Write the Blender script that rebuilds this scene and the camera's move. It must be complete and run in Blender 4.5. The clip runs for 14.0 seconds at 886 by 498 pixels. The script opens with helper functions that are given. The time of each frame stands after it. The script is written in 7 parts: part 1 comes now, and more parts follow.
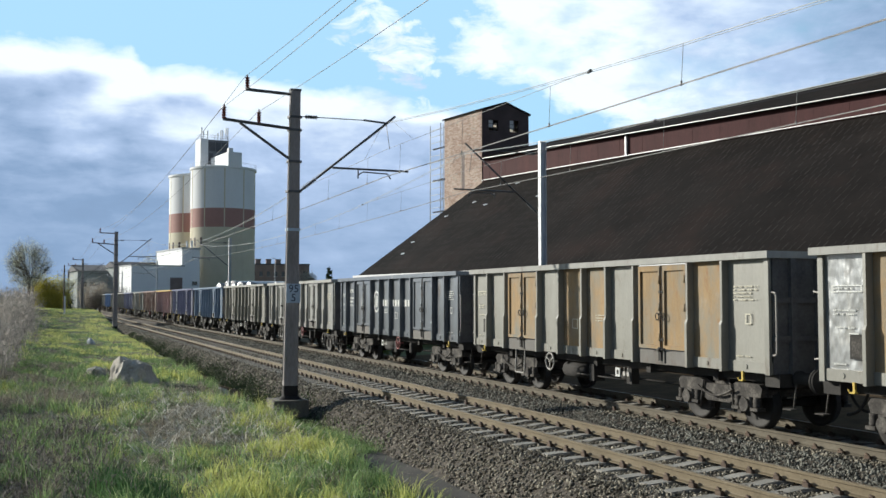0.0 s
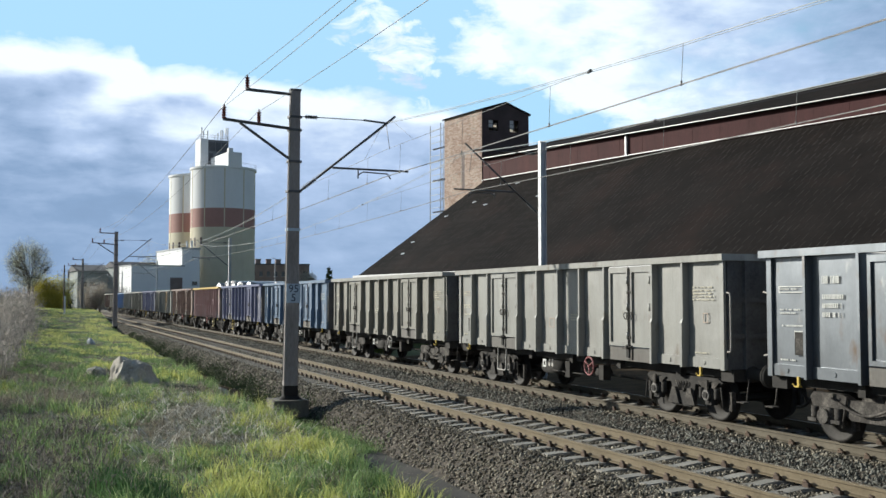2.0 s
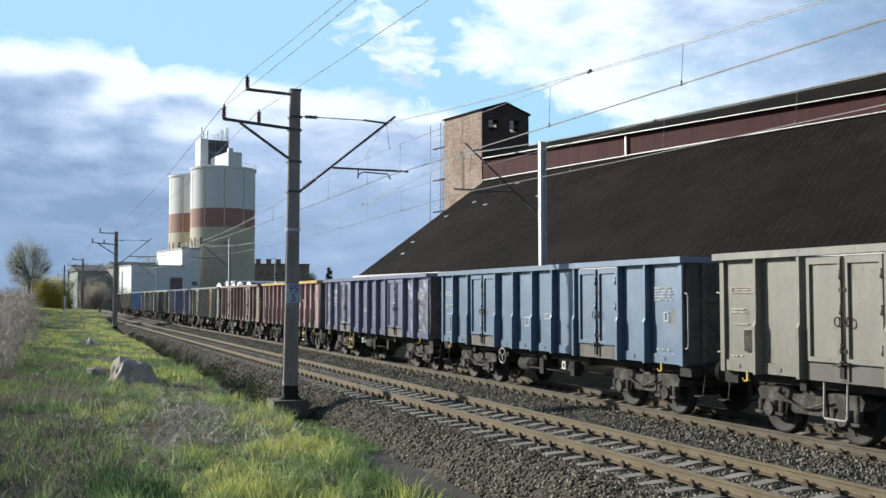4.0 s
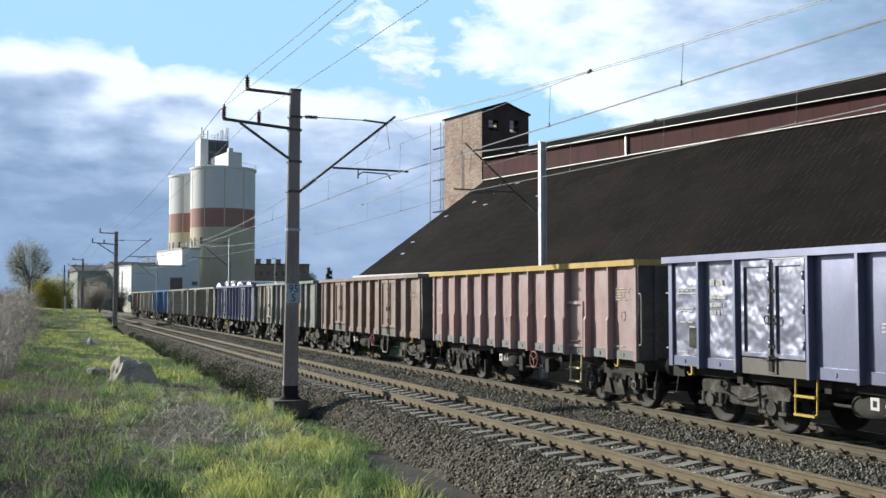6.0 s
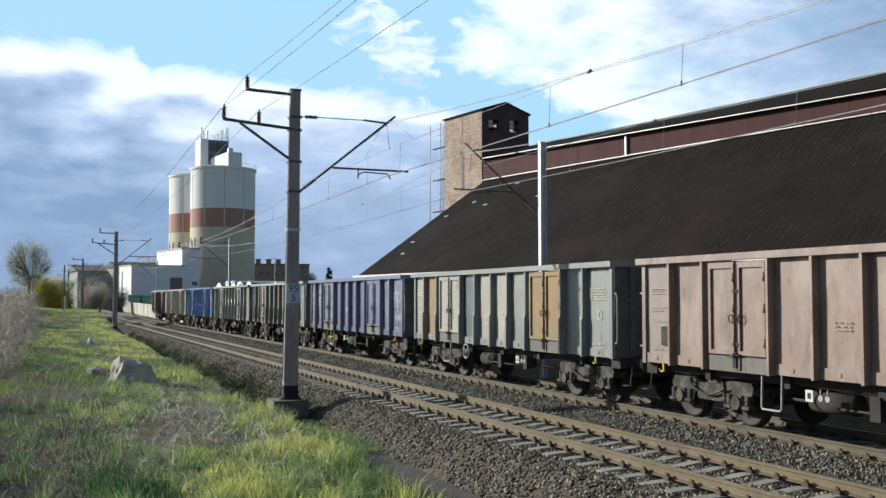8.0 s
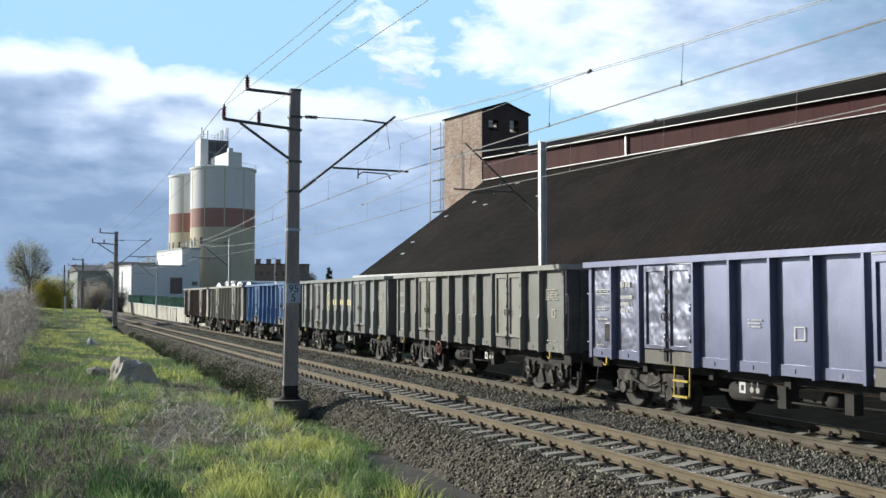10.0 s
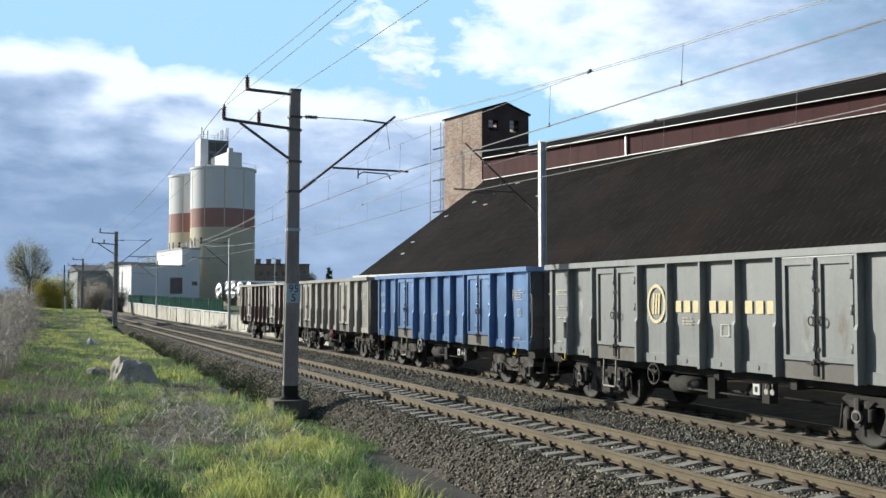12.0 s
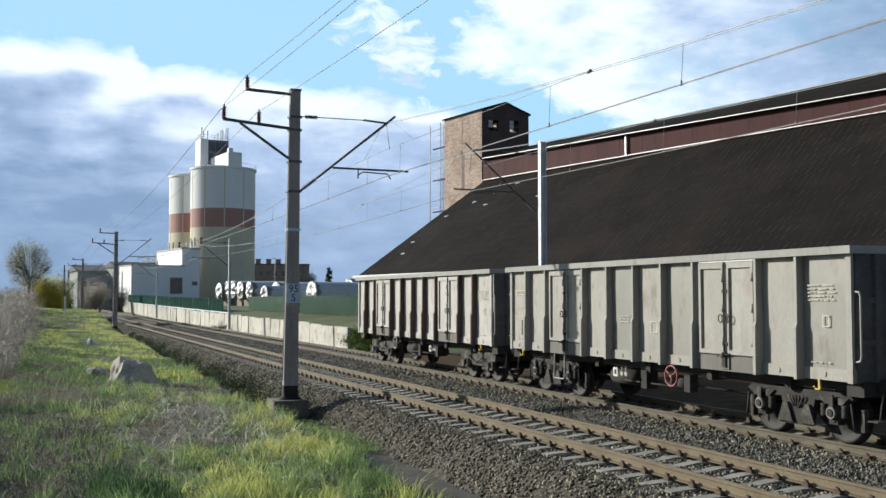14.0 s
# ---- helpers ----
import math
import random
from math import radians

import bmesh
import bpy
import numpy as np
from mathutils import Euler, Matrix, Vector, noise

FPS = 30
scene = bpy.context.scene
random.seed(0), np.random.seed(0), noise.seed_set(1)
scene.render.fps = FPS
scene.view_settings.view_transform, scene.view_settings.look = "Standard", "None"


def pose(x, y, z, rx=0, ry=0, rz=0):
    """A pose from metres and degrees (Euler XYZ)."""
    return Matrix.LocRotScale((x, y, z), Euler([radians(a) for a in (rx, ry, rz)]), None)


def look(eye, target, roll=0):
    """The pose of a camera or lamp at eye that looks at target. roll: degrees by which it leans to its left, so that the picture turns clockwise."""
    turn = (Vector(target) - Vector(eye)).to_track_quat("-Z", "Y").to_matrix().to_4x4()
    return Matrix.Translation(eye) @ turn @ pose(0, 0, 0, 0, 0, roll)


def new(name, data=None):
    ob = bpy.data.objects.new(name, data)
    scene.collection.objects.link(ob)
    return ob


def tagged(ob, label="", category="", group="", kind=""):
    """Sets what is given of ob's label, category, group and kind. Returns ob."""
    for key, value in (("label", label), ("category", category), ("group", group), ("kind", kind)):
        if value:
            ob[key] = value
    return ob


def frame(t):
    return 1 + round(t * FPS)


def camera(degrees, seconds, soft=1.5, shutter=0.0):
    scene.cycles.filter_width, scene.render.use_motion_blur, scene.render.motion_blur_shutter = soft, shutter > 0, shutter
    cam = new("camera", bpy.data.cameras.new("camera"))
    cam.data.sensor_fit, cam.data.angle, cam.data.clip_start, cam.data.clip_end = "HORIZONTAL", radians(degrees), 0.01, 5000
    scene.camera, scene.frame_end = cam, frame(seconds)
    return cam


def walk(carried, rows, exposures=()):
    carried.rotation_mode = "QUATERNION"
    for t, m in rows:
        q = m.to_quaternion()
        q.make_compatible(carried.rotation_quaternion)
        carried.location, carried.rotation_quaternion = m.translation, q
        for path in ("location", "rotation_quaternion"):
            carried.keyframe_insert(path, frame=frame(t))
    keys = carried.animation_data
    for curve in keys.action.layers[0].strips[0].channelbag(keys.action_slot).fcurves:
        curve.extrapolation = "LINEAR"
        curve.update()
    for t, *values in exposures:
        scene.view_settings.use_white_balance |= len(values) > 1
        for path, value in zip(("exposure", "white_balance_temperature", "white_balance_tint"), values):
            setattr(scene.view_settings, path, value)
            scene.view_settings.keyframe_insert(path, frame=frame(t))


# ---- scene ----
# ---------------- camera ----------------
EYE_Z = 2.4766                      # eye above rail level
cam = camera(48.02, 14.0, soft=1.5)
_fw = (math.sin(0.39) * math.cos(0.05), math.cos(0.39) * math.cos(0.05), math.sin(0.05))
CAM_POSE = look((0, 0, EYE_Z), (_fw[0] * 50, _fw[1] * 50, EYE_Z + _fw[2] * 50), 0)
walk(cam, [(0.0, CAM_POSE), (14.0, CAM_POSE)], exposures=[(0.0, 0.31, 6050, 7), (14.0, 0.31, 6050, 7)])

# ---------------- plan ----------------
# x: across the line, y: along the line, z: up from the top of the rails
NEAR_C = 9.53                       # centre of the near track
FAR_C = 13.70                       # centre of the train's track
SUN_AZ = radians(-42.7)              # from the line's direction, towards the field
SUN_EL = radians(18.3)

# ---------------- light ----------------
sun_dir = Vector((math.sin(SUN_AZ) * math.cos(SUN_EL), math.cos(SUN_AZ) * math.cos(SUN_EL), math.sin(SUN_EL)))
sun = new("sun", bpy.data.lights.new("sun", "SUN"))
sun.data.energy, sun.data.angle, sun.data.color = 4.65, radians(0.5), (1.0, 0.92, 0.79)
sun.matrix_world = look(sun_dir * 100, (0, 0, 0))

world = bpy.data.worlds.new("sky")
scene.world = world
world.use_nodes = True


def build_sky():
    nt = world.node_tree
    nt.nodes.clear()
    N, L = nt.nodes.new, nt.links.new
    out, bg = N("ShaderNodeOutputWorld"), N("ShaderNodeBackground")
    sky = N("ShaderNodeTexSky")
    sky.sky_type, sky.sun_disc = "NISHITA", False
    sky.sun_elevation, sky.sun_rotation = SUN_EL, SUN_AZ
    sky.air_density, sky.dust_density, sky.ozone_density = 1.0, 0.6, 2.0
    tc, sep = N("ShaderNodeTexCoord"), N("ShaderNodeSeparateXYZ")
    L(tc.outputs["Generated"], sep.inputs[0])

    def m(op, a, b=None, clamp=False):
        n = N("ShaderNodeMath")
        n.operation, n.use_clamp = op, clamp
        for i, v in enumerate((a, b)):
            if v is None:
                continue
            if isinstance(v, (int, float)):
                n.inputs[i].default_value = v
            else:
                L(v, n.inputs[i])
        return n.outputs[0]

    def ramp(fac, stops):
        n = N("ShaderNodeValToRGB")
        el = n.color_ramp.elements
        el[0].position, el[0].color = stops[0][0], (*stops[0][1], 1)
        el[1].position, el[1].color = stops[-1][0], (*stops[-1][1], 1)
        for p, c in stops[1:-1]:
            el.new(p).color = (*c, 1)
        L(fac, n.inputs[0])
        return n.outputs[0]

    def mix(fac, a, b):
        n = N("ShaderNodeMix")
        n.data_type = "RGBA"
        for k, v in ((0, fac), (6, a), (7, b)):
            if isinstance(v, (int, float)):
                n.inputs[k].default_value = v
            elif isinstance(v, tuple):
                n.inputs[k].default_value = (*v, 1)
            else:
                L(v, n.inputs[k])
        return n.outputs[2]

    az = m("ARCTAN2", sep.outputs[0], sep.outputs[1])
    el = m("ARCSINE", sep.outputs[2])

    def cloud_noise(scale, detail, rough, off, dist=0.0, flat=2.0):
        """Noise over the directions of the sky, drawn out level."""
        mp = N("ShaderNodeMapping")
        mp.inputs[1].default_value, mp.inputs[3].default_value = off, (1.0, 1.0, flat)
        L(tc.outputs["Generated"], mp.inputs[0])
        n = N("ShaderNodeTexNoise")
        n.inputs["Scale"].default_value, n.inputs["Detail"].default_value = scale, detail
        n.inputs["Roughness"].default_value, n.inputs["Distortion"].default_value = rough, dist
        L(mp.outputs[0], n.inputs["Vector"])
        return m("SUBTRACT", n.outputs["Fac"], 0.5)

    squat, level = N("ShaderNodeVectorMath"), N("ShaderNodeVectorMath")
    squat.operation, level.operation = "MULTIPLY", "NORMALIZE"
    squat.inputs[1].default_value = (1, 1, FLAT)
    L(tc.outputs["Generated"], squat.inputs[0])
    L(squat.outputs[0], level.inputs[0])

    def bank(direction, inner, outer, flat=False):
        """1 within the inner angle of a direction, 0 past the outer one; flat: lying ovals."""
        d = N("ShaderNodeVectorMath")
        d.operation = "DOT_PRODUCT"
        L(level.outputs[0] if flat else tc.outputs["Generated"], d.inputs[0])
        d.inputs[1].default_value = Vector((direction[0], direction[1], direction[2] * (FLAT if flat else 1))).normalized()
        r = N("ShaderNodeMapRange")
        r.interpolation_type = "SMOOTHSTEP"
        r.inputs["From Min"].default_value, r.inputs["From Max"].default_value = math.cos(radians(outer)), math.cos(radians(inner))
        L(d.outputs["Value"], r.inputs["Value"])
        return r.outputs["Result"]

    big = cloud_noise(8.5, 4.0, 0.52, (0.0, 0.0, 0.0), 0.2)
    fine = cloud_noise(22.0, 6.0, 0.58, (3.1, 1.7, 0.0), 0.25)
    lump = m("ADD", m("MULTIPLY", big, 1.1), m("MULTIPLY", fine, 0.8))
    # the low grey deck ends in a row of white heads; its height by bearing
    top = ramp(m("DIVIDE", m("ADD", az, 0.1), 0.6), [(p, (v / 0.4,) * 3) for p, v in DECK_TOP])
    under = m("SUBTRACT", m("MULTIPLY", top, 0.4), el)
    deck = m("ADD", m("MULTIPLY", under, 32.0), m("MULTIPLY", lump, 1.15))
    # the high white bank beyond the warehouse
    rim = m("ADD", 0.405, m("MULTIPLY", m("MAXIMUM", m("SUBTRACT", 0.24, el), 0.0), 2.2))
    into = m("SUBTRACT", az, rim)
    high = m("ADD", m("MULTIPLY", into, 10.0), m("MULTIPLY", m("ADD", lump, m("MULTIPLY", cloud_noise(26.0, 6.0, 0.6, (1.0, 8.0, 0.0), 0.4), 0.8)), 1.4))
    high = m("SUBTRACT", m("MINIMUM", high, m("ADD", 0.42, lump)), m("MULTIPLY", m("MAXIMUM", m("SUBTRACT", el, 0.36), 0.0), 9.0))
    puffs = m("ADD", m("MULTIPLY", cloud_noise(24.0, 6.0, 0.6, (5.0, 2.0, 0.0), 0.5), 2.4), m("MULTIPLY", lump, 0.5))
    loose = m("SUBTRACT", 0.0, 0.55)
    for direction, inner, outer, gain in CLOUD_PUFFS:
        loose = m("ADD", loose, m("MULTIPLY", bank(direction, inner, outer), gain))
    puffs = m("ADD", puffs, loose)
    dens = m("MAXIMUM", m("MAXIMUM", deck, high), puffs)
    cover = ramp(dens, [(0.0, (0, 0, 0)), (0.16, (0.5, 0.5, 0.5)), (0.42, (1, 1, 1))])
    body = m("ADD", m("MULTIPLY", cloud_noise(13.0, 5.0, 0.55, (7.3, 4.2, 0.0), 0.25, 3.6), 0.75), m("MULTIPLY", fine, 0.6))
    tone_deck = m("SUBTRACT", m("SUBTRACT", 0.74, m("MULTIPLY", m("MINIMUM", m("MAXIMUM", under, 0.0), 0.14), 3.2)), 0.0)
    tone_high = m("SUBTRACT", 0.98, m("MULTIPLY", m("MINIMUM", m("MAXIMUM", into, 0.0), 0.4), 1.5))
    pick = m("GREATER_THAN", deck, high)
    tone = m("ADD", m("MULTIPLY", tone_deck, pick), m("MULTIPLY", tone_high, m("SUBTRACT", 1.0, pick)))
    calm = m("MINIMUM", m("ADD", 0.25, m("MULTIPLY", m("MAXIMUM", el, 0.0), 5.5)), 1.0)
    tone = m("ADD", tone, m("MULTIPLY", body, calm))
    for direction, inner, outer, gain in CLOUD_TONES:
        tone = m("ADD", tone, m("MULTIPLY", bank(direction, inner, outer), gain))
    for direction, inner, outer, gain in CLOUD_LUMPS:
        tone = m("ADD", tone, m("MULTIPLY", bank(direction, inner, outer, True), gain * 1.6))
    shade = ramp(m("ADD", m("MULTIPLY", tone, 0.7), 0.28), [(0.06, tuple(v * 0.8 for v in CLOUD_DARK)), (0.315, CLOUD_DARK), (0.595, CLOUD_MID), (0.945, CLOUD_LIT)])
    # fewer clouds away from the sunward half, and a bright haze in it
    front = bank((-0.05, 0.99, 0.10), 34, 66)
    cover = m("MULTIPLY", cover, m("ADD", m("MULTIPLY", front, 0.5), 0.5))
    clear = N("ShaderNodeVectorMath")
    clear.operation = "SCALE"
    L(sky.outputs[0], clear.inputs[0])
    clear.inputs["Scale"].default_value = SKY_GAIN
    hazy = mix(m("MULTIPLY", bank((0.0, 0.97, 0.20), 28, 58), 0.9), clear.outputs[0], HAZE)
    hazy = mix(m("MULTIPLY", bank(tuple(sun_dir), 4, 34), 0.7), hazy, (7.5, 7.4, 6.9))
    col = mix(m("MULTIPLY", cover, 0.96), hazy, shade)
    L(col, bg.inputs[0])
    bg.inputs[1].default_value = 0.14
    L(bg.outputs[0], out.inputs[0])


# bearing (as a share of the span) and height of the top of the low deck, radians
DECK_TOP = [(0.0, 0.238), (0.11, 0.238), (0.305, 0.244), (0.335, 0.219), (0.42, 0.224), (0.5, 0.22), (0.64, 0.212), (0.75, 0.202), (0.83, 0.195), (0.92, 0.175), (1.0, 0.15)]
# (direction, inner and outer angle, gain)
CLOUD_PUFFS = [((0.291, 0.918, 0.269), 0.2, 2.8, 0.66), ((0.335, 0.911, 0.24), 0.2, 2.8, 0.74), ((0.353, 0.917, 0.188), 0.1, 1.6, 0.5)]
CLOUD_TONES = [((-0.72, 0.68, 0.12), 6, 36, 0.75), ((0.34, 0.935, 0.10), 4, 12, -0.1), ((0.05, 0.99, 0.06), 4, 13, -0.12), ((0.69, 0.68, 0.22), 2, 7, -0.12), ((0.45, 0.85, 0.26), 2, 8, 0.16), ((0.20, 0.96, 0.17), 2, 8, 0.14)]
# single bright heads and dark hollows of the deck
CLOUD_LUMPS = [((-0.020, 1.077, 0.250), 0.3, 3.0, 0.28), ((0.016, 1.062, 0.249), 0.3, 3.0, 0.26), ((0.051, 1.048, 0.249), 0.2, 2.4, 0.24), ((0.084, 1.035, 0.250), 0.1, 1.4, 0.20), ((0.067, 1.043, 0.216), 0.2, 2.4, 0.20), ((0.096, 1.031, 0.228), 0.3, 3.2, 0.24), ((0.132, 1.016, 0.229), 0.2, 2.7, 0.20), ((0.164, 1.003, 0.221), 0.3, 3.2, 0.20), ((0.196, 0.990, 0.215), 0.2, 2.7, 0.18), ((0.227, 0.977, 0.215), 0.2, 2.7, 0.16), ((0.018, 1.065, 0.182), 0.2, 2.4, 0.12), ((0.044, 1.054, 0.187), 0.2, 2.4, 0.16), ((0.083, 1.038, 0.195), 0.2, 2.4, 0.17), ((0.045, 1.056, 0.157), 0.2, 2.2, 0.17), ((0.139, 1.016, 0.174), 0.2, 2.4, 0.20), ((0.186, 0.996, 0.198), 0.2, 2.2, 0.10), ((0.259, 0.965, 0.201), 0.2, 2.7, 0.14), ((0.291, 0.952, 0.195), 0.2, 2.7, 0.14), ((0.357, 0.926, 0.190), 0.2, 1.9, 0.30), ((0.001, 1.070, 0.226), 0.4, 4.1, -0.07), ((0.043, 1.053, 0.224), 0.2, 2.2, -0.10), ((-0.019, 1.080, 0.187), 0.4, 4.1, -0.12), ((0.123, 1.022, 0.192), 0.3, 3.0, -0.10), ((0.149, 1.011, 0.191), 0.2, 2.2, -0.12), ((0.070, 1.044, 0.173), 0.2, 2.7, -0.07), ((-0.002, 1.077, 0.107), 1.7, 18.9, -0.05)]
FLAT = 2.0                          # how level the heads and hollows lie
CLOUD_DARK, CLOUD_MID, CLOUD_LIT = (1.6, 2.2, 3.25), (3.0, 3.6, 4.8), (6.1, 6.4, 6.65)
HAZE = (2.95, 4.65, 6.0)
SKY_GAIN = 0.36
build_sky()

# ---------------- materials ----------------
def material(name, stops, rough=0.8, metal=0.0, scale=4.0, grain=40.0, bump=0.3, depth=0.01, spots=None, stretch=(1, 1, 1), island=0.0, spec=0.4, per_object=0.0, dents=None, streaks=()):
    """Colour ramp over two scales of noise, grain bump; spots: (colour, scale, low, high) for stains and blotches."""
    mat = bpy.data.materials.new(name)
    mat.use_nodes = True
    nt = mat.node_tree
    N, L = nt.nodes.new, nt.links.new
    b = nt.nodes["Principled BSDF"]
    tc, mp = N("ShaderNodeTexCoord"), N("ShaderNodeMapping")
    mp.inputs["Scale"].default_value = stretch
    L(tc.outputs["Object"], mp.inputs[0])
    vec = mp.outputs[0]
    if per_object:
        info, add = N("ShaderNodeObjectInfo"), N("ShaderNodeVectorMath")
        comb = N("ShaderNodeCombineXYZ")
        mul = N("ShaderNodeMath")
        mul.operation = "MULTIPLY"
        L(info.outputs["Random"], mul.inputs[0])
        mul.inputs[1].default_value = 57.0
        for k in range(3):
            L(mul.outputs[0], comb.inputs[k])
        L(vec, add.inputs[0]), L(comb.outputs[0], add.inputs[1])
        vec = add.outputs[0]

    def noise_of(s, detail=5.0, r=0.6):
        n = N("ShaderNodeTexNoise")
        n.inputs["Scale"].default_value, n.inputs["Detail"].default_value, n.inputs["Roughness"].default_value = s, detail, r
        L(vec, n.inputs["Vector"])
        return n.outputs["Fac"]

    n1, n2 = noise_of(scale), noise_of(grain, 3.0)
    mixf = N("ShaderNodeMath")
    mixf.operation = "MULTIPLY_ADD"
    L(n2, mixf.inputs[0])
    mixf.inputs[1].default_value = 0.35
    sc = N("ShaderNodeMath")
    sc.operation = "MULTIPLY"
    L(n1, sc.inputs[0])
    sc.inputs[1].default_value = 0.65
    L(sc.outputs[0], mixf.inputs[2])
    fac = mixf.outputs[0]
    if island:
        geo, ad = N("ShaderNodeNewGeometry"), N("ShaderNodeMath")
        ad.operation = "MULTIPLY_ADD"
        L(geo.outputs["Random Per Island"], ad.inputs[0])
        ad.inputs[1].default_value = island
        sb = N("ShaderNodeMath")
        sb.operation = "SUBTRACT"
        L(fac, sb.inputs[0])
        sb.inputs[1].default_value = island / 2
        L(sb.outputs[0], ad.inputs[2])
        fac = ad.outputs[0]
    if per_object:
        ad = N("ShaderNodeMath")
        ad.operation = "MULTIPLY_ADD"
        L(info.outputs["Random"], ad.inputs[0])
        ad.inputs[1].default_value = per_object
        L(fac, ad.inputs[2])
        fac = ad.outputs[0]
    rp = N("ShaderNodeValToRGB")
    el = rp.color_ramp.elements
    lo, hi = 0.32, 0.68
    el[0].position, el[0].color = lo, (*stops[0], 1)
    el[1].position, el[1].color = hi, (*stops[-1], 1)
    for k, c in enumerate(stops[1:-1]):
        el.new(lo + (hi - lo) * (k + 1) / (len(stops) - 1)).color = (*c, 1)
    L(fac, rp.inputs[0])
    col = rp.outputs[0]
    for sp in spots or ():
        c, s, p0, p1 = sp
        r2 = N("ShaderNodeValToRGB")
        r2.color_ramp.elements[0].position, r2.color_ramp.elements[1].position = p0, p1
        L(noise_of(s, 7.0, 0.65), r2.inputs[0])
        mx = N("ShaderNodeMix")
        mx.data_type = "RGBA"
        L(r2.outputs[0], mx.inputs[0])
        L(col, mx.inputs[6])
        mx.inputs[7].default_value = (*c, 1)
        col = mx.outputs[2]
    for c, across, down, p0, p1, most in streaks:
        # runs of dirt down a wall: noise drawn out in height
        m2, nz, r2 = N("ShaderNodeMapping"), N("ShaderNodeTexNoise"), N("ShaderNodeValToRGB")
        m2.inputs["Scale"].default_value = (across, across, down)
        L(vec, m2.inputs[0])
        nz.inputs["Scale"].default_value, nz.inputs["Detail"].default_value, nz.inputs["Roughness"].default_value = 1.0, 6.0, 0.68
        L(m2.outputs[0], nz.inputs["Vector"])
        r2.color_ramp.elements[0].position, r2.color_ramp.elements[1].position = p0, p1
        r2.color_ramp.elements[1].color = (most, most, most, 1)
        L(nz.outputs["Fac"], r2.inputs[0])
        mx = N("ShaderNodeMix")
        mx.data_type = "RGBA"
        L(r2.outputs[0], mx.inputs[0])
        L(col, mx.inputs[6])
        mx.inputs[7].default_value = (*c, 1)
        col = mx.outputs[2]
    L(col, b.inputs["Base Color"])
    b.inputs["Roughness"].default_value, b.inputs["Metallic"].default_value = rough, metal
    b.inputs["Specular IOR Level"].default_value = spec
    if bump:
        bp = N("ShaderNodeBump")
        bp.inputs["Strength"].default_value, bp.inputs["Distance"].default_value = bump, depth
        L(fac, bp.inputs["Height"])
        L(bp.outputs[0], b.inputs["Normal"])
        if dents:
            b2 = N("ShaderNodeBump")
            b2.inputs["Strength"].default_value, b2.inputs["Distance"].default_value = 1.0, dents[1]
            L(noise_of(dents[0], 2.0, 0.5), b2.inputs["Height"])
            L(b2.outputs[0], bp.inputs["Normal"])
    return mat


def shades(c, k=0.25):
    return [tuple(v * (1 - k) for v in c), c, tuple(min(1, v * (1 + k)) for v in c)]


# ---------------- mesh helpers ----------------
def mesh_of(name, bm, mats, smooth=False):
    me = bpy.data.meshes.new(name)
    bm.normal_update()
    bm.to_mesh(me)
    bm.free()
    for mt in mats if isinstance(mats, (list, tuple)) else [mats]:
        me.materials.append(mt)
    if smooth:
        for p in me.polygons:
            p.use_smooth = True
    return me


def part(name, bm, mats, parent=None, label="", smooth=False, at=None):
    ob = new(name, bm if isinstance(bm, bpy.types.Mesh) else mesh_of(name, bm, mats, smooth))
    if parent is not None:
        ob.parent = parent
    if at is not None:
        ob.matrix_basis = at
    if label:
        ob["label"] = label
    return ob


def thing(name, label, category, at=None, group="", kind=""):
    ob = new(name)
    ob.empty_display_size = 0.2
    if at is not None:
        ob.matrix_basis = at
    return tagged(ob, label, category, group, kind)


def bm_new():
    return bmesh.new()


def box(bm, x0, x1, y0, y1, z0, z1, mat=0, m=None):
    vs = [bm.verts.new((x, y, z)) for z in (z0, z1) for x, y in ((x0, y0), (x1, y0), (x1, y1), (x0, y1))]
    if m is not None:
        for v in vs:
            v.co = m @ v.co
    for f in ((3, 2, 1, 0), (4, 5, 6, 7), (0, 1, 5, 4), (1, 2, 6, 5), (2, 3, 7, 6), (3, 0, 4, 7)):
        bm.faces.new([vs[i] for i in f]).material_index = mat
    return bm


def bevel_box(bm, x0, x1, y0, y1, z0, z1, w=0.02, mat=0, m=None):
    """A box with its long edges chamfered (four corners of its section in x-y)."""
    pts = [(x0 + w, y0), (x1 - w, y0), (x1, y0 + w), (x1, y1 - w), (x1 - w, y1), (x0 + w, y1), (x0, y1 - w), (x0, y0 + w)]
    return prism(bm, pts, z0, z1, mat, m)


def prism(bm, pts, z0, z1, mat=0, m=None, top=1.0):
    a = [bm.verts.new((x, y, z0)) for x, y in pts]
    b = [bm.verts.new((x * top, y * top, z1)) for x, y in pts]
    if m is not None:
        for v in a + b:
            v.co = m @ v.co
    n = len(pts)
    bm.faces.new(a[::-1]).material_index = mat
    bm.faces.new(b).material_index = mat
    for i in range(n):
        bm.faces.new((a[i], a[(i + 1) % n], b[(i + 1) % n], b[i])).material_index = mat
    return bm


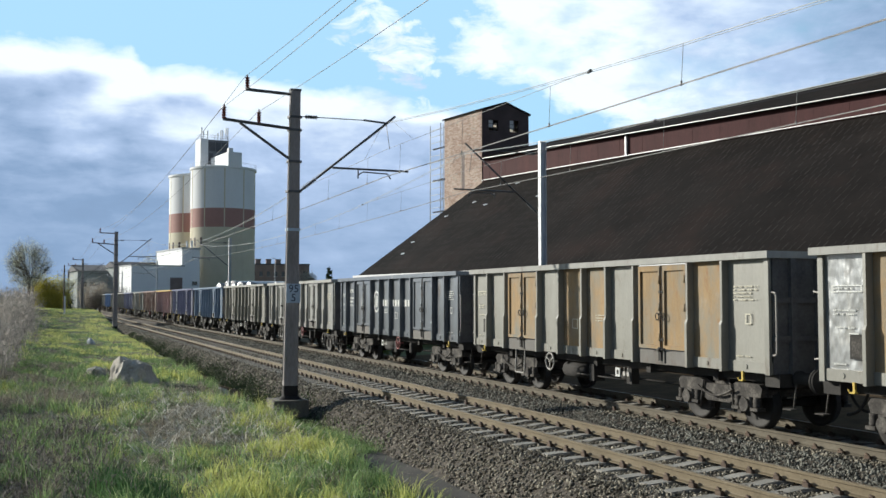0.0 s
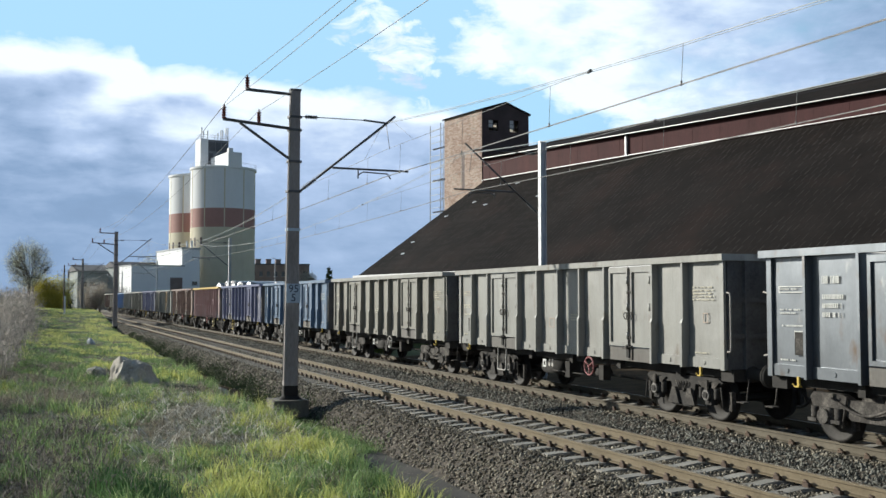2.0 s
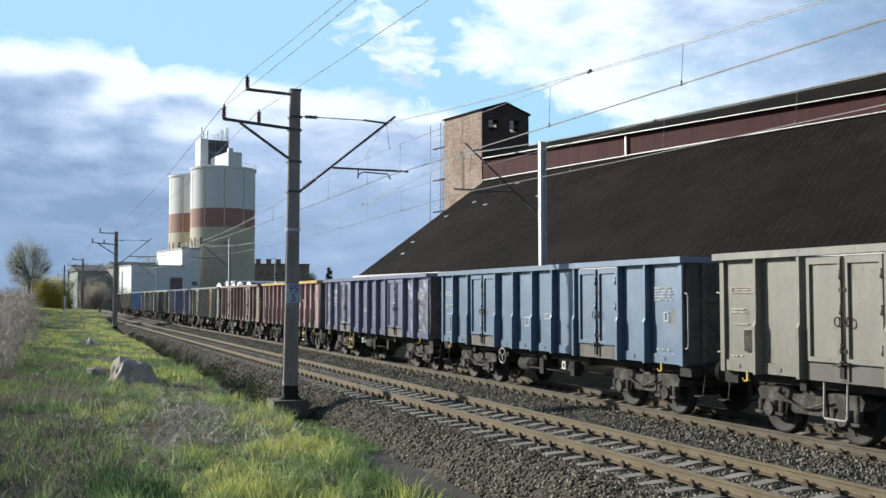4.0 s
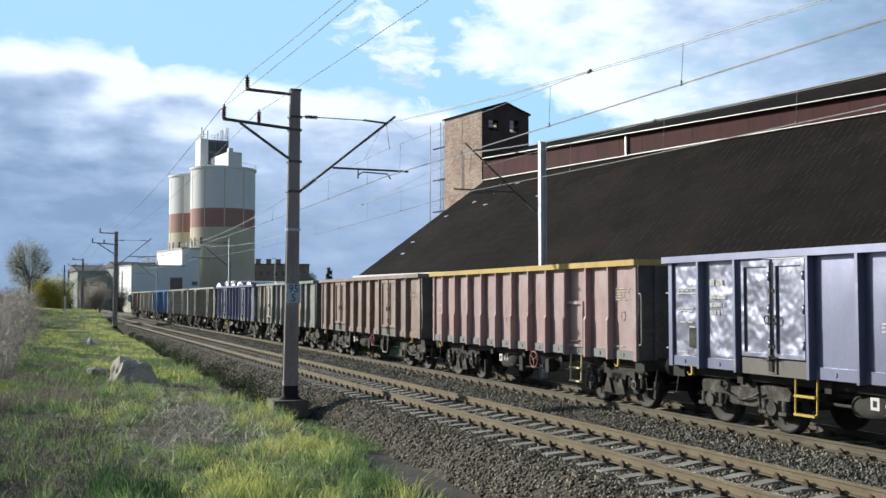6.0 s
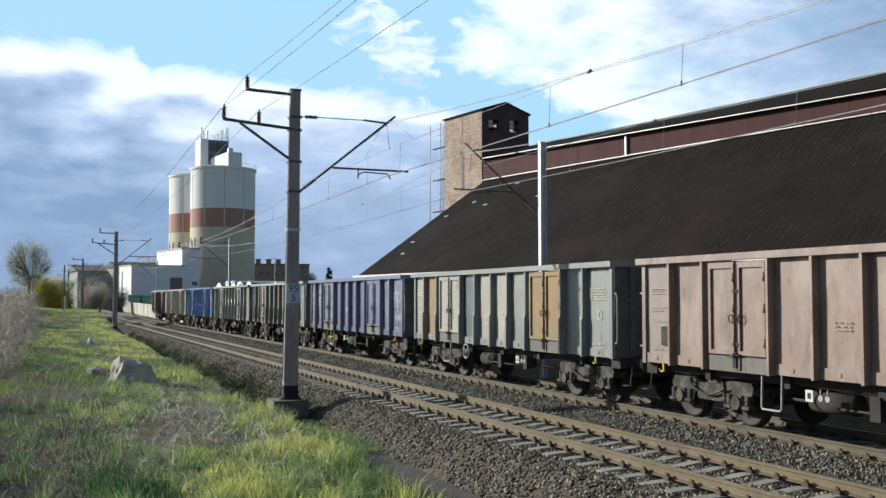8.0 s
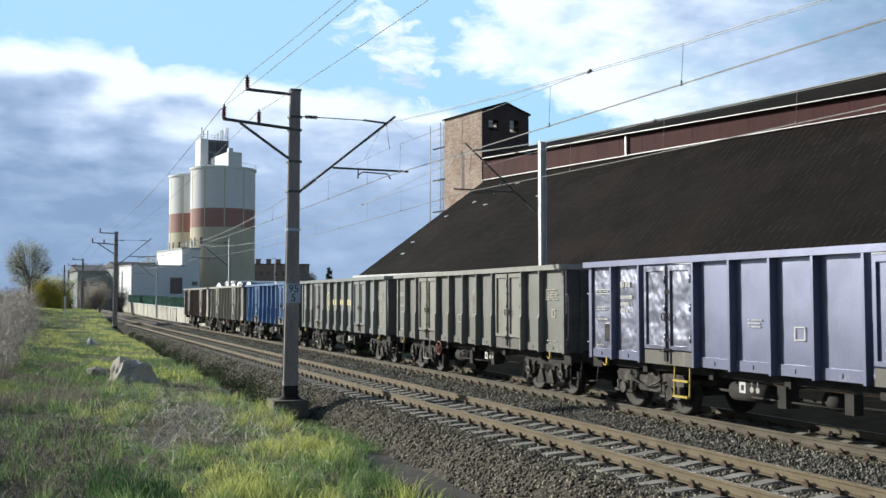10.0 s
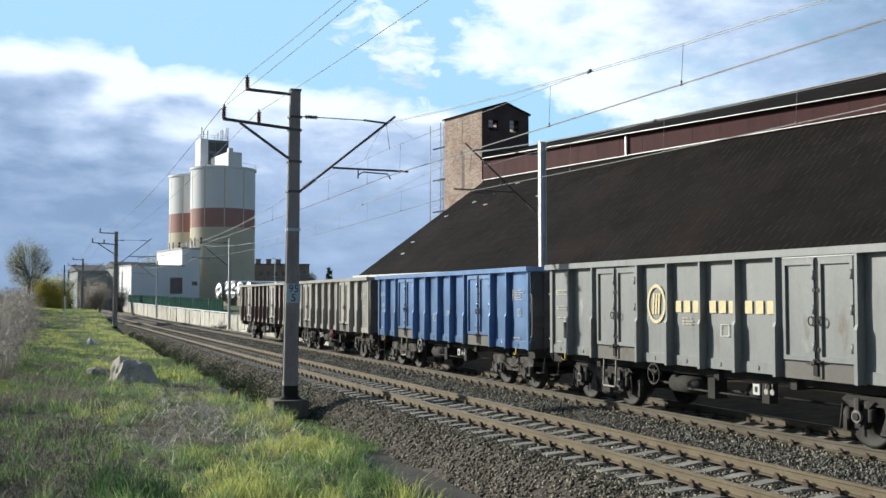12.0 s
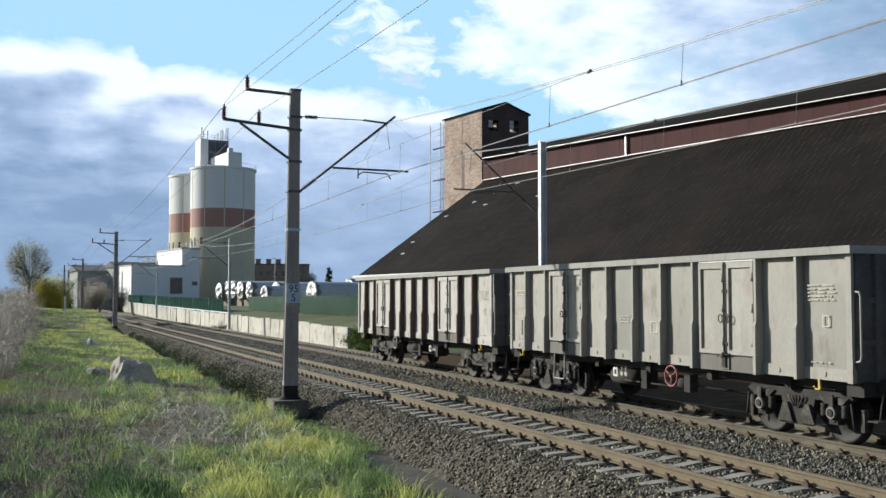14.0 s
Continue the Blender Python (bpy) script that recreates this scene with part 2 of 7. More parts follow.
def tube(bm, p, q, r, seg=8, r2=None, mat=0, caps=True):
    p, q = Vector(p), Vector(q)
    d = (q - p)
    rot = d.to_track_quat("Z", "Y").to_matrix()
    r2 = r if r2 is None else r2
    a, b = [], []
    for i in range(seg):
        c, s = math.cos(2 * math.pi * i / seg), math.sin(2 * math.pi * i / seg)
        a.append(bm.verts.new(p + rot @ Vector((r * c, r * s, 0))))
        b.append(bm.verts.new(q + rot @ Vector((r2 * c, r2 * s, 0))))
    for i in range(seg):
        f = bm.faces.new((a[i], a[(i + 1) % seg], b[(i + 1) % seg], b[i]))
        f.material_index, f.smooth = mat, True
    if caps:
        bm.faces.new(a[::-1]).material_index = mat
        bm.faces.new(b).material_index = mat
    return bm


def lathe(bm, prof, seg=16, axis="z", at=(0, 0, 0), mat=0, caps=True):
    """Profile of (radius, height) pairs turned round an axis."""
    at = Vector(at)
    turn = {"z": Matrix(), "x": Matrix.Rotation(radians(90), 4, "Y"), "y": Matrix.Rotation(radians(-90), 4, "X")}[axis]
    rows = []
    for r, hgt in prof:
        rows.append([bm.verts.new(at + turn @ Vector((r * math.cos(2 * math.pi * i / seg), r * math.sin(2 * math.pi * i / seg), hgt))) for i in range(seg)])
    for a, b in zip(rows, rows[1:]):
        for i in range(seg):
            f = bm.faces.new((a[i], a[(i + 1) % seg], b[(i + 1) % seg], b[i]))
            f.material_index, f.smooth = mat, True
    if caps:
        bm.faces.new(rows[0][::-1]).material_index = mat
        bm.faces.new(rows[-1]).material_index = mat
    return bm


def wire_path(bm, pts, r, seg=5, mat=0):
    for p, q in zip(pts, pts[1:]):
        tube(bm, p, q, r, seg, mat=mat, caps=False)
    return bm

# ---------------- ground ----------------
M_soil = material("soil", [(0.055, 0.058, 0.028), (0.10, 0.102, 0.05), (0.165, 0.16, 0.085)], 0.95, scale=0.5, grain=9, bump=0.6, depth=0.08)
M_yard = material("yard_grass", [(0.05, 0.08, 0.02), (0.09, 0.11, 0.035), (0.16, 0.15, 0.06)], 0.95, scale=0.3, grain=6, bump=0.5, depth=0.05)
M_ballast = material("ballast", [(0.024, 0.02, 0.016), (0.10, 0.084, 0.066), (0.22, 0.188, 0.15)], 0.95, scale=14, grain=34, bump=1.0, depth=0.06)
M_stone = material("ballast_stone", [(0.052, 0.046, 0.034), (0.168, 0.15, 0.113), (0.36, 0.325, 0.252)], 0.9, scale=3, grain=30, bump=0.3, island=0.5)
M_stonegrey = material("grey_stone", [(0.048, 0.047, 0.038), (0.132, 0.129, 0.108), (0.28, 0.273, 0.232)], 0.9, scale=3, grain=30, bump=0.3, island=0.5)
M_dirt = material("sandy_dirt", [(0.052, 0.046, 0.039), (0.088, 0.078, 0.066), (0.125, 0.112, 0.095)], 0.95, scale=1.5, grain=20, bump=0.4, depth=0.03)
# brown dirt darkened for the shadow behind the train and below the bank
M_shadedirt = material("dark_cinder_dirt", [(0.052, 0.036, 0.021), (0.084, 0.058, 0.034), (0.125, 0.088, 0.054)], 1.0, spec=0.05, scale=1.5, grain=20, bump=0.4, depth=0.03)
M_railside = material("rusty_rail", [(0.096, 0.074, 0.042), (0.152, 0.119, 0.07), (0.196, 0.157, 0.098)], 0.75, scale=1.2, grain=30, bump=0.2)
M_railtop = material("rail_head", [(0.225, 0.177, 0.122), (0.33, 0.266, 0.19)], 0.5, metal=0.4, scale=2, grain=40, bump=0.05)
M_raildust = material("dusty_rail", [(0.075, 0.063, 0.043), (0.12, 0.102, 0.072), (0.16, 0.138, 0.1)], 0.8, scale=1.2, grain=30, bump=0.2)
M_railworn = material("worn_rail_head", [(0.21, 0.185, 0.15), (0.3, 0.268, 0.22)], 0.5, metal=0.4, scale=2, grain=40, bump=0.05)
M_sleeper = material("sleeper_concrete", [(0.17, 0.16, 0.138), (0.28, 0.262, 0.228), (0.37, 0.345, 0.3)], 0.9, scale=3, grain=30, bump=0.3, per_object=0.12)
M_clip = material("rusty_clip", [(0.06, 0.04, 0.03), (0.13, 0.09, 0.06)], 0.8, grain=60, bump=0.1)
M_concrete = material("concrete", [(0.33, 0.31, 0.26), (0.48, 0.45, 0.39), (0.6, 0.57, 0.5)], 0.9, scale=0.8, grain=12, bump=0.3, spots=[((0.2, 0.19, 0.16), 1.3, 0.52, 0.72)], per_object=0.22, streaks=[((0.2, 0.187, 0.16), 3.0, 0.6, 0.5, 0.8, 0.45)])


def lerp_table(tab, v):
    if v <= tab[0][0]:
        return tab[0][1]
    for (a, p), (b, q) in zip(tab, tab[1:]):
        if v <= b:
            return p + (q - p) * (v - a) / (b - a)
    return tab[-1][1]


def smooth01(t):
    t = max(0.0, min(1.0, t))
    return t * t * (3 - 2 * t)


EDGE = [(0, 4.6), (14, 4.95), (18, 5.2), (22, 5.35), (27, 5.4), (32, 5.4), (45, 5.8), (60, 6.25), (90, 6.8), (130, 7.6), (160, 7.8), (400, 7.8)]


def ground_z(x, y):
    edge = lerp_table(EDGE, y) + 0.25 * noise.noise(Vector((3.0, y * 0.35, 0)))
    if x < 10:
        top = -0.34 + 0.05 * (6 - max(x, -8)) + 0.10 * noise.noise(Vector((x * 0.35, y * 0.25, 1.0))) + 0.04 * noise.noise(Vector((x * 1.3, y * 1.3, 4.0)))
        top += 0.75 * math.exp(-((x + 0.5) ** 2 + y * y) / 30.0)
        top += 1.25 * smooth01((y - 82) / 52)
        k = smooth01((x - edge + 0.15) / 0.55)
        return top * (1 - k) + (-0.86) * k
    if y < 56.5:
        return -0.62 + 0.25 * smooth01((x - 17) / 6)
    return -0.62 + ((1.3 + 0.6 * smooth01((x - 18.2) / 3.4)) * smooth01((y - 56.5) / 1.2) if x > 17.75 else 0.0)


def build_ground():
    xs = [-2500, -800, -300, -120, -60, -36, -26, -20, -16, -13, -11] + [-10 + 0.25 * i for i in range(72)] + [8.5, 10, 12, 14, 16, 17, 17.7, 17.76, 18.5, 20, 24, 30, 40, 60, 100, 200, 500, 1200, 3000]
    ys = [-2500, -600, -150, -50, -20, -10, -5, 0, 4] + [8 + 0.3 * i for i in range(150)] + [53 + i for i in range(4)] + [57, 57.7, 58.5] + [60 + 2.5 * i for i in range(30)] + [140 + 10 * i for i in range(16)] + [320, 400, 550, 800, 1300, 2200, 4500]
    vs = [(x, y, ground_z(x, y)) for y in ys for x in xs]
    n = len(xs)
    fs = [(j * n + i, j * n + i + 1, (j + 1) * n + i + 1, (j + 1) * n + i) for j in range(len(ys) - 1) for i in range(n - 1)]
    me = bpy.data.meshes.new("ground")
    me.from_pydata(vs, [], fs)
    me.materials.append(M_soil)
    me.materials.append(M_yard)
    me.materials.append(M_dirt)
    me.materials.append(M_shadedirt)
    for p in me.polygons:
        p.use_smooth = True
        if p.center.x > 16:
            p.material_index = 1 if p.center.y > 50 else 3
        elif 4 < p.center.x < 12 and p.center.z < -0.6:
            p.material_index = 2 if p.center.y < 26 else 3
    return tagged(new("ground", me), "grassy earth bank and field beside the railway", "ground", kind="structure")


build_ground()

Y0, Y1 = -40.0, 420.0
BED = [(6.3, -1.0), (7.0, -0.89), (7.9, -0.27), (8.15, -0.235), (10.9, -0.235), (11.25, -0.30), (11.6, -0.33), (11.95, -0.28), (12.25, -0.195), (12.75, -0.185), (13.1, -0.2), (15.1, -0.235), (15.5, -0.3), (16.3, -0.72)]


def bed_z(x):
    return lerp_table(BED, x)


def build_ballast():
    xs = [6.3 + (16.3 - 6.3) * i / 72 for i in range(73)]
    ys = [Y0, -10, 2] + [6 + 0.12 * i for i in range(250)] + [36 + 0.4 * i for i in range(80)] + [68 + 3 * i for i in range(40)] + [200, 250, 320, Y1]
    vs = []
    for y in ys:
        for x in xs:
            amp = 0.035 if y < 70 else 0.02
            vs.append((x, y, bed_z(x) + amp * (noise.noise(Vector((x * 9, y * 9, 0))) + 0.6 * noise.noise(Vector((x * 2, y * 1.4, 5))))))
    n = len(xs)
    fs = [(j * n + i, j * n + i + 1, (j + 1) * n + i + 1, (j + 1) * n + i) for j in range(len(ys) - 1) for i in range(n - 1)]
    me = bpy.data.meshes.new("ballast_bed")
    me.from_pydata(vs, [], fs)
    me.materials.append(M_ballast)
    bed = tagged(new("ballast_bed", me), "brown-grey crushed stone bed under the two tracks", "ballast", kind="structure")
    return bed


ballast_bed = build_ballast()

RAIL_PROF = [(-0.075, -0.172), (0.075, -0.172), (0.075, -0.160), (0.02, -0.145), (0.009, -0.13), (0.009, -0.05), (0.036, -0.038), (0.036, -0.008), (0.026, 0.0), (-0.026, 0.0), (-0.036, -0.008), (-0.036, -0.038), (-0.009, -0.05), (-0.009, -0.13), (-0.02, -0.145), (-0.075, -0.160)]


def build_track(name, centre, label, side_mat, top_mat):
    track = thing(name, label, "railway track", pose(centre, 0, 0), kind="structure")
    for side in (-0.7525, 0.7525):
        bm = bm_new()
        a = [bm.verts.new((side + px, Y0, pz)) for px, pz in RAIL_PROF]
        b = [bm.verts.new((side + px, Y1, pz)) for px, pz in RAIL_PROF]
        for i in range(len(a)):
            j = (i + 1) % len(a)
            bm.faces.new((a[j], a[i], b[i], b[j])).material_index = 1 if i == 8 else 0
        part("rail", bm, [side_mat, top_mat], track)
    return track


near_track = build_track("near_track", NEAR_C, "near track with rusty brown rails on concrete sleepers", M_railside, M_railtop)
far_track = build_track("far_track", FAR_C, "far track with dusty grey-brown rails on which the train runs", M_raildust, M_railworn)

# ---------------- freight train ----------------
M_under = material("underframe", [(0.025, 0.0235, 0.0215), (0.042, 0.039, 0.0355), (0.066, 0.061, 0.055)], 0.9, scale=2, grain=30, bump=0.2)
M_bogie = material("bogie_dusty_steel", [(0.022, 0.02, 0.018), (0.062, 0.056, 0.05), (0.17, 0.155, 0.135)], 0.9, scale=4, grain=30, bump=0.25)
M_dustring = material("pale_dusty_cover", [(0.08, 0.075, 0.07), (0.18, 0.17, 0.155), (0.3, 0.285, 0.265)], 0.7, scale=6, grain=40, bump=0.2)
M_wheel = material("wheel_steel", [(0.02, 0.018, 0.016), (0.05, 0.045, 0.04)], 0.7, metal=0.2, scale=3, grain=30, bump=0.1)
M_white = material("white_marking", [(0.5, 0.5, 0.47), (0.72, 0.72, 0.68)], 0.7, scale=5, grain=40, bump=0.0)
M_faint = material("faded_marking", [(0.46, 0.43, 0.33), (0.66, 0.62, 0.5)], 0.7, scale=5, grain=40, bump=0.0)
M_yellow = material("yellow_paint", [(0.42, 0.3, 0.05), (0.6, 0.44, 0.08)], 0.6, scale=5, grain=40, bump=0.05)
M_cream = material("cream_marking", [(0.62, 0.52, 0.28), (0.78, 0.68, 0.4)], 0.7, scale=5, grain=40, bump=0.0)
M_rod = material("pale_handrail", [(0.3, 0.28, 0.25), (0.45, 0.43, 0.39)], 0.5, scale=5, grain=40, bump=0.0)
M_faintrose = material("faded_rosy_marking", [(0.33, 0.26, 0.21), (0.48, 0.4, 0.33)], 0.7, scale=5, grain=40, bump=0.0)
M_wheelred = material("red_handwheel", [(0.22, 0.07, 0.07), (0.34, 0.13, 0.12)], 0.6, scale=5, grain=40, bump=0.0)

HALF = 6.38                          # half length of a wagon body
SIDE = 1.40                          # half width at the side sheets
ZB, ZT = 1.12, 3.34                  # sill and top of the body


def paint(name, c, stain=(0.12, 0.08, 0.05), lo=0.58, hi=0.78, k=0.16, rough=0.72, spec=0.22, extra=(), dents=(1.4, 0.022), metal=0.0, dirt=0.45, stretch=(1, 1, 0.5)):
    return material(name, shades(c, k), rough, scale=0.9, grain=25, bump=0.12, depth=0.02, metal=metal, stretch=stretch, spots=[(stain, 2.2, lo, hi), ((0.5, 0.48, 0.43), 1.4, 0.62, 0.85), *extra], per_object=0.10, spec=spec, dents=dents, streaks=[(tuple(v * 0.42 + 0.012 for v in c), 5.0, 1.3, 0.52, 0.74, 0.75 * dirt), (tuple(v * 0.55 + 0.14 for v in c), 11.0, 1.6, 0.54, 0.74, 0.6 * dirt), ((0.19, 0.115, 0.07), 5.0, 0.8, 0.62, 0.74, 0.6 * dirt)])


GLOSS = dict(rough=0.34, spec=1.0, metal=0.72, dirt=0.2, dents=(0.8, 0.06))
PAINT = {
    "grey": paint("paint_weathered_grey", (0.228, 0.221, 0.188), rough=0.45, spec=0.5),
    "palegrey": paint("paint_chalky_grey", (0.262, 0.258, 0.235), rough=0.42, spec=0.5, dents=(1.7, 0.035)),
    "beige": paint("paint_beige_grey", (0.31, 0.297, 0.262), k=0.2, rough=0.6, spec=0.35, extra=[((0.27, 0.22, 0.18), 1.8, 0.56, 0.72)]),
    "slate": paint("paint_slate_grey", (0.205, 0.215, 0.207), rough=0.45, spec=0.5),
    "bluegrey": paint("paint_blue_grey_gloss", (0.145, 0.158, 0.172), rough=0.36, spec=0.9, metal=0.65, dirt=0.3),
    # the paler blotches paint in sky sheen on the glossy panels
    "blue": paint("paint_blue", (0.118, 0.2, 0.36), k=0.2, extra=[((0.18, 0.27, 0.43), 0.9, 0.46, 0.68)], **GLOSS),
    "steelblue": paint("paint_steel_blue", (0.09, 0.145, 0.225), rough=0.42, spec=0.9, metal=0.2, dirt=0.5),
    "violet": paint("paint_violet_blue", (0.155, 0.166, 0.252), lo=0.7, hi=0.85, rough=0.36, spec=1.0, metal=0.5, dirt=0.2, dents=(1.2, 0.02)),
    "dented": paint("paint_violet_dented", (0.2, 0.208, 0.275), lo=0.7, hi=0.85, rough=0.34, spec=0.9, dirt=0.25, dents=(1.9, 0.075), metal=0.5, stretch=(1, 1.1, 1.0)),
    "mauve": paint("paint_mauve_grey", (0.25, 0.197, 0.19), rough=0.45, spec=0.4),
    "pink": paint("paint_faded_red", (0.345, 0.23, 0.226), k=0.2, extra=[((0.38, 0.305, 0.305), 0.8, 0.48, 0.68), ((0.2, 0.13, 0.13), 2.6, 0.6, 0.75)], rough=0.42, spec=0.45, dents=(1.9, 0.04)),
    "brown": paint("paint_brown_red", (0.225, 0.158, 0.132), k=0.25, extra=[((0.325, 0.25, 0.21), 1.6, 0.48, 0.64), ((0.13, 0.09, 0.08), 3.0, 0.6, 0.72)], rough=0.5, spec=0.4),
    "orange": paint("paint_rust_orange", (0.3, 0.205, 0.105), stain=(0.235, 0.225, 0.185), lo=0.42, hi=0.68, k=0.22, extra=[((0.28, 0.15, 0.07), 3.5, 0.6, 0.72)]),
    "olive": paint("paint_olive_grey", (0.208, 0.2, 0.17), k=0.2, rough=0.5, spec=0.4, extra=[((0.19, 0.17, 0.14), 1.8, 0.56, 0.72)]),
    # rust-brown rib paint, darkened further for the shade on the rib sides
    "rust": paint("paint_rust_dark", (0.11, 0.075, 0.066), k=0.3),
    "cream": paint("paint_worn_cream", (0.43, 0.41, 0.375), k=0.2, rough=0.6, spec=0.35, extra=[((0.27, 0.22, 0.18), 1.8, 0.56, 0.72)]),
    "darkgrey": paint("paint_dark_olive_grey", (0.162, 0.163, 0.145), rough=0.45, spec=0.5),
    "silver": paint("paint_silver_grey", (0.33, 0.335, 0.33), rough=0.28, spec=0.7, dents=(3.0, 0.06), metal=0.45),
}
M_sillgrime = paint("grimy_sill", (0.165, 0.155, 0.14))
M_rim = paint("top_rim_grey", (0.33, 0.325, 0.3))
# end walls coloured darker to hold the shade between wagons
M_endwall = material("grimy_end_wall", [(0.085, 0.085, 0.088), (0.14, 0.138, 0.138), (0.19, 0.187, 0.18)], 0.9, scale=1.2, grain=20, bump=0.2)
M_sillband = paint("sill_band_grey", (0.213, 0.213, 0.213))

M_rimyellow = paint("faded_yellow_rim", (0.5, 0.36, 0.125), stain=(0.26, 0.22, 0.15))
BAYS_DOOR = [1.20, 1.07, 1.92, 1.12, 1.07, 1.12, 1.12, 1.92, 1.12, 1.10]
BAYS_WIDE = [0.92, 1.05, 2.05, 1.05, 1.2, 1.13, 1.08, 2.05, 1.2, 1.03]
BAYS_EVEN = [1.08] + [1.06] * 10 + [1.08]
BAYS = {"door": BAYS_DOOR, "wide": BAYS_WIDE, "even": BAYS_EVEN}
_cache = {}


def shared(key, make):
    """One mesh for all alike parts."""
    if key not in _cache:
        _cache[key] = make()
    return _cache[key]


def rib_mesh(mat, knee=True):
    def make():
        bm = bm_new()
        # hat section, deeper below the knee
        for z0, z1, d0, d1, w0, w1 in (((ZB - 0.02, ZT - 0.13, 0.155, 0.155, 0.036, 0.036),) if not knee else ((ZB - 0.02, 1.98, 0.185, 0.185, 0.042, 0.042), (1.98, 2.06, 0.185, 0.15, 0.042, 0.036), (2.06, ZT - 0.13, 0.15, 0.15, 0.036, 0.036))):
            a = [bm.verts.new(v) for v in ((0, -w0, z0), (-d0, -w0 + 0.006, z0), (-d0, w0 - 0.006, z0), (0, w0, z0))]
            b = [bm.verts.new(v) for v in ((0, -w1, z1), (-d1, -w1 + 0.006, z1), (-d1, w1 - 0.006, z1), (0, w1, z1))]
            for i in range(3):
                bm.faces.new((a[i + 1], a[i], b[i], b[i + 1]))
            bm.faces.new(a)
            bm.faces.new(b[::-1])
        return mesh_of("rib", bm, mat)
    return shared(("rib", mat.name, knee), make)


def panel_mesh(w, mat, sill):
    def make():
        bm = bm_new()
        nx, nz = 5, 8
        dent = random.Random(int(w * 1000) + len(mat.name))
        off = dent.random() * 50
        rows = []
        for j in range(nz + 1):
            z = ZB + 0.2 + (ZT - 0.1 - ZB - 0.2) * j / nz
            rows.append([bm.verts.new((0.010 * noise.noise(Vector((i * 0.55 + off, j * 0.45, w))), -w / 2 + w * i / nx, z)) for i in range(nx + 1)])
        for j in range(nz):
            for i in range(nx):
                bm.faces.new((rows[j][i + 1], rows[j][i], rows[j + 1][i], rows[j + 1][i + 1])).smooth = True
        box(bm, -0.035, 0.03, -w / 2, w / 2, ZB, ZB + 0.2, 1)
        lathe(bm, [(0.045, -0.05), (0.045, -0.03), (0.02, -0.03)], 8, "x", (0.0, 0.05, ZB + 0.1), 1)
        return mesh_of("side_panel", bm, [mat, sill], False)
    return shared(("panel", round(w, 3), mat.name, sill.name), make)


def leaf_mesh(w, mat, sill):
    """One leaf of a side door: sheet, raised frame, hinges and bottom flap."""
    def make():
        bm = bm_new()
        z0, z1 = ZB + 0.3, ZT - 0.16
        box(bm, -0.02, 0.02, -w / 2, w / 2, z0, z1, 0)
        for y0, y1, a, b in ((-w / 2, -w / 2 + 0.07, z0, z1), (w / 2 - 0.07, w / 2, z0, z1), (-w / 2 + 0.07, w / 2 - 0.07, z1 - 0.12, z1), (-w / 2 + 0.07, w / 2 - 0.07, z0, z0 + 0.08)):
            box(bm, -0.065, -0.02, y0, y1, a, b, 0)
        for z in (z0 + 0.25, (z0 + z1) / 2, z1 - 0.3):
            lathe(bm, [(0.035, -0.08), (0.035, 0.08)], 8, "z", (-0.06, -w / 2 + 0.02, z), 0)
        return mesh_of("door_leaf", bm, [mat, sill])
    return shared(("leaf", round(w, 3), mat.name), make)


def bogie_mesh():
    def make():
        bm = bm_new()
        for s in (-1, 1):
            x0, x1 = s * 0.98 - 0.07, s * 0.98 + 0.07
            # fish-bellied side frame, horn guides, springs and axle boxes
            prof = [(-1.3, 0.78), (-1.22, 0.86), (-0.55, 0.86), (-0.35, 0.78), (0.35, 0.78), (0.55, 0.86), (1.22, 0.86), (1.3, 0.78), (1.25, 0.62), (0.62, 0.60), (0.35, 0.44), (-0.35, 0.44), (-0.62, 0.60), (-1.25, 0.62)]
            a = [bm.verts.new((x0, y, z)) for y, z in prof]
            b = [bm.verts.new((x1, y, z)) for y, z in prof]
            bm.faces.new(a), bm.faces.new(b[::-1])
            for i in range(len(prof)):
                j = (i + 1) % len(prof)
                bm.faces.new((a[j], a[i], b[i], b[j]))
            for ay in (-0.9, 0.9):
                bevel_box(bm, s * 1.02 - 0.1, s * 1.02 + 0.1, ay - 0.16, ay + 0.16, 0.33, 0.62, 0.04)
                lathe(bm, [(0.13, -0.02), (0.13, 0.03), (0.08, 0.05)], 12, "x", (s * 1.12 if s > 0 else -1.15, ay, 0.47))
                for o in (-0.27, 0.27):
                    lathe(bm, [(0.075, 0.42), (0.085, 0.46), (0.075, 0.5), (0.085, 0.54), (0.075, 0.58), (0.085, 0.62)], 10, "z", (s * 1.05, ay + o, 0))
                    box(bm, s * 1.05 - 0.1, s * 1.05 + 0.1, ay + o - 0.1, ay + o + 0.1, 0.36, 0.42)
            # brake beam hanger and hanging loops
            for o in (-0.42, 0.42):
                tube(bm, (s * 1.08, o, 0.84), (s * 1.08, o * 1.25, 0.3), 0.022, 6)
                box(bm, s * 0.86 - 0.05, s * 0.86 + 0.05, o * 1.1 - 0.05, o * 1.1 + 0.05, 0.25, 0.6)
        box(bm, -0.95, 0.95, -0.22, 0.22, 0.55, 0.9)
        box(bm, -0.95, 0.95, -1.3, -1.2, 0.62, 0.76)
        box(bm, -0.95, 0.95, 1.2, 1.3, 0.62, 0.76)
        # sagging brake pipe between the axle boxes
        pts = [Vector((-1.13, -0.55 + 1.1 * i / 8, 0.72 - 0.16 * math.sin(math.pi * i / 8))) for i in range(9)]
        wire_path(bm, pts, 0.025, 6)
        return mesh_of("bogie_frame", bm, M_bogie)
    return shared("bogie", make)


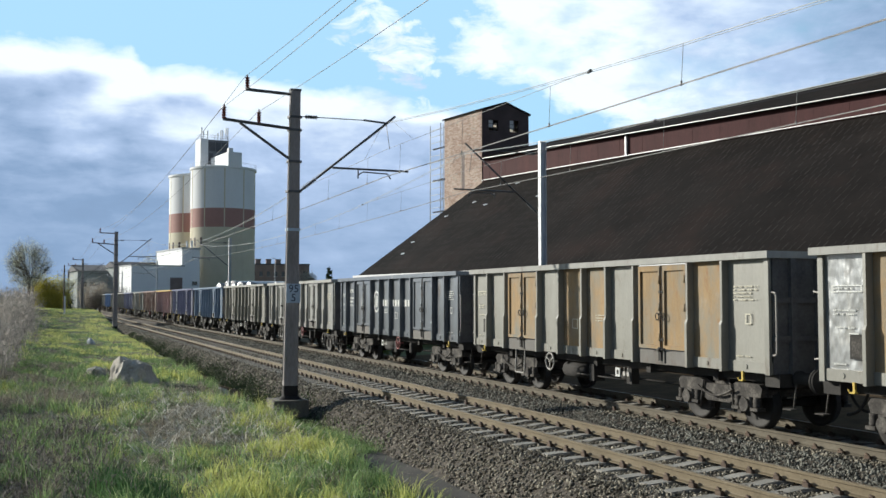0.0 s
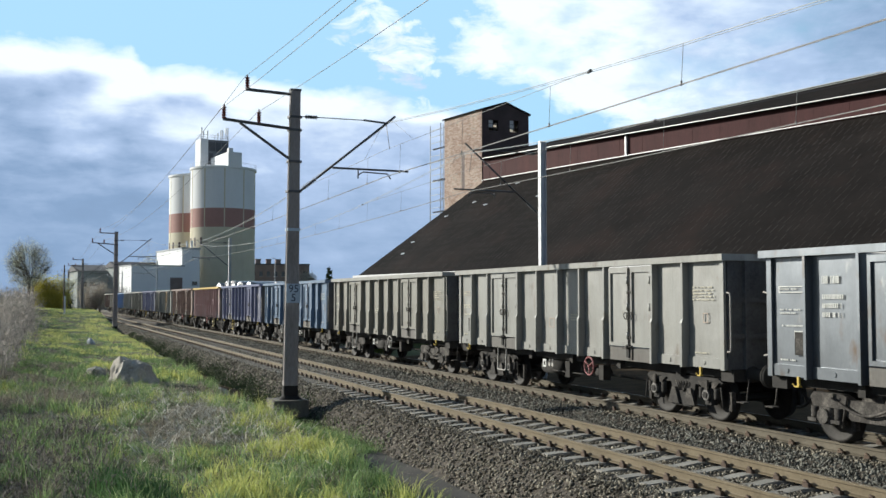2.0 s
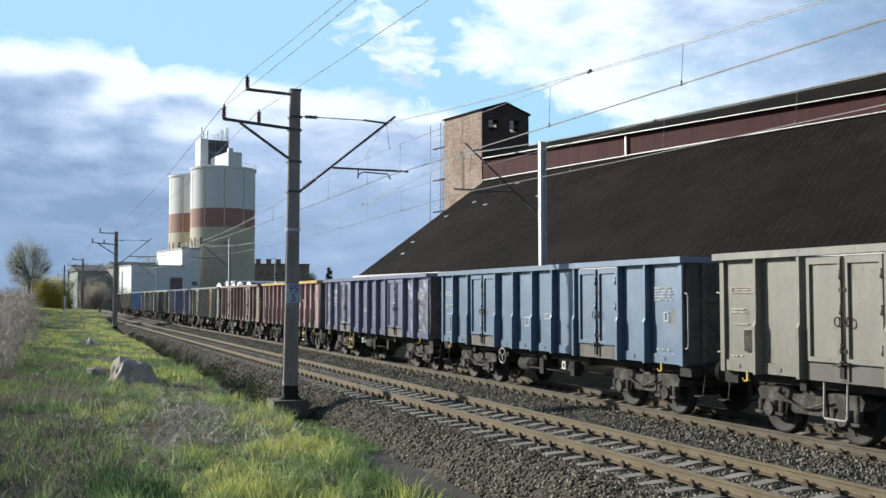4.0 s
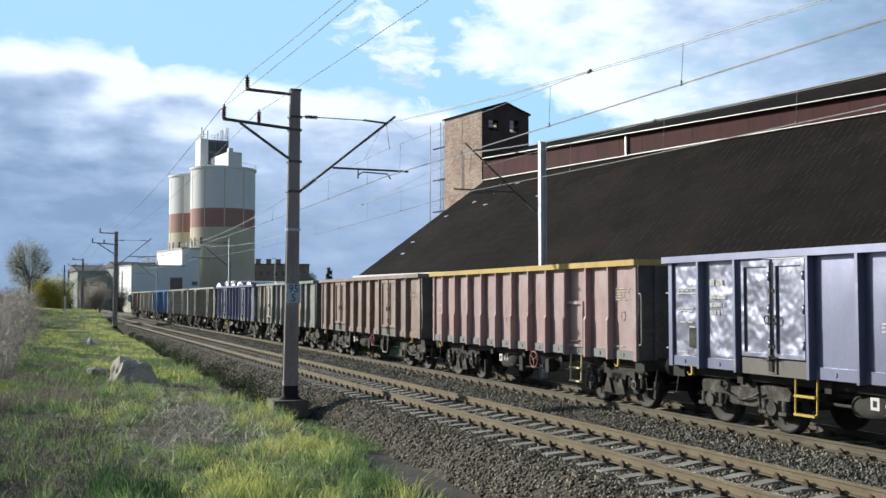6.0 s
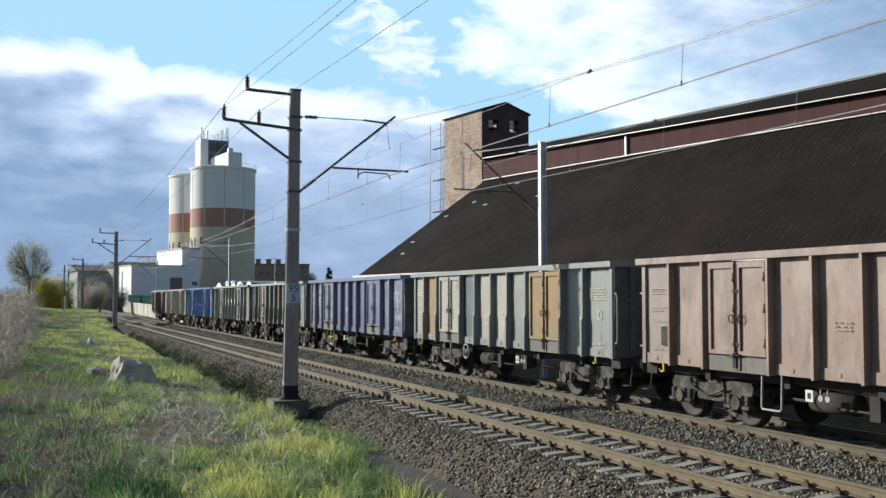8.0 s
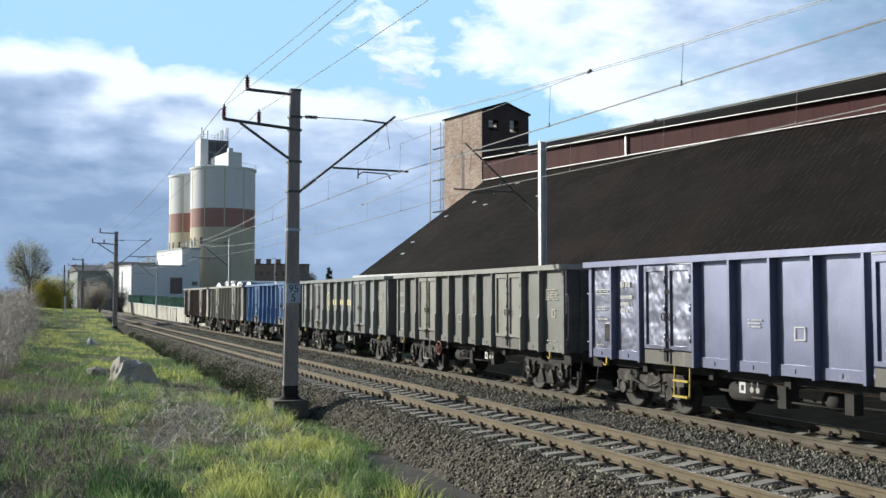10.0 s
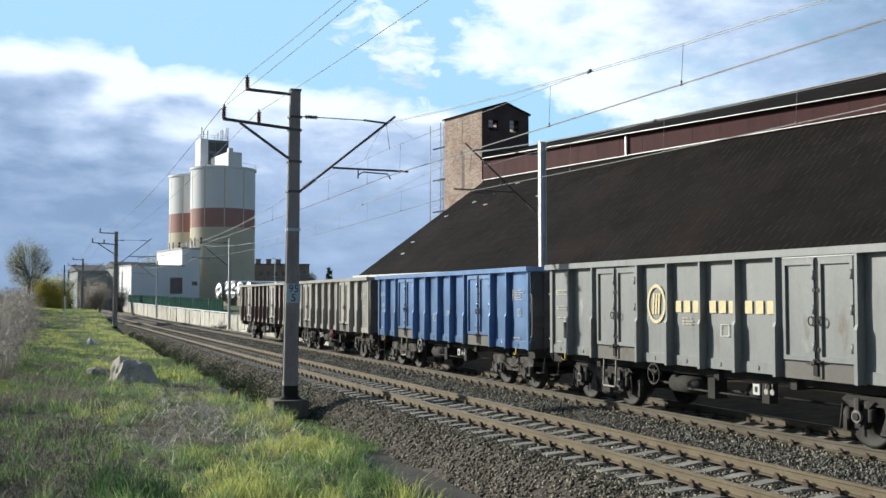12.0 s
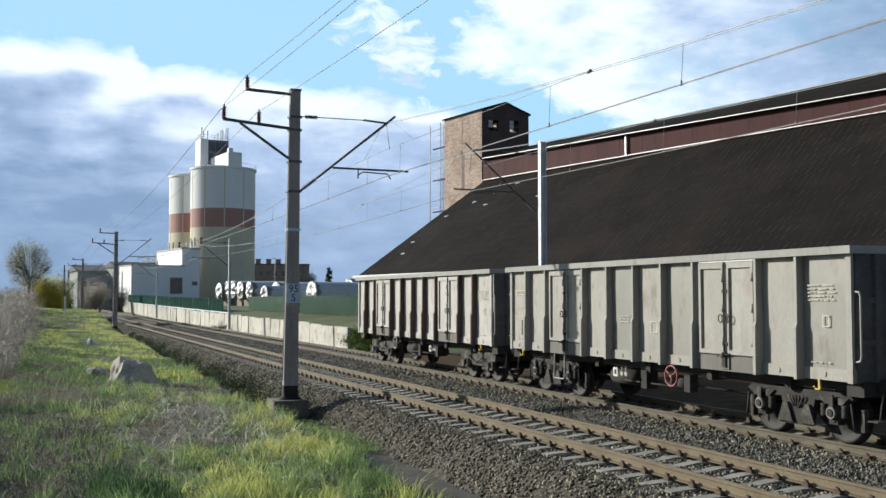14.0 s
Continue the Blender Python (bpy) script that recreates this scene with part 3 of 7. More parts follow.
def wedge_bogie_mesh():
    """Cast bogie: dark side frame, dusty wedges and pale hanging axle-box covers."""
    def make():
        bm = bm_new()

        def plate(x, half_t, prof, mat):
            a = [bm.verts.new((x - half_t, y, z)) for y, z in prof]
            b = [bm.verts.new((x + half_t, y, z)) for y, z in prof]
            for f in [bm.faces.new(a), bm.faces.new(b[::-1])] + [bm.faces.new((a[(i + 1) % len(prof)], a[i], b[i], b[(i + 1) % len(prof)])) for i in range(len(prof))]:
                f.material_index = mat

        for s in (-1, 1):
            plate(s * 0.98, 0.06, [(-1.32, 0.80), (-1.2, 0.88), (1.2, 0.88), (1.32, 0.80), (1.2, 0.72), (-1.2, 0.72)], 1)
            plate(s * 0.98, 0.05, [(-0.42, 0.72), (0.42, 0.72), (0.3, 0.24), (-0.3, 0.24)], 1)
            for ay in (-0.9, 0.9):
                bevel_box(bm, s * 1.0 - 0.08, s * 1.0 + 0.08, ay - 0.13, ay + 0.13, 0.34, 0.74, 0.03, 1)
                plate(s * 1.03, 0.05, [(ay - 0.34, 0.80), (ay + 0.34, 0.80), (ay + 0.2, 0.68), (ay - 0.2, 0.68)], 0)
                xx = s * 1.12
                # hanger strap with a ring cover
                box(bm, xx - 0.02, xx + 0.02, ay - 0.05, ay + 0.05, 0.6, 0.84, 0)
                lathe(bm, [(0.105, -0.03), (0.105, 0.03), (0.075, 0.035), (0.07, 0.012)], 14, "x", (xx, ay, 0.54), 2)
                lathe(bm, [(0.066, -0.05), (0.066, 0.05)], 10, "x", (xx, ay, 0.54), 1)
                for o in (-0.24, 0.24):
                    lathe(bm, [(0.06, 0.46), (0.07, 0.5), (0.06, 0.54), (0.07, 0.58), (0.06, 0.62), (0.07, 0.68)], 8, "z", (s * 1.04, ay + o, 0), 1)
            for o in (-0.27, 0.27):
                plate(s * 1.06, 0.03, [(o - 0.19, 0.28), (o + 0.19, 0.28), (o + 0.05, 0.62), (o - 0.05, 0.62)], 0)
            for k in range(5):
                tube(bm, (s * 1.08, -0.02 + 0.03 * (k - 2), 0.56), (s * 1.08, 0.1 * (k - 2), 0.76), 0.016, 5, mat=0)
            for o in (-1.28, 1.28):
                tube(bm, (s * 1.05, o, 0.72), (s * 1.05, o * 1.05, 0.3), 0.022, 6, mat=1)
                box(bm, s * 0.86 - 0.05, s * 0.86 + 0.05, o * 1.08 - 0.04, o * 1.08 + 0.04, 0.25, 0.62, 0)
        box(bm, -0.95, 0.95, -0.24, 0.24, 0.5, 0.88, 1)
        bmesh.ops.recalc_face_normals(bm, faces=bm.faces)
        return mesh_of("bogie_frame", bm, [M_bogie, M_under, M_dustring])
    return shared("wedge_bogie", make)


def hatch_door(w, y, body, sill):
    """A small framed door low in the side."""
    bm = bm_new()
    box(bm, -0.03, 0.02, -0.36, 0.36, 1.4, 2.3)
    d = part("hatch_door", bm, body, w, "small framed side door", at=at(-SIDE, y, 0))
    for y0, y1, z0, z1 in ((-0.46, -0.38, 1.32, 2.42), (0.38, 0.46, 1.32, 2.42), (-0.38, 0.38, 2.34, 2.42), (-0.38, 0.38, 1.32, 1.38)):
        bm = bm_new()
        box(bm, -0.09, 0.0, y0, y1, z0, z1)
        part("door_frame", bm, body, d)
    bm = bm_new()
    tube(bm, (-0.05, -0.25, 1.46), (-0.05, 0.2, 1.44), 0.02, 6)
    part("latch", bm, M_rod, d, "pale latch bar")


def wheelset_mesh():
    def make():
        bm = bm_new()
        for s in (-1, 1):
            x = s * 0.7525
            prof = [(0.09, -0.09), (0.1, -0.05), (0.36, -0.03), (0.4, -0.062), (0.455, -0.062), (0.462, 0.06), (0.485, 0.07), (0.485, 0.098), (0.40, 0.098), (0.36, 0.03), (0.1, 0.05), (0.09, 0.09)]
            prof = [(r, -hgt * s if s < 0 else -hgt) for r, hgt in prof]
            if s < 0:
                prof = prof[::1]
            lathe(bm, prof, 24, "x", (x, 0, 0))
        tube(bm, (-1.1, 0, 0), (1.1, 0, 0), 0.08, 10)
        bmesh.ops.recalc_face_normals(bm, faces=bm.faces)
        return mesh_of("wheelset", bm, M_wheel)
    return shared("wheelset", make)


def buffer_mesh():
    def make():
        bm = bm_new()
        lathe(bm, [(0.16, 0.0), (0.16, 0.06), (0.11, 0.07), (0.11, 0.34), (0.08, 0.35), (0.08, 0.46), (0.21, 0.48), (0.225, 0.5), (0.21, 0.525), (0.1, 0.535)], 16, "y")
        return mesh_of("buffer", bm, M_under)
    return shared("buffer", make)


def hull_mesh(mat):
    """Floor, end walls, far side and centre sill of an open wagon."""
    def make():
        bm = bm_new()
        box(bm, -SIDE + 0.03, SIDE - 0.03, -HALF + 0.06, HALF - 0.06, ZB + 0.02, ZB + 0.1)
        box(bm, SIDE - 0.03, SIDE + 0.01, -HALF, HALF, ZB, ZT - 0.1)
        y = -HALF
        for bay in BAYS_DOOR:
            y += bay
            if y < HALF - 0.1:
                box(bm, SIDE, SIDE + 0.12, y - 0.07, y + 0.07, ZB, ZT - 0.1)
        for s in (-1, 1):
            ya, yb = sorted((s * HALF, s * (HALF - 0.05)))
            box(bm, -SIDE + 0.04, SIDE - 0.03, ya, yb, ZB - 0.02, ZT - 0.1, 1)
            for x in (-0.95, -0.35, 0.35, 0.95):
                y2, y3 = sorted((s * HALF, s * (HALF + 0.09)))
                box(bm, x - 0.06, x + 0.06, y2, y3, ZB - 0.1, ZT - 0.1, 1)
            for z in (1.75, 2.45):
                y2, y3 = sorted((s * HALF, s * (HALF + 0.06)))
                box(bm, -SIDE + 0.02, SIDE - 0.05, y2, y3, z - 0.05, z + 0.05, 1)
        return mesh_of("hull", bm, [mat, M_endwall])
    return shared(("hull", mat.name), make)


def underframe_mesh():
    def make():
        bm = bm_new()
        for s in (-1, 1):
            ya, yb = sorted((s * (HALF + 0.08), s * (HALF - 0.3)))
            box(bm, -1.3, 1.3, ya, yb, 0.88, ZB)
            box(bm, s * 0.98 - 0.06, s * 0.98 + 0.06, -HALF + 0.3, HALF - 0.3, 0.92, ZB)
            box(bm, s * 0.35 - 0.05, s * 0.35 + 0.05, -HALF + 0.3, HALF - 0.3, 0.82, ZB)
            y2, y3 = sorted((s * (HALF + 0.08), s * (HALF + 0.6)))
            box(bm, -0.06, 0.06, y2, y3, 0.95, 1.06)
        for y in (-4.5, -2.2, 0, 2.2, 4.5):
            box(bm, -1.16, 1.16, y - 0.08, y + 0.08, 0.86, ZB)
        # brake cylinder, air tank, rods
        lathe(bm, [(0.05, -0.55), (0.19, -0.5), (0.19, 0.5), (0.05, 0.55)], 14, "y", (-0.85, 1.3, 0.68))
        lathe(bm, [(0.16, -0.2), (0.16, 0.2)], 12, "y", (-0.6, -0.6, 0.66))
        tube(bm, (-0.5, -3.2, 0.6), (-0.5, 3.2, 0.6), 0.03, 6)
        tube(bm, (-1.12, -1.5, 0.62), (-1.12, 1.0, 0.62), 0.02, 6)
        box(bm, -1.2, -0.9, 0.0, 0.22, 0.5, 0.9)
        box(bm, -1.2, -1.0, -1.6, -1.4, 0.55, 0.9)
        return mesh_of("underframe", bm, M_under)
    return shared("underframe", make)


def handwheel_mesh(mat):
    def make():
        bm = bm_new()
        n = 14
        pts = [Vector((0, 0.21 * math.cos(2 * math.pi * i / n), 0.21 * math.sin(2 * math.pi * i / n))) for i in range(n + 1)]
        wire_path(bm, pts, 0.022, 6)
        for k in range(3):
            an = 2 * math.pi * k / 3 + 0.5
            tube(bm, (0, 0, 0), (0, 0.23 * math.cos(an), 0.23 * math.sin(an)), 0.016, 5)
        tube(bm, (0.2, 0, 0), (-0.03, 0, 0), 0.03, 6)
        return mesh_of("handwheel", bm, mat)
    return shared(("handwheel", mat.name), make)


def step_mesh(mat):
    def make():
        bm = bm_new()
        wire_path(bm, [Vector(v) for v in ((0.02, -0.26, ZB), (0.0, -0.26, 0.52), (-0.01, -0.23, 0.48), (-0.01, 0.23, 0.48), (0.0, 0.26, 0.52), (0.02, 0.26, ZB))], 0.021, 6)
        if mat in (M_yellow, M_cream):
            box(bm, -0.05, 0.02, -0.25, 0.25, 0.78, 0.82)
            box(bm, -0.06, 0.02, -0.25, 0.25, 0.46, 0.5)
        return mesh_of("step", bm, mat)
    return shared(("step", mat.name), make)


def rail_loop_mesh():
    def make():
        bm = bm_new()
        wire_path(bm, [Vector(v) for v in ((0, 0, 2.6), (-0.02, -0.14, 2.58), (-0.02, -0.16, 2.5), (-0.02, -0.16, 1.55), (-0.02, -0.14, 1.47), (0, 0, 1.45))], 0.018, 6)
        return mesh_of("corner_handrail", bm, M_rod)
    return shared("loop", make)


def hook_mesh():
    def make():
        bm = bm_new()
        box(bm, -0.02, 0.02, -0.022, 0.022, 0.97, 1.13)
        box(bm, -0.06, 0.02, -0.055, 0.055, 0.95, 0.975)
        tube(bm, (-0.05, 0.05, 0.96), (-0.05, 0.085, 1.01), 0.013, 6)
        tube(bm, (-0.05, -0.05, 0.96), (-0.05, -0.085, 1.01), 0.013, 6)
        return mesh_of("tow_hook", bm, M_yellow)
    return shared("hook", make)


def hose_mesh():
    def make():
        bm = bm_new()
        pts = [Vector((-0.35 + 0.1 * math.sin(3 * i / 9), 0.55 * i / 9, 0.98 - 0.55 * math.sin(math.pi * min(1, i / 9) * 0.5))) for i in range(10)]
        wire_path(bm, pts, 0.028, 7)
        return mesh_of("brake_hose", bm, M_under)
    return shared("hose", make)


def bars_mesh(seed, w, lines, mat, hgt=0.03, gap=0.062):
    def make():
        rnd = random.Random(seed)
        bm = bm_new()
        for k in range(lines):
            y, end = w / 2, -w / 2 * (0.4 + 0.6 * rnd.random())
            while y > end:
                ln = rnd.uniform(0.014, 0.03)
                box(bm, -0.004, 0, max(end, y - ln), y, -k * gap - hgt, -k * gap)
                y -= ln + (rnd.uniform(0.01, 0.018) if rnd.random() < 0.85 else 0.06)
        return mesh_of("lettering", bm, mat)
    return shared(("bars", seed, w, lines, mat.name, hgt), make)


def frame_box_mesh(w, hgt, mat):
    def make():
        bm = bm_new()
        for y0, y1, z0, z1 in ((-w / 2, w / 2, 0, 0.02), (-w / 2, w / 2, hgt - 0.02, hgt), (-w / 2, -w / 2 + 0.02, 0.02, hgt - 0.02), (w / 2 - 0.02, w / 2, 0.02, hgt - 0.02)):
            box(bm, -0.004, 0, y0, y1, z0, z1)
        return mesh_of("marking_frame", bm, mat)
    return shared(("frame", w, hgt, mat.name), make)


def emblem_mesh(mat):
    """A ring with a plain wedge in it."""
    def make():
        bm = bm_new()
        n = 28
        for i in range(n):
            a0, a1 = 2 * math.pi * i / n, 2 * math.pi * (i + 1) / n
            vs = [bm.verts.new((-0.004, r * 0.33 * math.cos(a), r * 0.42 * math.sin(a))) for r, a in ((1, a0), (1, a1), (0.82, a1), (0.82, a0))]
            bm.faces.new(vs)
        for dy in (-0.1, 0.0, 0.1):
            bm.faces.new([bm.verts.new((-0.004, dy + y, z)) for y, z in ((-0.055, 0.22), (0.01, 0.22), (0.05, -0.22), (-0.015, -0.22))])
        return mesh_of("emblem", bm, mat)
    return shared(("emblem", mat.name), make)


def blocks_mesh(w, hgt, n, mat):
    """A row of plain blocks where a company's name stands."""
    def make():
        bm = bm_new()
        for i in range(n):
            y = w / 2 - w * (i + 0.5) / n
            box(bm, -0.004, 0, y - 0.34 * w / n, y + 0.34 * w / n, -hgt / 2, hgt / 2)
        return mesh_of("name_blocks", bm, mat)
    return shared(("blocks", w, hgt, n, mat.name), make)


def at(x=0.0, y=0.0, z=0.0, rz=0.0):
    return pose(x, y, z, 0, 0, rz)


def wagon(index, label, base, bays="door", panels=None, doors=None, rim=None, ribs=None, sill=None, emblem=None, steps=(), step_mat=None, wheel_at=-0.4, wheel_mat=None, knee=True, plain_bogie=True, sign_at=None, hatch=None):
    """An open box wagon. Bays are counted from the end nearer to the viewer's side of the line."""
    w = thing("freight_wagon", label, "freight wagon", pose(FAR_C, 0, 0), group="wagons of the freight train")
    body = PAINT[base]
    half = (JOINT[index + 1] - JOINT[index] - 1.23) / 2
    ks = half / HALF
    stretch = Matrix.Diagonal((1, ks, 1, 1))
    rim, sill = rim or (body if base in ("blue", "steelblue", "slate", "bluegrey") else M_rim), sill or body
    ribm = ribs or body
    part("hull", hull_mesh(body), None, w, "box body with end walls and floor", at=stretch)
    part("underframe", underframe_mesh(), None, w, "dark steel underframe with brake gear", at=stretch)
    bm = bm_new()
    for x0, x1, y0, y1 in ((-SIDE - 0.165, -SIDE + 0.05, -HALF - 0.1, HALF + 0.1), (SIDE - 0.05, SIDE + 0.13, -HALF - 0.1, HALF + 0.1), (-SIDE + 0.05, SIDE - 0.05, -HALF - 0.1, -HALF + 0.08), (-SIDE + 0.05, SIDE - 0.05, HALF - 0.08, HALF + 0.1)):
        box(bm, x0, x1, y0, y1, ZT - 0.13, ZT)
    part("top_rim", bm, rim, w, "steel rim along the top", at=stretch)
    widths = [round(b * ks, 3) for b in BAYS[bays]]
    y = -half
    for k, bw in enumerate(widths):
        mid = y + bw / 2
        pm = PAINT[(panels or {}).get(k, base)]
        if bw > 1.5:
            dm = PAINT[(doors or {}).get(k, base)]
            lw = (bw - 0.34) / 2
            for s in (-1, 1):
                part("door_leaf", leaf_mesh(lw, dm, sill), None, w, "framed steel door leaf", at=at(-SIDE - 0.02, mid + s * (lw / 2 + 0.04), 0, 0))
            part("door_lock", shared("lock", lock_mesh), None, w, "dark locking bar with lever", at=at(-SIDE - 0.08, mid, 0))
            part("door_sill", shared(("dsill", round(bw, 2), base), lambda: mesh_of("door_sill", box(box(bm_new(), -0.07, 0.03, -bw / 2 + 0.12, bw / 2 - 0.12, ZB - 0.02, ZB + 0.27), -0.1, -0.07, -0.12, 0.12, ZB + 0.02, ZB + 0.3), M_sillgrime)), None, w, "grey drop flap under the door", at=at(-SIDE, mid, 0))
        else:
            part("side_panel", panel_mesh(bw, pm, sill), None, w, at=at(-SIDE, mid, 0))
        y += bw
        if k < len(widths) - 1:
            part("rib", rib_mesh(ribm, knee), None, w, at=at(-SIDE, y, 0))
    for s in (-1, 1):
        part("corner_post", shared(("post", base), lambda: mesh_of("corner_post", box(bm_new(), -0.06, 0.0, -0.06, 0.06, ZB - 0.02, ZT - 0.13), body)), None, w, at=at(-SIDE, s * (half - 0.055), 0))
        for x in (-0.875, 0.875):
            part("buffer", buffer_mesh(), None, w, at=at(x, s * (half + 0.08), 1.02, 0 if s > 0 else 180))
        part("corner_handrail", rail_loop_mesh(), None, w, "pale bent handrail", at=at(-SIDE, s * half, 0, 0 if s < 0 else 0) if s < 0 else pose(-SIDE, half + 0.16, 0))
        part("tow_hook", hook_mesh(), None, w, "yellow hook bracket", at=at(-SIDE - 0.04, s * (half - 0.75), 0))
        part("brake_hose", hose_mesh(), None, w, at=at(0, s * half, 0, 0 if s > 0 else 180))
        part("coupler_step", shared("cstep", coupler_step_mesh), None, w, "small dusty shunter's step", at=at(-1.2, s * (half + 0.22), 0))
        bogie = part("bogie", bogie_mesh() if plain_bogie else wedge_bogie_mesh(), None, w, "dusty steel two-axle bogie", at=at(0, s * 4.5, 0))
        for ay in (-0.9, 0.9):
            WHEELS.append(part("wheelset", wheelset_mesh(), None, bogie, "steel wheelset", at=at(0, ay, 0.46)))
    if wheel_at is not None:
        part("handwheel", handwheel_mesh(wheel_mat or M_rod), None, w, "spoked handbrake wheel", at=at(-SIDE - 0.2, wheel_at, 0.9))
    if sign_at is None:
        sign_at = 0.9 if (wheel_at or -1) < 0 else -1.5
    if hatch is not None:
        hatch_door(w, hatch, body, sill)
    for sy in steps:
        part("step", step_mesh(step_mat or M_rod), None, w, "two-rung boarding step", at=at(-SIDE - 0.02, sy, 0))
    for dy in (0.26, 0.42):
        part("brake_lever", shared("blever", lambda: mesh_of("brake_lever", lathe(tube(bm_new(), (0, 0, 0.95), (0, 0, 0.82), 0.012, 5), [(0.055, -0.01), (0.055, 0.01)], 10, "x", (0, 0, 0.8)), M_rod)), None, w, at=at(-SIDE - 0.02, sign_at - dy, 0))
    part("brake_sign", shared("bsign", lambda: mesh_of("brake_sign", box(box(bm_new(), -0.01, 0.01, -0.09, 0.09, 0, 0.2), -0.012, -0.01, -0.04, 0.04, 0.05, 0.15, 1), [M_white, M_under])), None, w, "small white brake plate", at=at(-SIDE - 0.02, sign_at, 0.72))
    ink = M_white if base in ("violet", "steelblue", "bluegrey") or index == 0 else M_faintrose if base == "brown" else M_faint
    for yy, zz, ww, ln, seed in ((half - 0.6, 2.66, 0.6, 1, 1), (half - 0.55, 2.3, 0.5, 2, 2), (half - 0.62, 2.02, 0.55, 1, 3), (half - 0.5, 1.42, 0.4, 1, 4), (-half + 0.66, 2.72, 0.7, 5, 5), (-half + 0.7, 1.42, 0.5, 1, 6), (-0.7 if index % 2 else 0.5, 2.1, 0.45, 3, 7)):
        tagged(part("lettering", bars_mesh(seed + 10 * (index % 3), ww, ln, ink), None, w, "faint painted lettering bars", at=at(-SIDE - 0.024, yy, zz)), kind="stuff")
    for yy, zz, ww, hh in ((half - 0.6, 2.58, 0.66, 0.12), (half - 0.75, 1.78, 0.2, 0.14), (-half + 0.6, 2.0, 0.16, 0.2), (0.5 if index % 2 else -0.62, 1.75, 0.26, 0.24)):
        part("marking_frame", frame_box_mesh(ww, hh, M_faintrose if base in ("brown", "pink", "palegrey", "olive") else ink), None, w, "painted marking frame", at=at(-SIDE - 0.024, yy, zz))
    part("card_holder", shared("card", lambda: mesh_of("card_holder", box(box(bm_new(), -0.03, 0, -0.17, 0.17, 0, 0.4), -0.036, -0.03, -0.13, 0.13, 0.04, 0.36, 1), [M_under, M_bogie])), None, w, "dark card holder", at=at(-SIDE - 0.02, half - 0.85, 1.5))
    if base in ("bluegrey", "violet"):
        for zz, ln, hh in ((2.86, 1, 0.13), (2.55, 3, 0.08)):
            tagged(part("lettering", bars_mesh(31 + ln, 0.55, ln, M_white, hh, 0.15), None, w, "white painted lettering bars", at=at(-SIDE - 0.024, half - 1.6, zz)), kind="stuff")
    if emblem:
        c = emblem
        part("emblem", emblem_mesh(c), None, w, "painted ring emblem", at=at(-SIDE - 0.022, 1.65, 2.37))
        for yy, n in ((0.56, 3), (-0.56, 3), (-1.62, 3)):
            part("name_blocks", blocks_mesh(0.9, 0.24, n, c), None, w, "painted block lettering", at=at(-SIDE - 0.022, yy, 2.32))
    WAGONS.append((w, index))
    return w


def lock_mesh():
    """Two locking rods with ring handles and a latch at the foot."""
    bm = bm_new()
    for y in (-0.045, 0.045):
        tube(bm, (0, y, ZB + 0.3), (0, y, ZT - 0.2), 0.014, 6)
        ring = [Vector((-0.03, y * 2.4 + 0.06 * math.cos(2 * math.pi * k / 10), 2.1 + 0.075 * math.sin(2 * math.pi * k / 10))) for k in range(11)]
        wire_path(bm, ring, 0.012, 5)
        for z in (1.62, 2.62):
            box(bm, -0.02, 0.02, y - 0.03, y + 0.03, z - 0.03, z + 0.03)
    box(bm, -0.05, 0.0, -0.05, 0.05, ZB + 0.06, ZB + 0.34, 1)
    tube(bm, (-0.05, -0.2, ZB + 0.31), (-0.06, 0.18, ZB + 0.26), 0.018, 6)
    lathe(bm, [(0.03, -0.03), (0.045, 0.0), (0.03, 0.03)], 8, "x", (-0.07, 0.0, ZB + 0.29))
    return mesh_of("door_lock", bm, [M_bogie, M_under])


def coupler_step_mesh():
    bm = bm_new()
    box(bm, -0.08, 0.08, -0.1, 0.1, 0.5, 0.52)
    tube(bm, (0.08, 0.0, 0.51), (0.1, -0.06, 0.95), 0.016, 6)
    return mesh_of("coupler_step", bm, M_bogie)


# places of the wagon joints along the line at the start
JOINT = [-0.35, 13.75, 27.96, 41.99, 56.03, 69.99, 84.15, 98.04, 111.28, 125.08, 139.10, 153.09, 166.66, 180.49, 194.26, 207.96, 221.95]
WAGONS, WHEELS = [], []
wagon(0, "weathered grey and rust-orange open box wagon of the freight train", "grey", panels={9: "silver", 8: "orange", 4: "orange"}, doors={2: "orange", 7: "orange"}, wheel_at=1.5)
wagon(1, "grey open box wagon with rust-orange doors and panels", "grey", panels={1: "orange", 4: "orange", 5: "orange"}, doors={2: "orange", 7: "orange"}, wheel_at=1.47, sign_at=-1.41, steps=(3.5,))
wagon(2, "glossy blue-grey open box wagon with white ring emblem", "bluegrey", bays="wide", emblem=M_white, wheel_at=-1.32, wheel_mat=M_wheelred, knee=False)
wagon(3, "pale grey open box wagon with red handwheel", "palegrey", wheel_at=-1.63, wheel_mat=M_wheelred, steps=(3.46,), plain_bogie=False)
wagon(4, "beige-grey weathered open box wagon with double doors", "olive", steps=(3.46,), wheel_at=-1.48)
wagon(5, "dark steel-blue open box wagon", "steelblue", wheel_at=1.65)
wagon(6, "shiny violet-blue open box wagon with dented panels and yellow step", "violet", doors={7: "dented"}, panels={0: "dented", 1: "dented", 8: "dented", 9: "dented"}, steps=(2.42,), step_mat=M_yellow, wheel_at=None, knee=False, rim=PAINT["violet"])
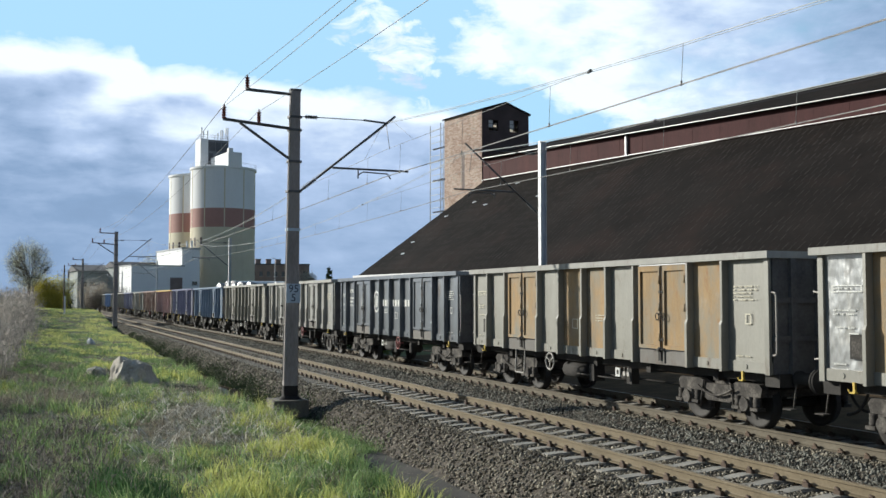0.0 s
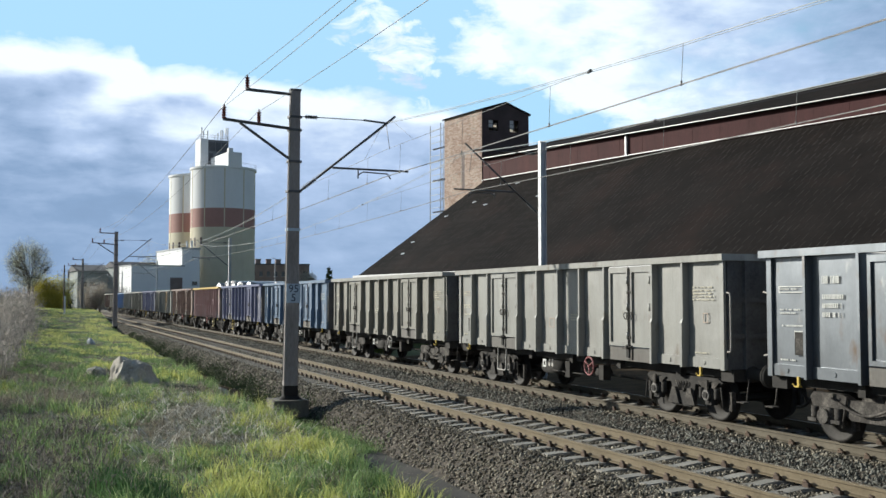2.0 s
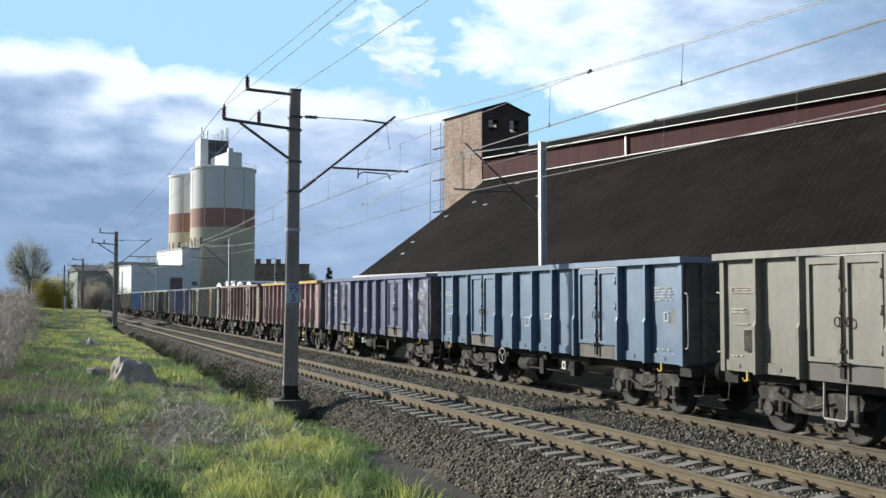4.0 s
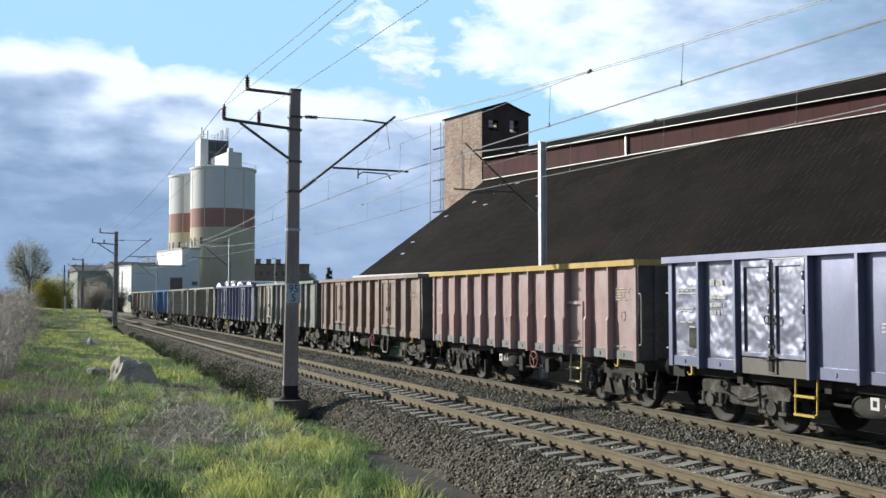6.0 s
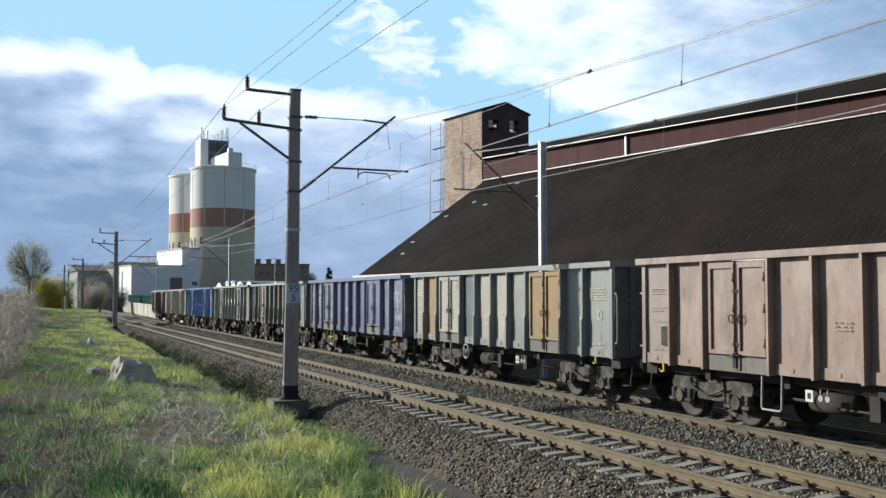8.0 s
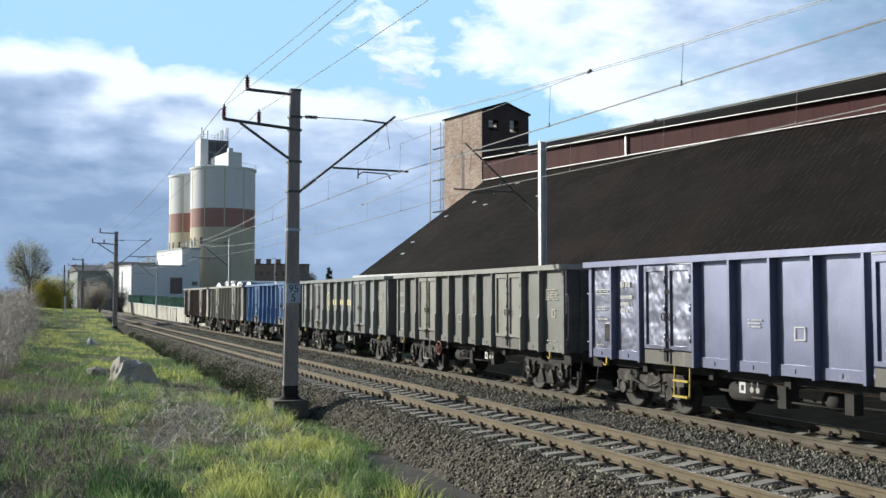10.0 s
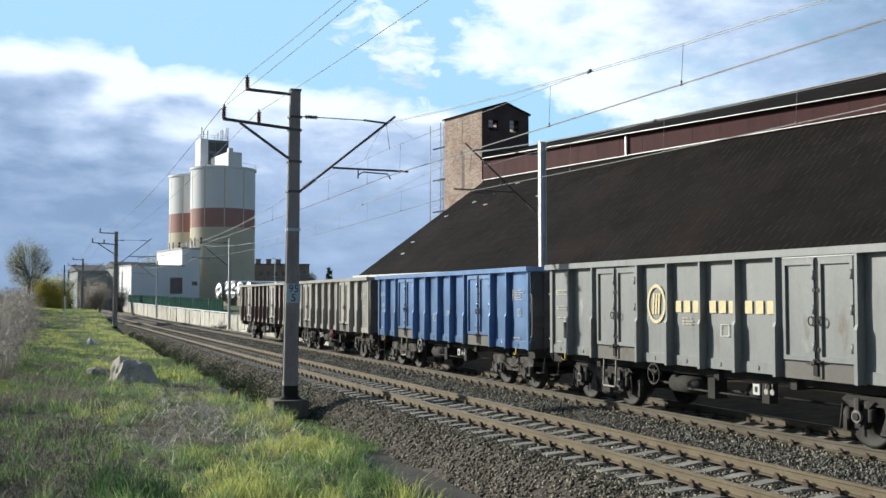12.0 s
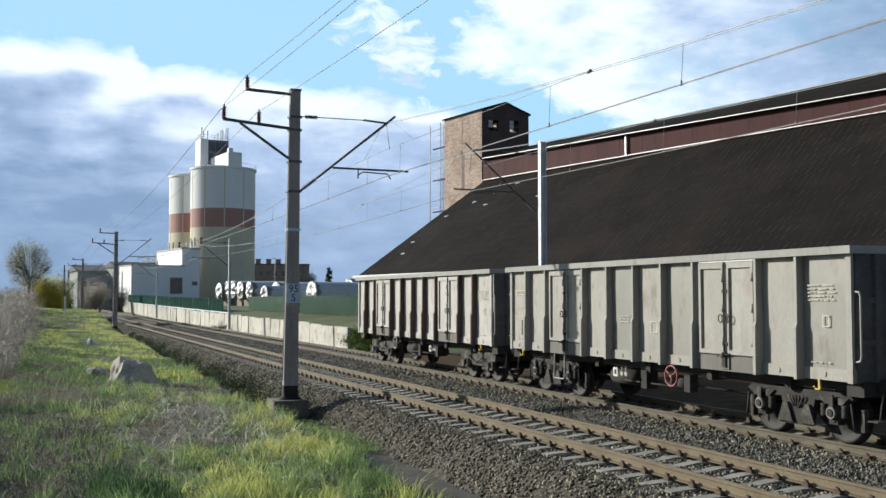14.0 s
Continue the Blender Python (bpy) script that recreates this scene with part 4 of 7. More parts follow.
wagon(7, "faded red open box wagon with yellow rim and small door", "pink", bays="even", rim=M_rimyellow, sill=M_sillband, steps=(-3.3,), step_mat=M_cream, wheel_at=-1.45, wheel_mat=M_wheelred, plain_bogie=False, hatch=-3.3)
wagon(8, "mottled brown-red open box wagon with double doors", "brown", panels={9: "mauve", 1: "mauve"}, rim=PAINT["brown"], steps=(-2.56, 2.27), wheel_at=-1.6, wheel_mat=M_wheelred, sign_at=1.32, knee=False)
wagon(9, "patched slate and beige wagon with orange door", "slate", panels={9: "beige", 8: "orange", 5: "beige", 4: "beige", 6: "bluegrey"}, doors={2: "orange", 7: "beige"}, wheel_at=1.6, steps=(3.5,))
wagon(10, "shiny violet-blue wagon with crumpled panels and yellow step", "violet", panels={9: "dented", 8: "dented", 0: "dented", 1: "dented"}, doors={7: "dented"}, steps=(2.79,), step_mat=M_yellow, wheel_at=None, knee=False, rim=PAINT["violet"])
wagon(11, "dark grey open box wagon with paler repainted doors", "darkgrey", doors={2: "grey", 7: "grey"}, wheel_at=1.75, wheel_mat=M_wheelred, steps=(3.3,), plain_bogie=False)
wagon(12, "grey open box wagon with cream ring emblem", "slate", panels={0: "grey"}, emblem=M_cream, wheel_at=1.5, wheel_mat=M_bogie, steps=(3.54,), plain_bogie=False)
wagon(13, "bright blue open box wagon with double doors", "blue", steps=(3.49,), wheel_at=1.41)
wagon(14, "pale beige-grey open box wagon with worn paint", "beige", panels={0: "grey", 3: "grey", 5: "grey"}, steps=(3.53,), wheel_at=-1.49, wheel_mat=M_wheelred, plain_bogie=False)
wagon(15, "beige wagon at the tail of the train, rusty ribs darkened for shade", "cream", ribs=PAINT["rust"], wheel_at=1.5)


def travel(t):
    """How far the train has rolled at t seconds, in metres."""
    return 13.5626 * t - 0.03777 * t * t


def motions():
    times = [0.0, 1.0, 2.0, 3.0, 4.0, 5.0, 6.0, 7.0, 8.0, 9.0, 10.0, 11.0, 12.0, 13.0, 14.0]
    for w, i in WAGONS:
        start = (JOINT[i] + JOINT[i + 1]) / 2
        walk(w, [(t, pose(FAR_C, start - travel(t), 0)) for t in times])
    # the wheels roll on the rail
    steps = [k / FPS for k in range(14 * FPS + 1)]
    for k, wheel in enumerate(WHEELS):
        ay, first = wheel.location.y, 37.0 * k
        walk(wheel, [(t, pose(0, ay, 0.46, first + math.degrees(travel(t) / 0.46), 0, 0)) for t in steps])

# ---------------- warehouse ----------------
M_roof = material("tarred_roof", [(0.0095, 0.0078, 0.0068), (0.0165, 0.0135, 0.012), (0.027, 0.022, 0.0195)], 0.9, scale=0.25, grain=5, bump=0.4, depth=0.03, spots=[((0.033, 0.022, 0.0185), 0.22, 0.5, 0.75)], spec=0.08)
M_roofseam = material("roof_seam", [(0.028, 0.023, 0.019), (0.065, 0.054, 0.045)], 0.8, grain=20, bump=0.1)
M_redwall = material("maroon_boards", [(0.042, 0.012, 0.012), (0.06, 0.018, 0.018), (0.082, 0.026, 0.025)], 0.85, scale=0.6, grain=14, bump=0.3, stretch=(1, 1, 0.2))
M_gutter = material("zinc_gutter", [(0.42, 0.42, 0.42), (0.6, 0.6, 0.6)], 0.45, metal=0.3, scale=2, grain=20, bump=0.05)
# dark brown for openings and frames; on the tower gable it stands for shade
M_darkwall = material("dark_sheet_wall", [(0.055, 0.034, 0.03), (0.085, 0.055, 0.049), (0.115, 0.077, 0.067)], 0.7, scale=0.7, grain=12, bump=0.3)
M_brick = material("brick_face", [(0.30, 0.205, 0.16), (0.44, 0.33, 0.27), (0.56, 0.46, 0.39)], 0.9, scale=0.5, grain=12, bump=0.3, island=0.28)
M_mortar = material("mortar", [(0.36, 0.33, 0.28), (0.48, 0.44, 0.38)], 0.95, scale=3, grain=30, bump=0.3)
M_steel = material("galvanised_steel", [(0.38, 0.4, 0.42), (0.5, 0.52, 0.54)], 0.5, metal=0.4, scale=3, grain=30, bump=0.05)
# pane colour kept pale to stand for sky brightness in the window
M_skypane = material("dusty_pane", [(0.5, 0.48, 0.44), (0.75, 0.71, 0.64)], 0.25, scale=2, grain=14, bump=0.05)
M_glass = bpy.data.materials.new("window_glass")
M_glass.use_nodes = True
_b = M_glass.node_tree.nodes["Principled BSDF"]
_b.inputs["Base Color"].default_value, _b.inputs["Roughness"].default_value = (0.02, 0.025, 0.03, 1), 0.04
_b.inputs["Specular IOR Level"].default_value = 0.8

# local frame of the warehouse: u along it (away from the viewer positive), v into it, w up
WH_POSE = Matrix.Translation((24.5, 76.16, 0)) @ Matrix.Rotation(math.atan2(0.987, -0.16), 4, "Z")
# after this turn local +x runs along the warehouse and local -y runs into it
U0, U1 = -70.0, 0.0


def quad_slab(bm, pts, thick, mat=0):
    """Four corners and a thickness downwards along the normal."""
    p = [Vector(v) for v in pts]
    nrm = (p[1] - p[0]).cross(p[3] - p[0]).normalized()
    if nrm.z < 0:
        nrm = -nrm
    a = [bm.verts.new(v) for v in p]
    b = [bm.verts.new(v - nrm * thick) for v in p]
    fs = [bm.faces.new(a), bm.faces.new(b[::-1])]
    for i in range(4):
        j = (i + 1) % 4
        fs.append(bm.faces.new((a[i], b[i], b[j], a[j])))
    for f in fs:
        f.material_index = mat
    return bm


def build_warehouse():
    wh = thing("warehouse", "long warehouse with dark tarred roof and maroon clerestory", "warehouse", WH_POSE)
    bm = bm_new()
    quad_slab(bm, [(U0, 0.4, 4.12), (1.0, 0.4, 4.12), (1.0, -12.2, 12.78), (U0, -12.2, 12.40)], 0.25)
    quad_slab(bm, [(U0, -32, 4.2), (U1, -32, 4.2), (U1, -19, 12.78), (U0, -19, 12.78)], 0.25)
    bmesh.ops.recalc_face_normals(bm, faces=bm.faces)
    roof = part("main_roof", bm, M_roof, wh, "large dark brown tarred roof slope")
    # overlapping strips of roofing: pale raised seams, broken up course by course
    bm = bm_new()
    rnd = random.Random(5)
    slope = Vector((0, -12.6, 8.66)).normalized()
    up = Vector((0, 8.66, 12.6)).normalized()
    base = Vector((0, 0.4, 4.12))
    total = Vector((0, 12.6, 8.66)).length
    course = 0.85
    u = U0 + 0.4
    while u < U1:
        s = 0.0
        while s < total - 0.4:
            if rnd.random() < 0.8:
                s1 = min(total - 0.1, s + course * rnd.uniform(0.7, 1.0))
                o = u + (0.22 if int(s / course) % 2 else 0) + rnd.uniform(-0.04, 0.04)
                wd = rnd.uniform(0.008, 0.02)
                p0, p1 = base + slope * (s + rnd.uniform(0, 0.2)), base + slope * s1
                v = [bm.verts.new(q) for q in (Vector((o - wd, p0.y, p0.z)) + up * 0.004, Vector((o + wd, p0.y, p0.z)) + up * 0.012, Vector((o + wd, p1.y, p1.z)) + up * 0.012, Vector((o - wd, p1.y, p1.z)) + up * 0.004)]
                bm.faces.new(v)
            s += course
        u += 0.44
    bmesh.ops.recalc_face_normals(bm, faces=bm.faces)
    tagged(part("roof_seams", bm, M_roofseam, roof, "pale edges of the roofing strips"), kind="stuff")
    # patches of missing roofing
    for uu, ss in ((-2.6, 11.2), (-5.2, 10.4), (-12.0, 10.6), (-13.5, 9.8), (3.0 - 9, 13.6), (-1.0, 5.2), (-2.0, 3.4), (-0.8, 9.2)):
        if uu > U1:
            continue
        c = base + slope * ss
        b2 = bm_new()
        pts = [c + Vector((uu + 0.3 * math.cos(a) * (1 + 0.4 * math.sin(3 * a)), 0, 0)) + slope * (0.13 * math.sin(a)) + up * 0.03 for a in [i * math.pi / 4 for i in range(8)]]
        b2.faces.new([b2.verts.new(v) for v in pts])
        part("roof_patch", b2, M_gutter, roof, "small pale bare patch")
    bm = bm_new()
    box(bm, U0, 1.0, 0.42, 0.56, 4.12, 4.34)
    part("eaves_gutter", bm, M_gutter, wh, "bright zinc eaves gutter")
    bm = bm_new()
    box(bm, U0, U1 - 0.3, -0.5, -0.2, -0.5, 3.9)
    box(bm, U0, U1 - 0.3, -31.8, -31.5, -0.5, 3.9)
    # gable ends
    for ua, ub in ((U0, U0 + 0.3), (U1 - 0.6, U1 - 0.3)):
        vs = [(-0.5, -0.5), (-0.5, 3.7), (-12.2, 12.4), (-19, 12.4), (-31.5, 3.9), (-31.5, -0.5)]
        a = [bm.verts.new((ua, y, z)) for y, z in vs]
        b = [bm.verts.new((ub, y, z)) for y, z in vs]
        bm.faces.new(a), bm.faces.new(b[::-1])
        for i in range(len(vs)):
            j = (i + 1) % len(vs)
            bm.faces.new((a[j], a[i], b[i], b[j]))
    bmesh.ops.recalc_face_normals(bm, faces=bm.faces)
    part("outer_wall", bm, M_brick, wh, "brick outer wall")
    # clerestory: boarded wall, sagging gutter and low roof
    bm = bm_new()
    a = [bm.verts.new(v) for v in ((U0, -12.2, 12.2), (1.1, -12.2, 12.6), (1.1, -12.2, 14.9), (U0, -12.2, 13.2))]
    b = [bm.verts.new(v.co + Vector((0, -0.2, 0))) for v in a]
    bm.faces.new(a), bm.faces.new(b[::-1])
    for i in range(4):
        j = (i + 1) % 4
        bm.faces.new((a[j], a[i], b[i], b[j]))
    bmesh.ops.recalc_face_normals(bm, faces=bm.faces)
    wall = part("clerestory_wall", bm, M_redwall, wh, "maroon boarded clerestory wall")
    u = U0 + 0.5
    while u < 1.0:
        zt = 14.87 + (u - 1.1) * 0.0239
        b2 = bm_new()
        box(b2, u - 0.012, u + 0.012, -12.2, -12.192, 12.8, zt - 0.3)
        part("batten", b2, M_redwall, wall)
        u += 2.4
    b2 = bm_new()
    box(b2, -17.6, -17.45, -12.2, -12.02, 12.8, 14.35)
    part("downpipe", b2, M_gutter, wh, "white downpipe")
    for z_l, z_r, dy, hh, nm in ((12.84, 12.40, -11.98, 0.05, "flashing"), (14.72, 12.98, -11.75, 0.045, "clerestory_gutter")):
        bm = bm_new()
        a = [bm.verts.new(v) for v in ((U0, dy, z_r), (1.1, dy, z_l), (1.1, dy - 0.14, z_l), (U0, dy - 0.14, z_r))]
        b = [bm.verts.new(v.co + Vector((0, 0, hh))) for v in a]
        bm.faces.new(a[::-1]), bm.faces.new(b)
        for i in range(4):
            j = (i + 1) % 4
            bm.faces.new((a[i], a[j], b[j], b[i]))
        bmesh.ops.recalc_face_normals(bm, faces=bm.faces)
        part(nm, bm, M_gutter, wh, "thin bright metal strip")
    bm = bm_new()
    quad_slab(bm, [(U0, -11.8, 13.07), (1.1, -11.8, 14.82), (1.1, -15.5, 15.9), (U0, -15.5, 15.45)], 0.2)
    quad_slab(bm, [(U0, -19.3, 13.07), (1.1, -19.3, 14.82), (1.1, -15.5, 15.88), (U0, -15.5, 15.43)], 0.2)
    bmesh.ops.recalc_face_normals(bm, faces=bm.faces)
    part("clerestory_roof", bm, M_roof, wh, "dark low-pitched upper roof")
    return wh


build_warehouse()


def build_tower():
    """Brick hoist tower at the end of the warehouse, local frame as the warehouse's."""
    tw = thing("hoist_tower", "brick hoist tower with two small windows, its shaded side coloured dark", "tower", WH_POSE)
    ua, ub, va, vb, zt = 1.25, 7.6, -12.2, -17.3, 19.2
    bm = bm_new()
    box(bm, ua + 0.3, ub, va, va - 0.3, 8.0, zt)          # front core
    box(bm, ub - 0.3, ub, va - 0.3, vb, 0.0, zt)
    box(bm, ua + 0.3, ub - 0.3, vb + 0.3, vb, 0.0, zt)
    bmesh.ops.recalc_face_normals(bm, faces=bm.faces)
    walls = part("brick_wall", bm, M_mortar, tw, "weathered brick wall")
    # courses of brick on the sunny face
    bm = bm_new()
    rnd = random.Random(3)
    z, row = 9.6, 0
    while z < zt - 0.1:
        u = ua + 0.02 - (0.15 if row % 2 else 0)
        while u < ub - 0.02:
            u0, u1 = max(ua + 0.02, u), min(ub - 0.02, u + 0.29)
            slot = 4.05 < (u0 + u1) / 2 < 4.65 and 12.2 < z < 15.8
            if u1 - u0 > 0.06 and not slot and rnd.random() > 0.02:
                d = rnd.uniform(0.01, 0.022)
                box(bm, u0, u1 - 0.012, va, va + d, z, z + 0.09)
            u += 0.30
        z += 0.104
        row += 1
    bmesh.ops.recalc_face_normals(bm, faces=bm.faces)
    tagged(part("bricks", bm, M_brick, walls, "pale orange bricks laid in courses"), kind="stuff")
    bm = bm_new()
    box(bm, 4.1, 4.6, va - 0.02, va + 0.012, 12.2, 15.8)
    part("slot_window", bm, M_darkwall, walls, "tall dark slot window")
    # gable side with two openings, its shade put into a dark colour
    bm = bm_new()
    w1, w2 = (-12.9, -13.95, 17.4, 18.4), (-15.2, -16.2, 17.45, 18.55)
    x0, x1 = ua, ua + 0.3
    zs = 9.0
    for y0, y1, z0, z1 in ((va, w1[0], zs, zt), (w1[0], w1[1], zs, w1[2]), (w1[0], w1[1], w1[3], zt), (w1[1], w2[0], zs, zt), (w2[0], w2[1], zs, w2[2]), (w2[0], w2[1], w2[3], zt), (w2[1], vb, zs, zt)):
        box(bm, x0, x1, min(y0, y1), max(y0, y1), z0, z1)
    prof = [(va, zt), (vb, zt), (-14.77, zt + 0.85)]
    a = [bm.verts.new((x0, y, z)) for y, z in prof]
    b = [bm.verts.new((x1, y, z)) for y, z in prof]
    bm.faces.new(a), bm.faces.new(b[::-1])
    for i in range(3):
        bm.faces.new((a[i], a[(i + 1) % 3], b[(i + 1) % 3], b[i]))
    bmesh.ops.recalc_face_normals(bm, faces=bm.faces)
    side = part("gable_wall", bm, M_darkwall, tw, "gable wall with its shade put into a dark colour")
    for y0, y1, z0, z1 in (w1, w2):
        bm = bm_new()
        for k in range(3):
            yy = y0 + (y1 - y0) * k / 2
            box(bm, ua + 0.1, ua + 0.16, min(yy, yy - 0.04), max(yy, yy - 0.04), z0, z1)
        for k in range(4):
            zz = z0 + (z1 - z0 - 0.04) * k / 3
            box(bm, ua + 0.11, ua + 0.15, min(y0, y1), max(y0, y1), zz, zz + 0.04)
        bmesh.ops.recalc_face_normals(bm, faces=bm.faces)
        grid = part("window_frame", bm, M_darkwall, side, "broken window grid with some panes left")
        bm = bm_new()
        box(bm, ua + 0.12, ua + 0.13, min(y0, (y0 + y1) / 2), max(y0, (y0 + y1) / 2), z0 + 0.3, z1)
        part("pane", bm, M_skypane, grid, "pale window pane coloured for the bright sky in it")
    bm = bm_new()
    quad_slab(bm, [(ua - 0.1, va + 0.2, zt + 0.05), (ub + 0.1, va + 0.2, zt + 0.05), (ub + 0.1, -14.77, zt + 0.95), (ua - 0.1, -14.77, zt + 0.95)], 0.14)
    quad_slab(bm, [(ua - 0.1, vb - 0.2, zt + 0.05), (ub + 0.1, vb - 0.2, zt + 0.05), (ub + 0.1, -14.77, zt + 0.93), (ua - 0.1, -14.77, zt + 0.93)], 0.14)
    bmesh.ops.recalc_face_normals(bm, faces=bm.faces)
    part("tower_roof", bm, M_roof, tw, "low dark gabled roof")
    lad = thing("caged_ladder", "steel ladder with safety cage on the tower wall", "ladder", WH_POSE)
    bm = bm_new()
    for u in (ub + 0.5, ub + 2.4):
        tube(bm, (u, va + 0.1, 9.0), (u, va + 0.1, 19.0), 0.04, 6)
    tube(bm, (ub + 1.0, va - 0.5, 9.0), (ub + 1.0, va - 0.5, 19.0), 0.035, 6)
    part("stile", bm, M_steel, lad)
    z = 9.2
    while z < 19.0:
        bm = bm_new()
        tube(bm, (ub + 0.02, va + 0.1, z), (ub + 2.4, va + 0.1, z), 0.03, 6)
        part("rung", bm, M_steel, lad)
        z += 0.62
    for z in (10.6, 13.6, 16.6):
        bm = bm_new()
        box(bm, ub - 0.1, ub + 1.9, va + 0.02, va + 0.14, z, z + 0.12)
        part("wall_bracket", bm, M_under, lad, "dark wall bracket")
    return tw


build_tower()

# ---------------- silos and works buildings ----------------
M_siloW = material("silo_white", [(0.78, 0.79, 0.79), (0.83, 0.84, 0.84), (0.87, 0.88, 0.88)], 0.8, scale=0.15, grain=3, bump=0.1, stretch=(1, 1, 0.3))
M_siloR = material("silo_brown_red", [(0.37, 0.2, 0.17), (0.42, 0.235, 0.2), (0.47, 0.27, 0.235)], 0.8, scale=0.15, grain=3, bump=0.1)
M_siloY = material("silo_ochre", [(0.62, 0.56, 0.4), (0.68, 0.62, 0.46), (0.73, 0.67, 0.52)], 0.8, scale=0.15, grain=3, bump=0.1)
M_render = material("white_render", [(0.74, 0.745, 0.745), (0.82, 0.825, 0.825), (0.87, 0.875, 0.875)], 0.85, scale=0.3, grain=4, bump=0.1)
M_brightrender = material("fresh_white_render", [(0.84, 0.845, 0.845), (0.89, 0.893, 0.893), (0.92, 0.923, 0.923)], 0.85, scale=0.3, grain=4, bump=0.1, stretch=(1, 1, 0.3))
M_grayrender = material("grey_render", [(0.36, 0.37, 0.38), (0.46, 0.47, 0.48)], 0.85, scale=0.3, grain=4, bump=0.1)
M_darkroof = material("dark_felt_roof", [(0.09, 0.09, 0.10), (0.15, 0.15, 0.155)], 0.9, scale=0.3, grain=4, bump=0.2)
M_machine = material("weathered_machine_house", [(0.16, 0.165, 0.17), (0.25, 0.255, 0.26)], 0.7, scale=0.6, grain=4, bump=0.1)
M_hall = material("grey_green_wall", [(0.2, 0.23, 0.22), (0.26, 0.29, 0.28), (0.32, 0.35, 0.34)], 0.85, scale=0.3, grain=4, bump=0.1)
M_apt = material("old_brick_block", [(0.2, 0.15, 0.135), (0.27, 0.21, 0.19), (0.33, 0.265, 0.24)], 0.9, scale=0.5, grain=5, bump=0.2)


def build_silo(x, y, r, ztop, z1, z2, label):
    s = thing("silo", label, "silo", pose(x, y, 0), group="works silos")
    for nm, z0, zz, mt, lb in (("lower_shell", 0.0, z2, M_siloY, "ochre lower band"), ("middle_shell", z2, z1, M_siloR, "brown-red middle band"), ("upper_shell", z1, ztop, M_siloW, "off-white upper band")):
        bm = bm_new()
        lathe(bm, [(r, z0), (r, zz)], 64, caps=False)
        part(nm, bm, mt, s, lb)
    for k in range(10):
        an = 2 * math.pi * (k + 0.3) / 10
        bm = bm_new()
        box(bm, r - 0.01, r + 0.05, -0.14, 0.14, 0, ztop, m=Matrix.Rotation(an, 4, "Z"))
        part("joint_cover", bm, M_siloY, s, "vertical ochre joint strip")
    for k in range(3):
        bm = bm_new()
        box(bm, r - 0.05, r + 0.06, -0.32, 0.32, z2 - 4.6, z2 - 2.6, m=Matrix.Rotation(radians(186 + 17 * k), 4, "Z"))
        part("slot_window", bm, M_darkwall, s, "dark slot window")
    bm = bm_new()
    for ring in ([(r, ztop - 0.01), (r + 0.28, ztop + 0.1)], [(r + 0.28, ztop + 0.1), (r + 0.3, ztop + 0.6)], [(r + 0.3, ztop + 0.6), (r * 0.55, ztop + 1.35), (0.4, ztop + 1.6)]):
        lathe(bm, ring, 64, caps=False)
    part("roof", bm, M_siloW, s, "low conical roof with projecting edge")
    n = 24
    bm = bm_new()
    for i in range(n):
        a0, a1 = 2 * math.pi * i / n, 2 * math.pi * (i + 1) / n
        p0, p1 = Vector((math.cos(a0), math.sin(a0), 0)) * (r + 0.2), Vector((math.cos(a1), math.sin(a1), 0)) * (r + 0.2)
        tube(bm, p0 + Vector((0, 0, ztop + 0.55)), p0 + Vector((0, 0, ztop + 1.6)), 0.03, 4)
        tube(bm, p0 + Vector((0, 0, ztop + 1.6)), p1 + Vector((0, 0, ztop + 1.6)), 0.03, 4)
    part("guard_rail", bm, M_steel, s)
    return s


build_silo(44.6, 257.4, 8.14, 35.1, 25.15, 20.4, "tall silo banded off-white, brown-red and ochre")
build_silo(41.97, 274.5, 8.69, 34.9, 25.05, 20.0, "second banded silo standing behind the first")


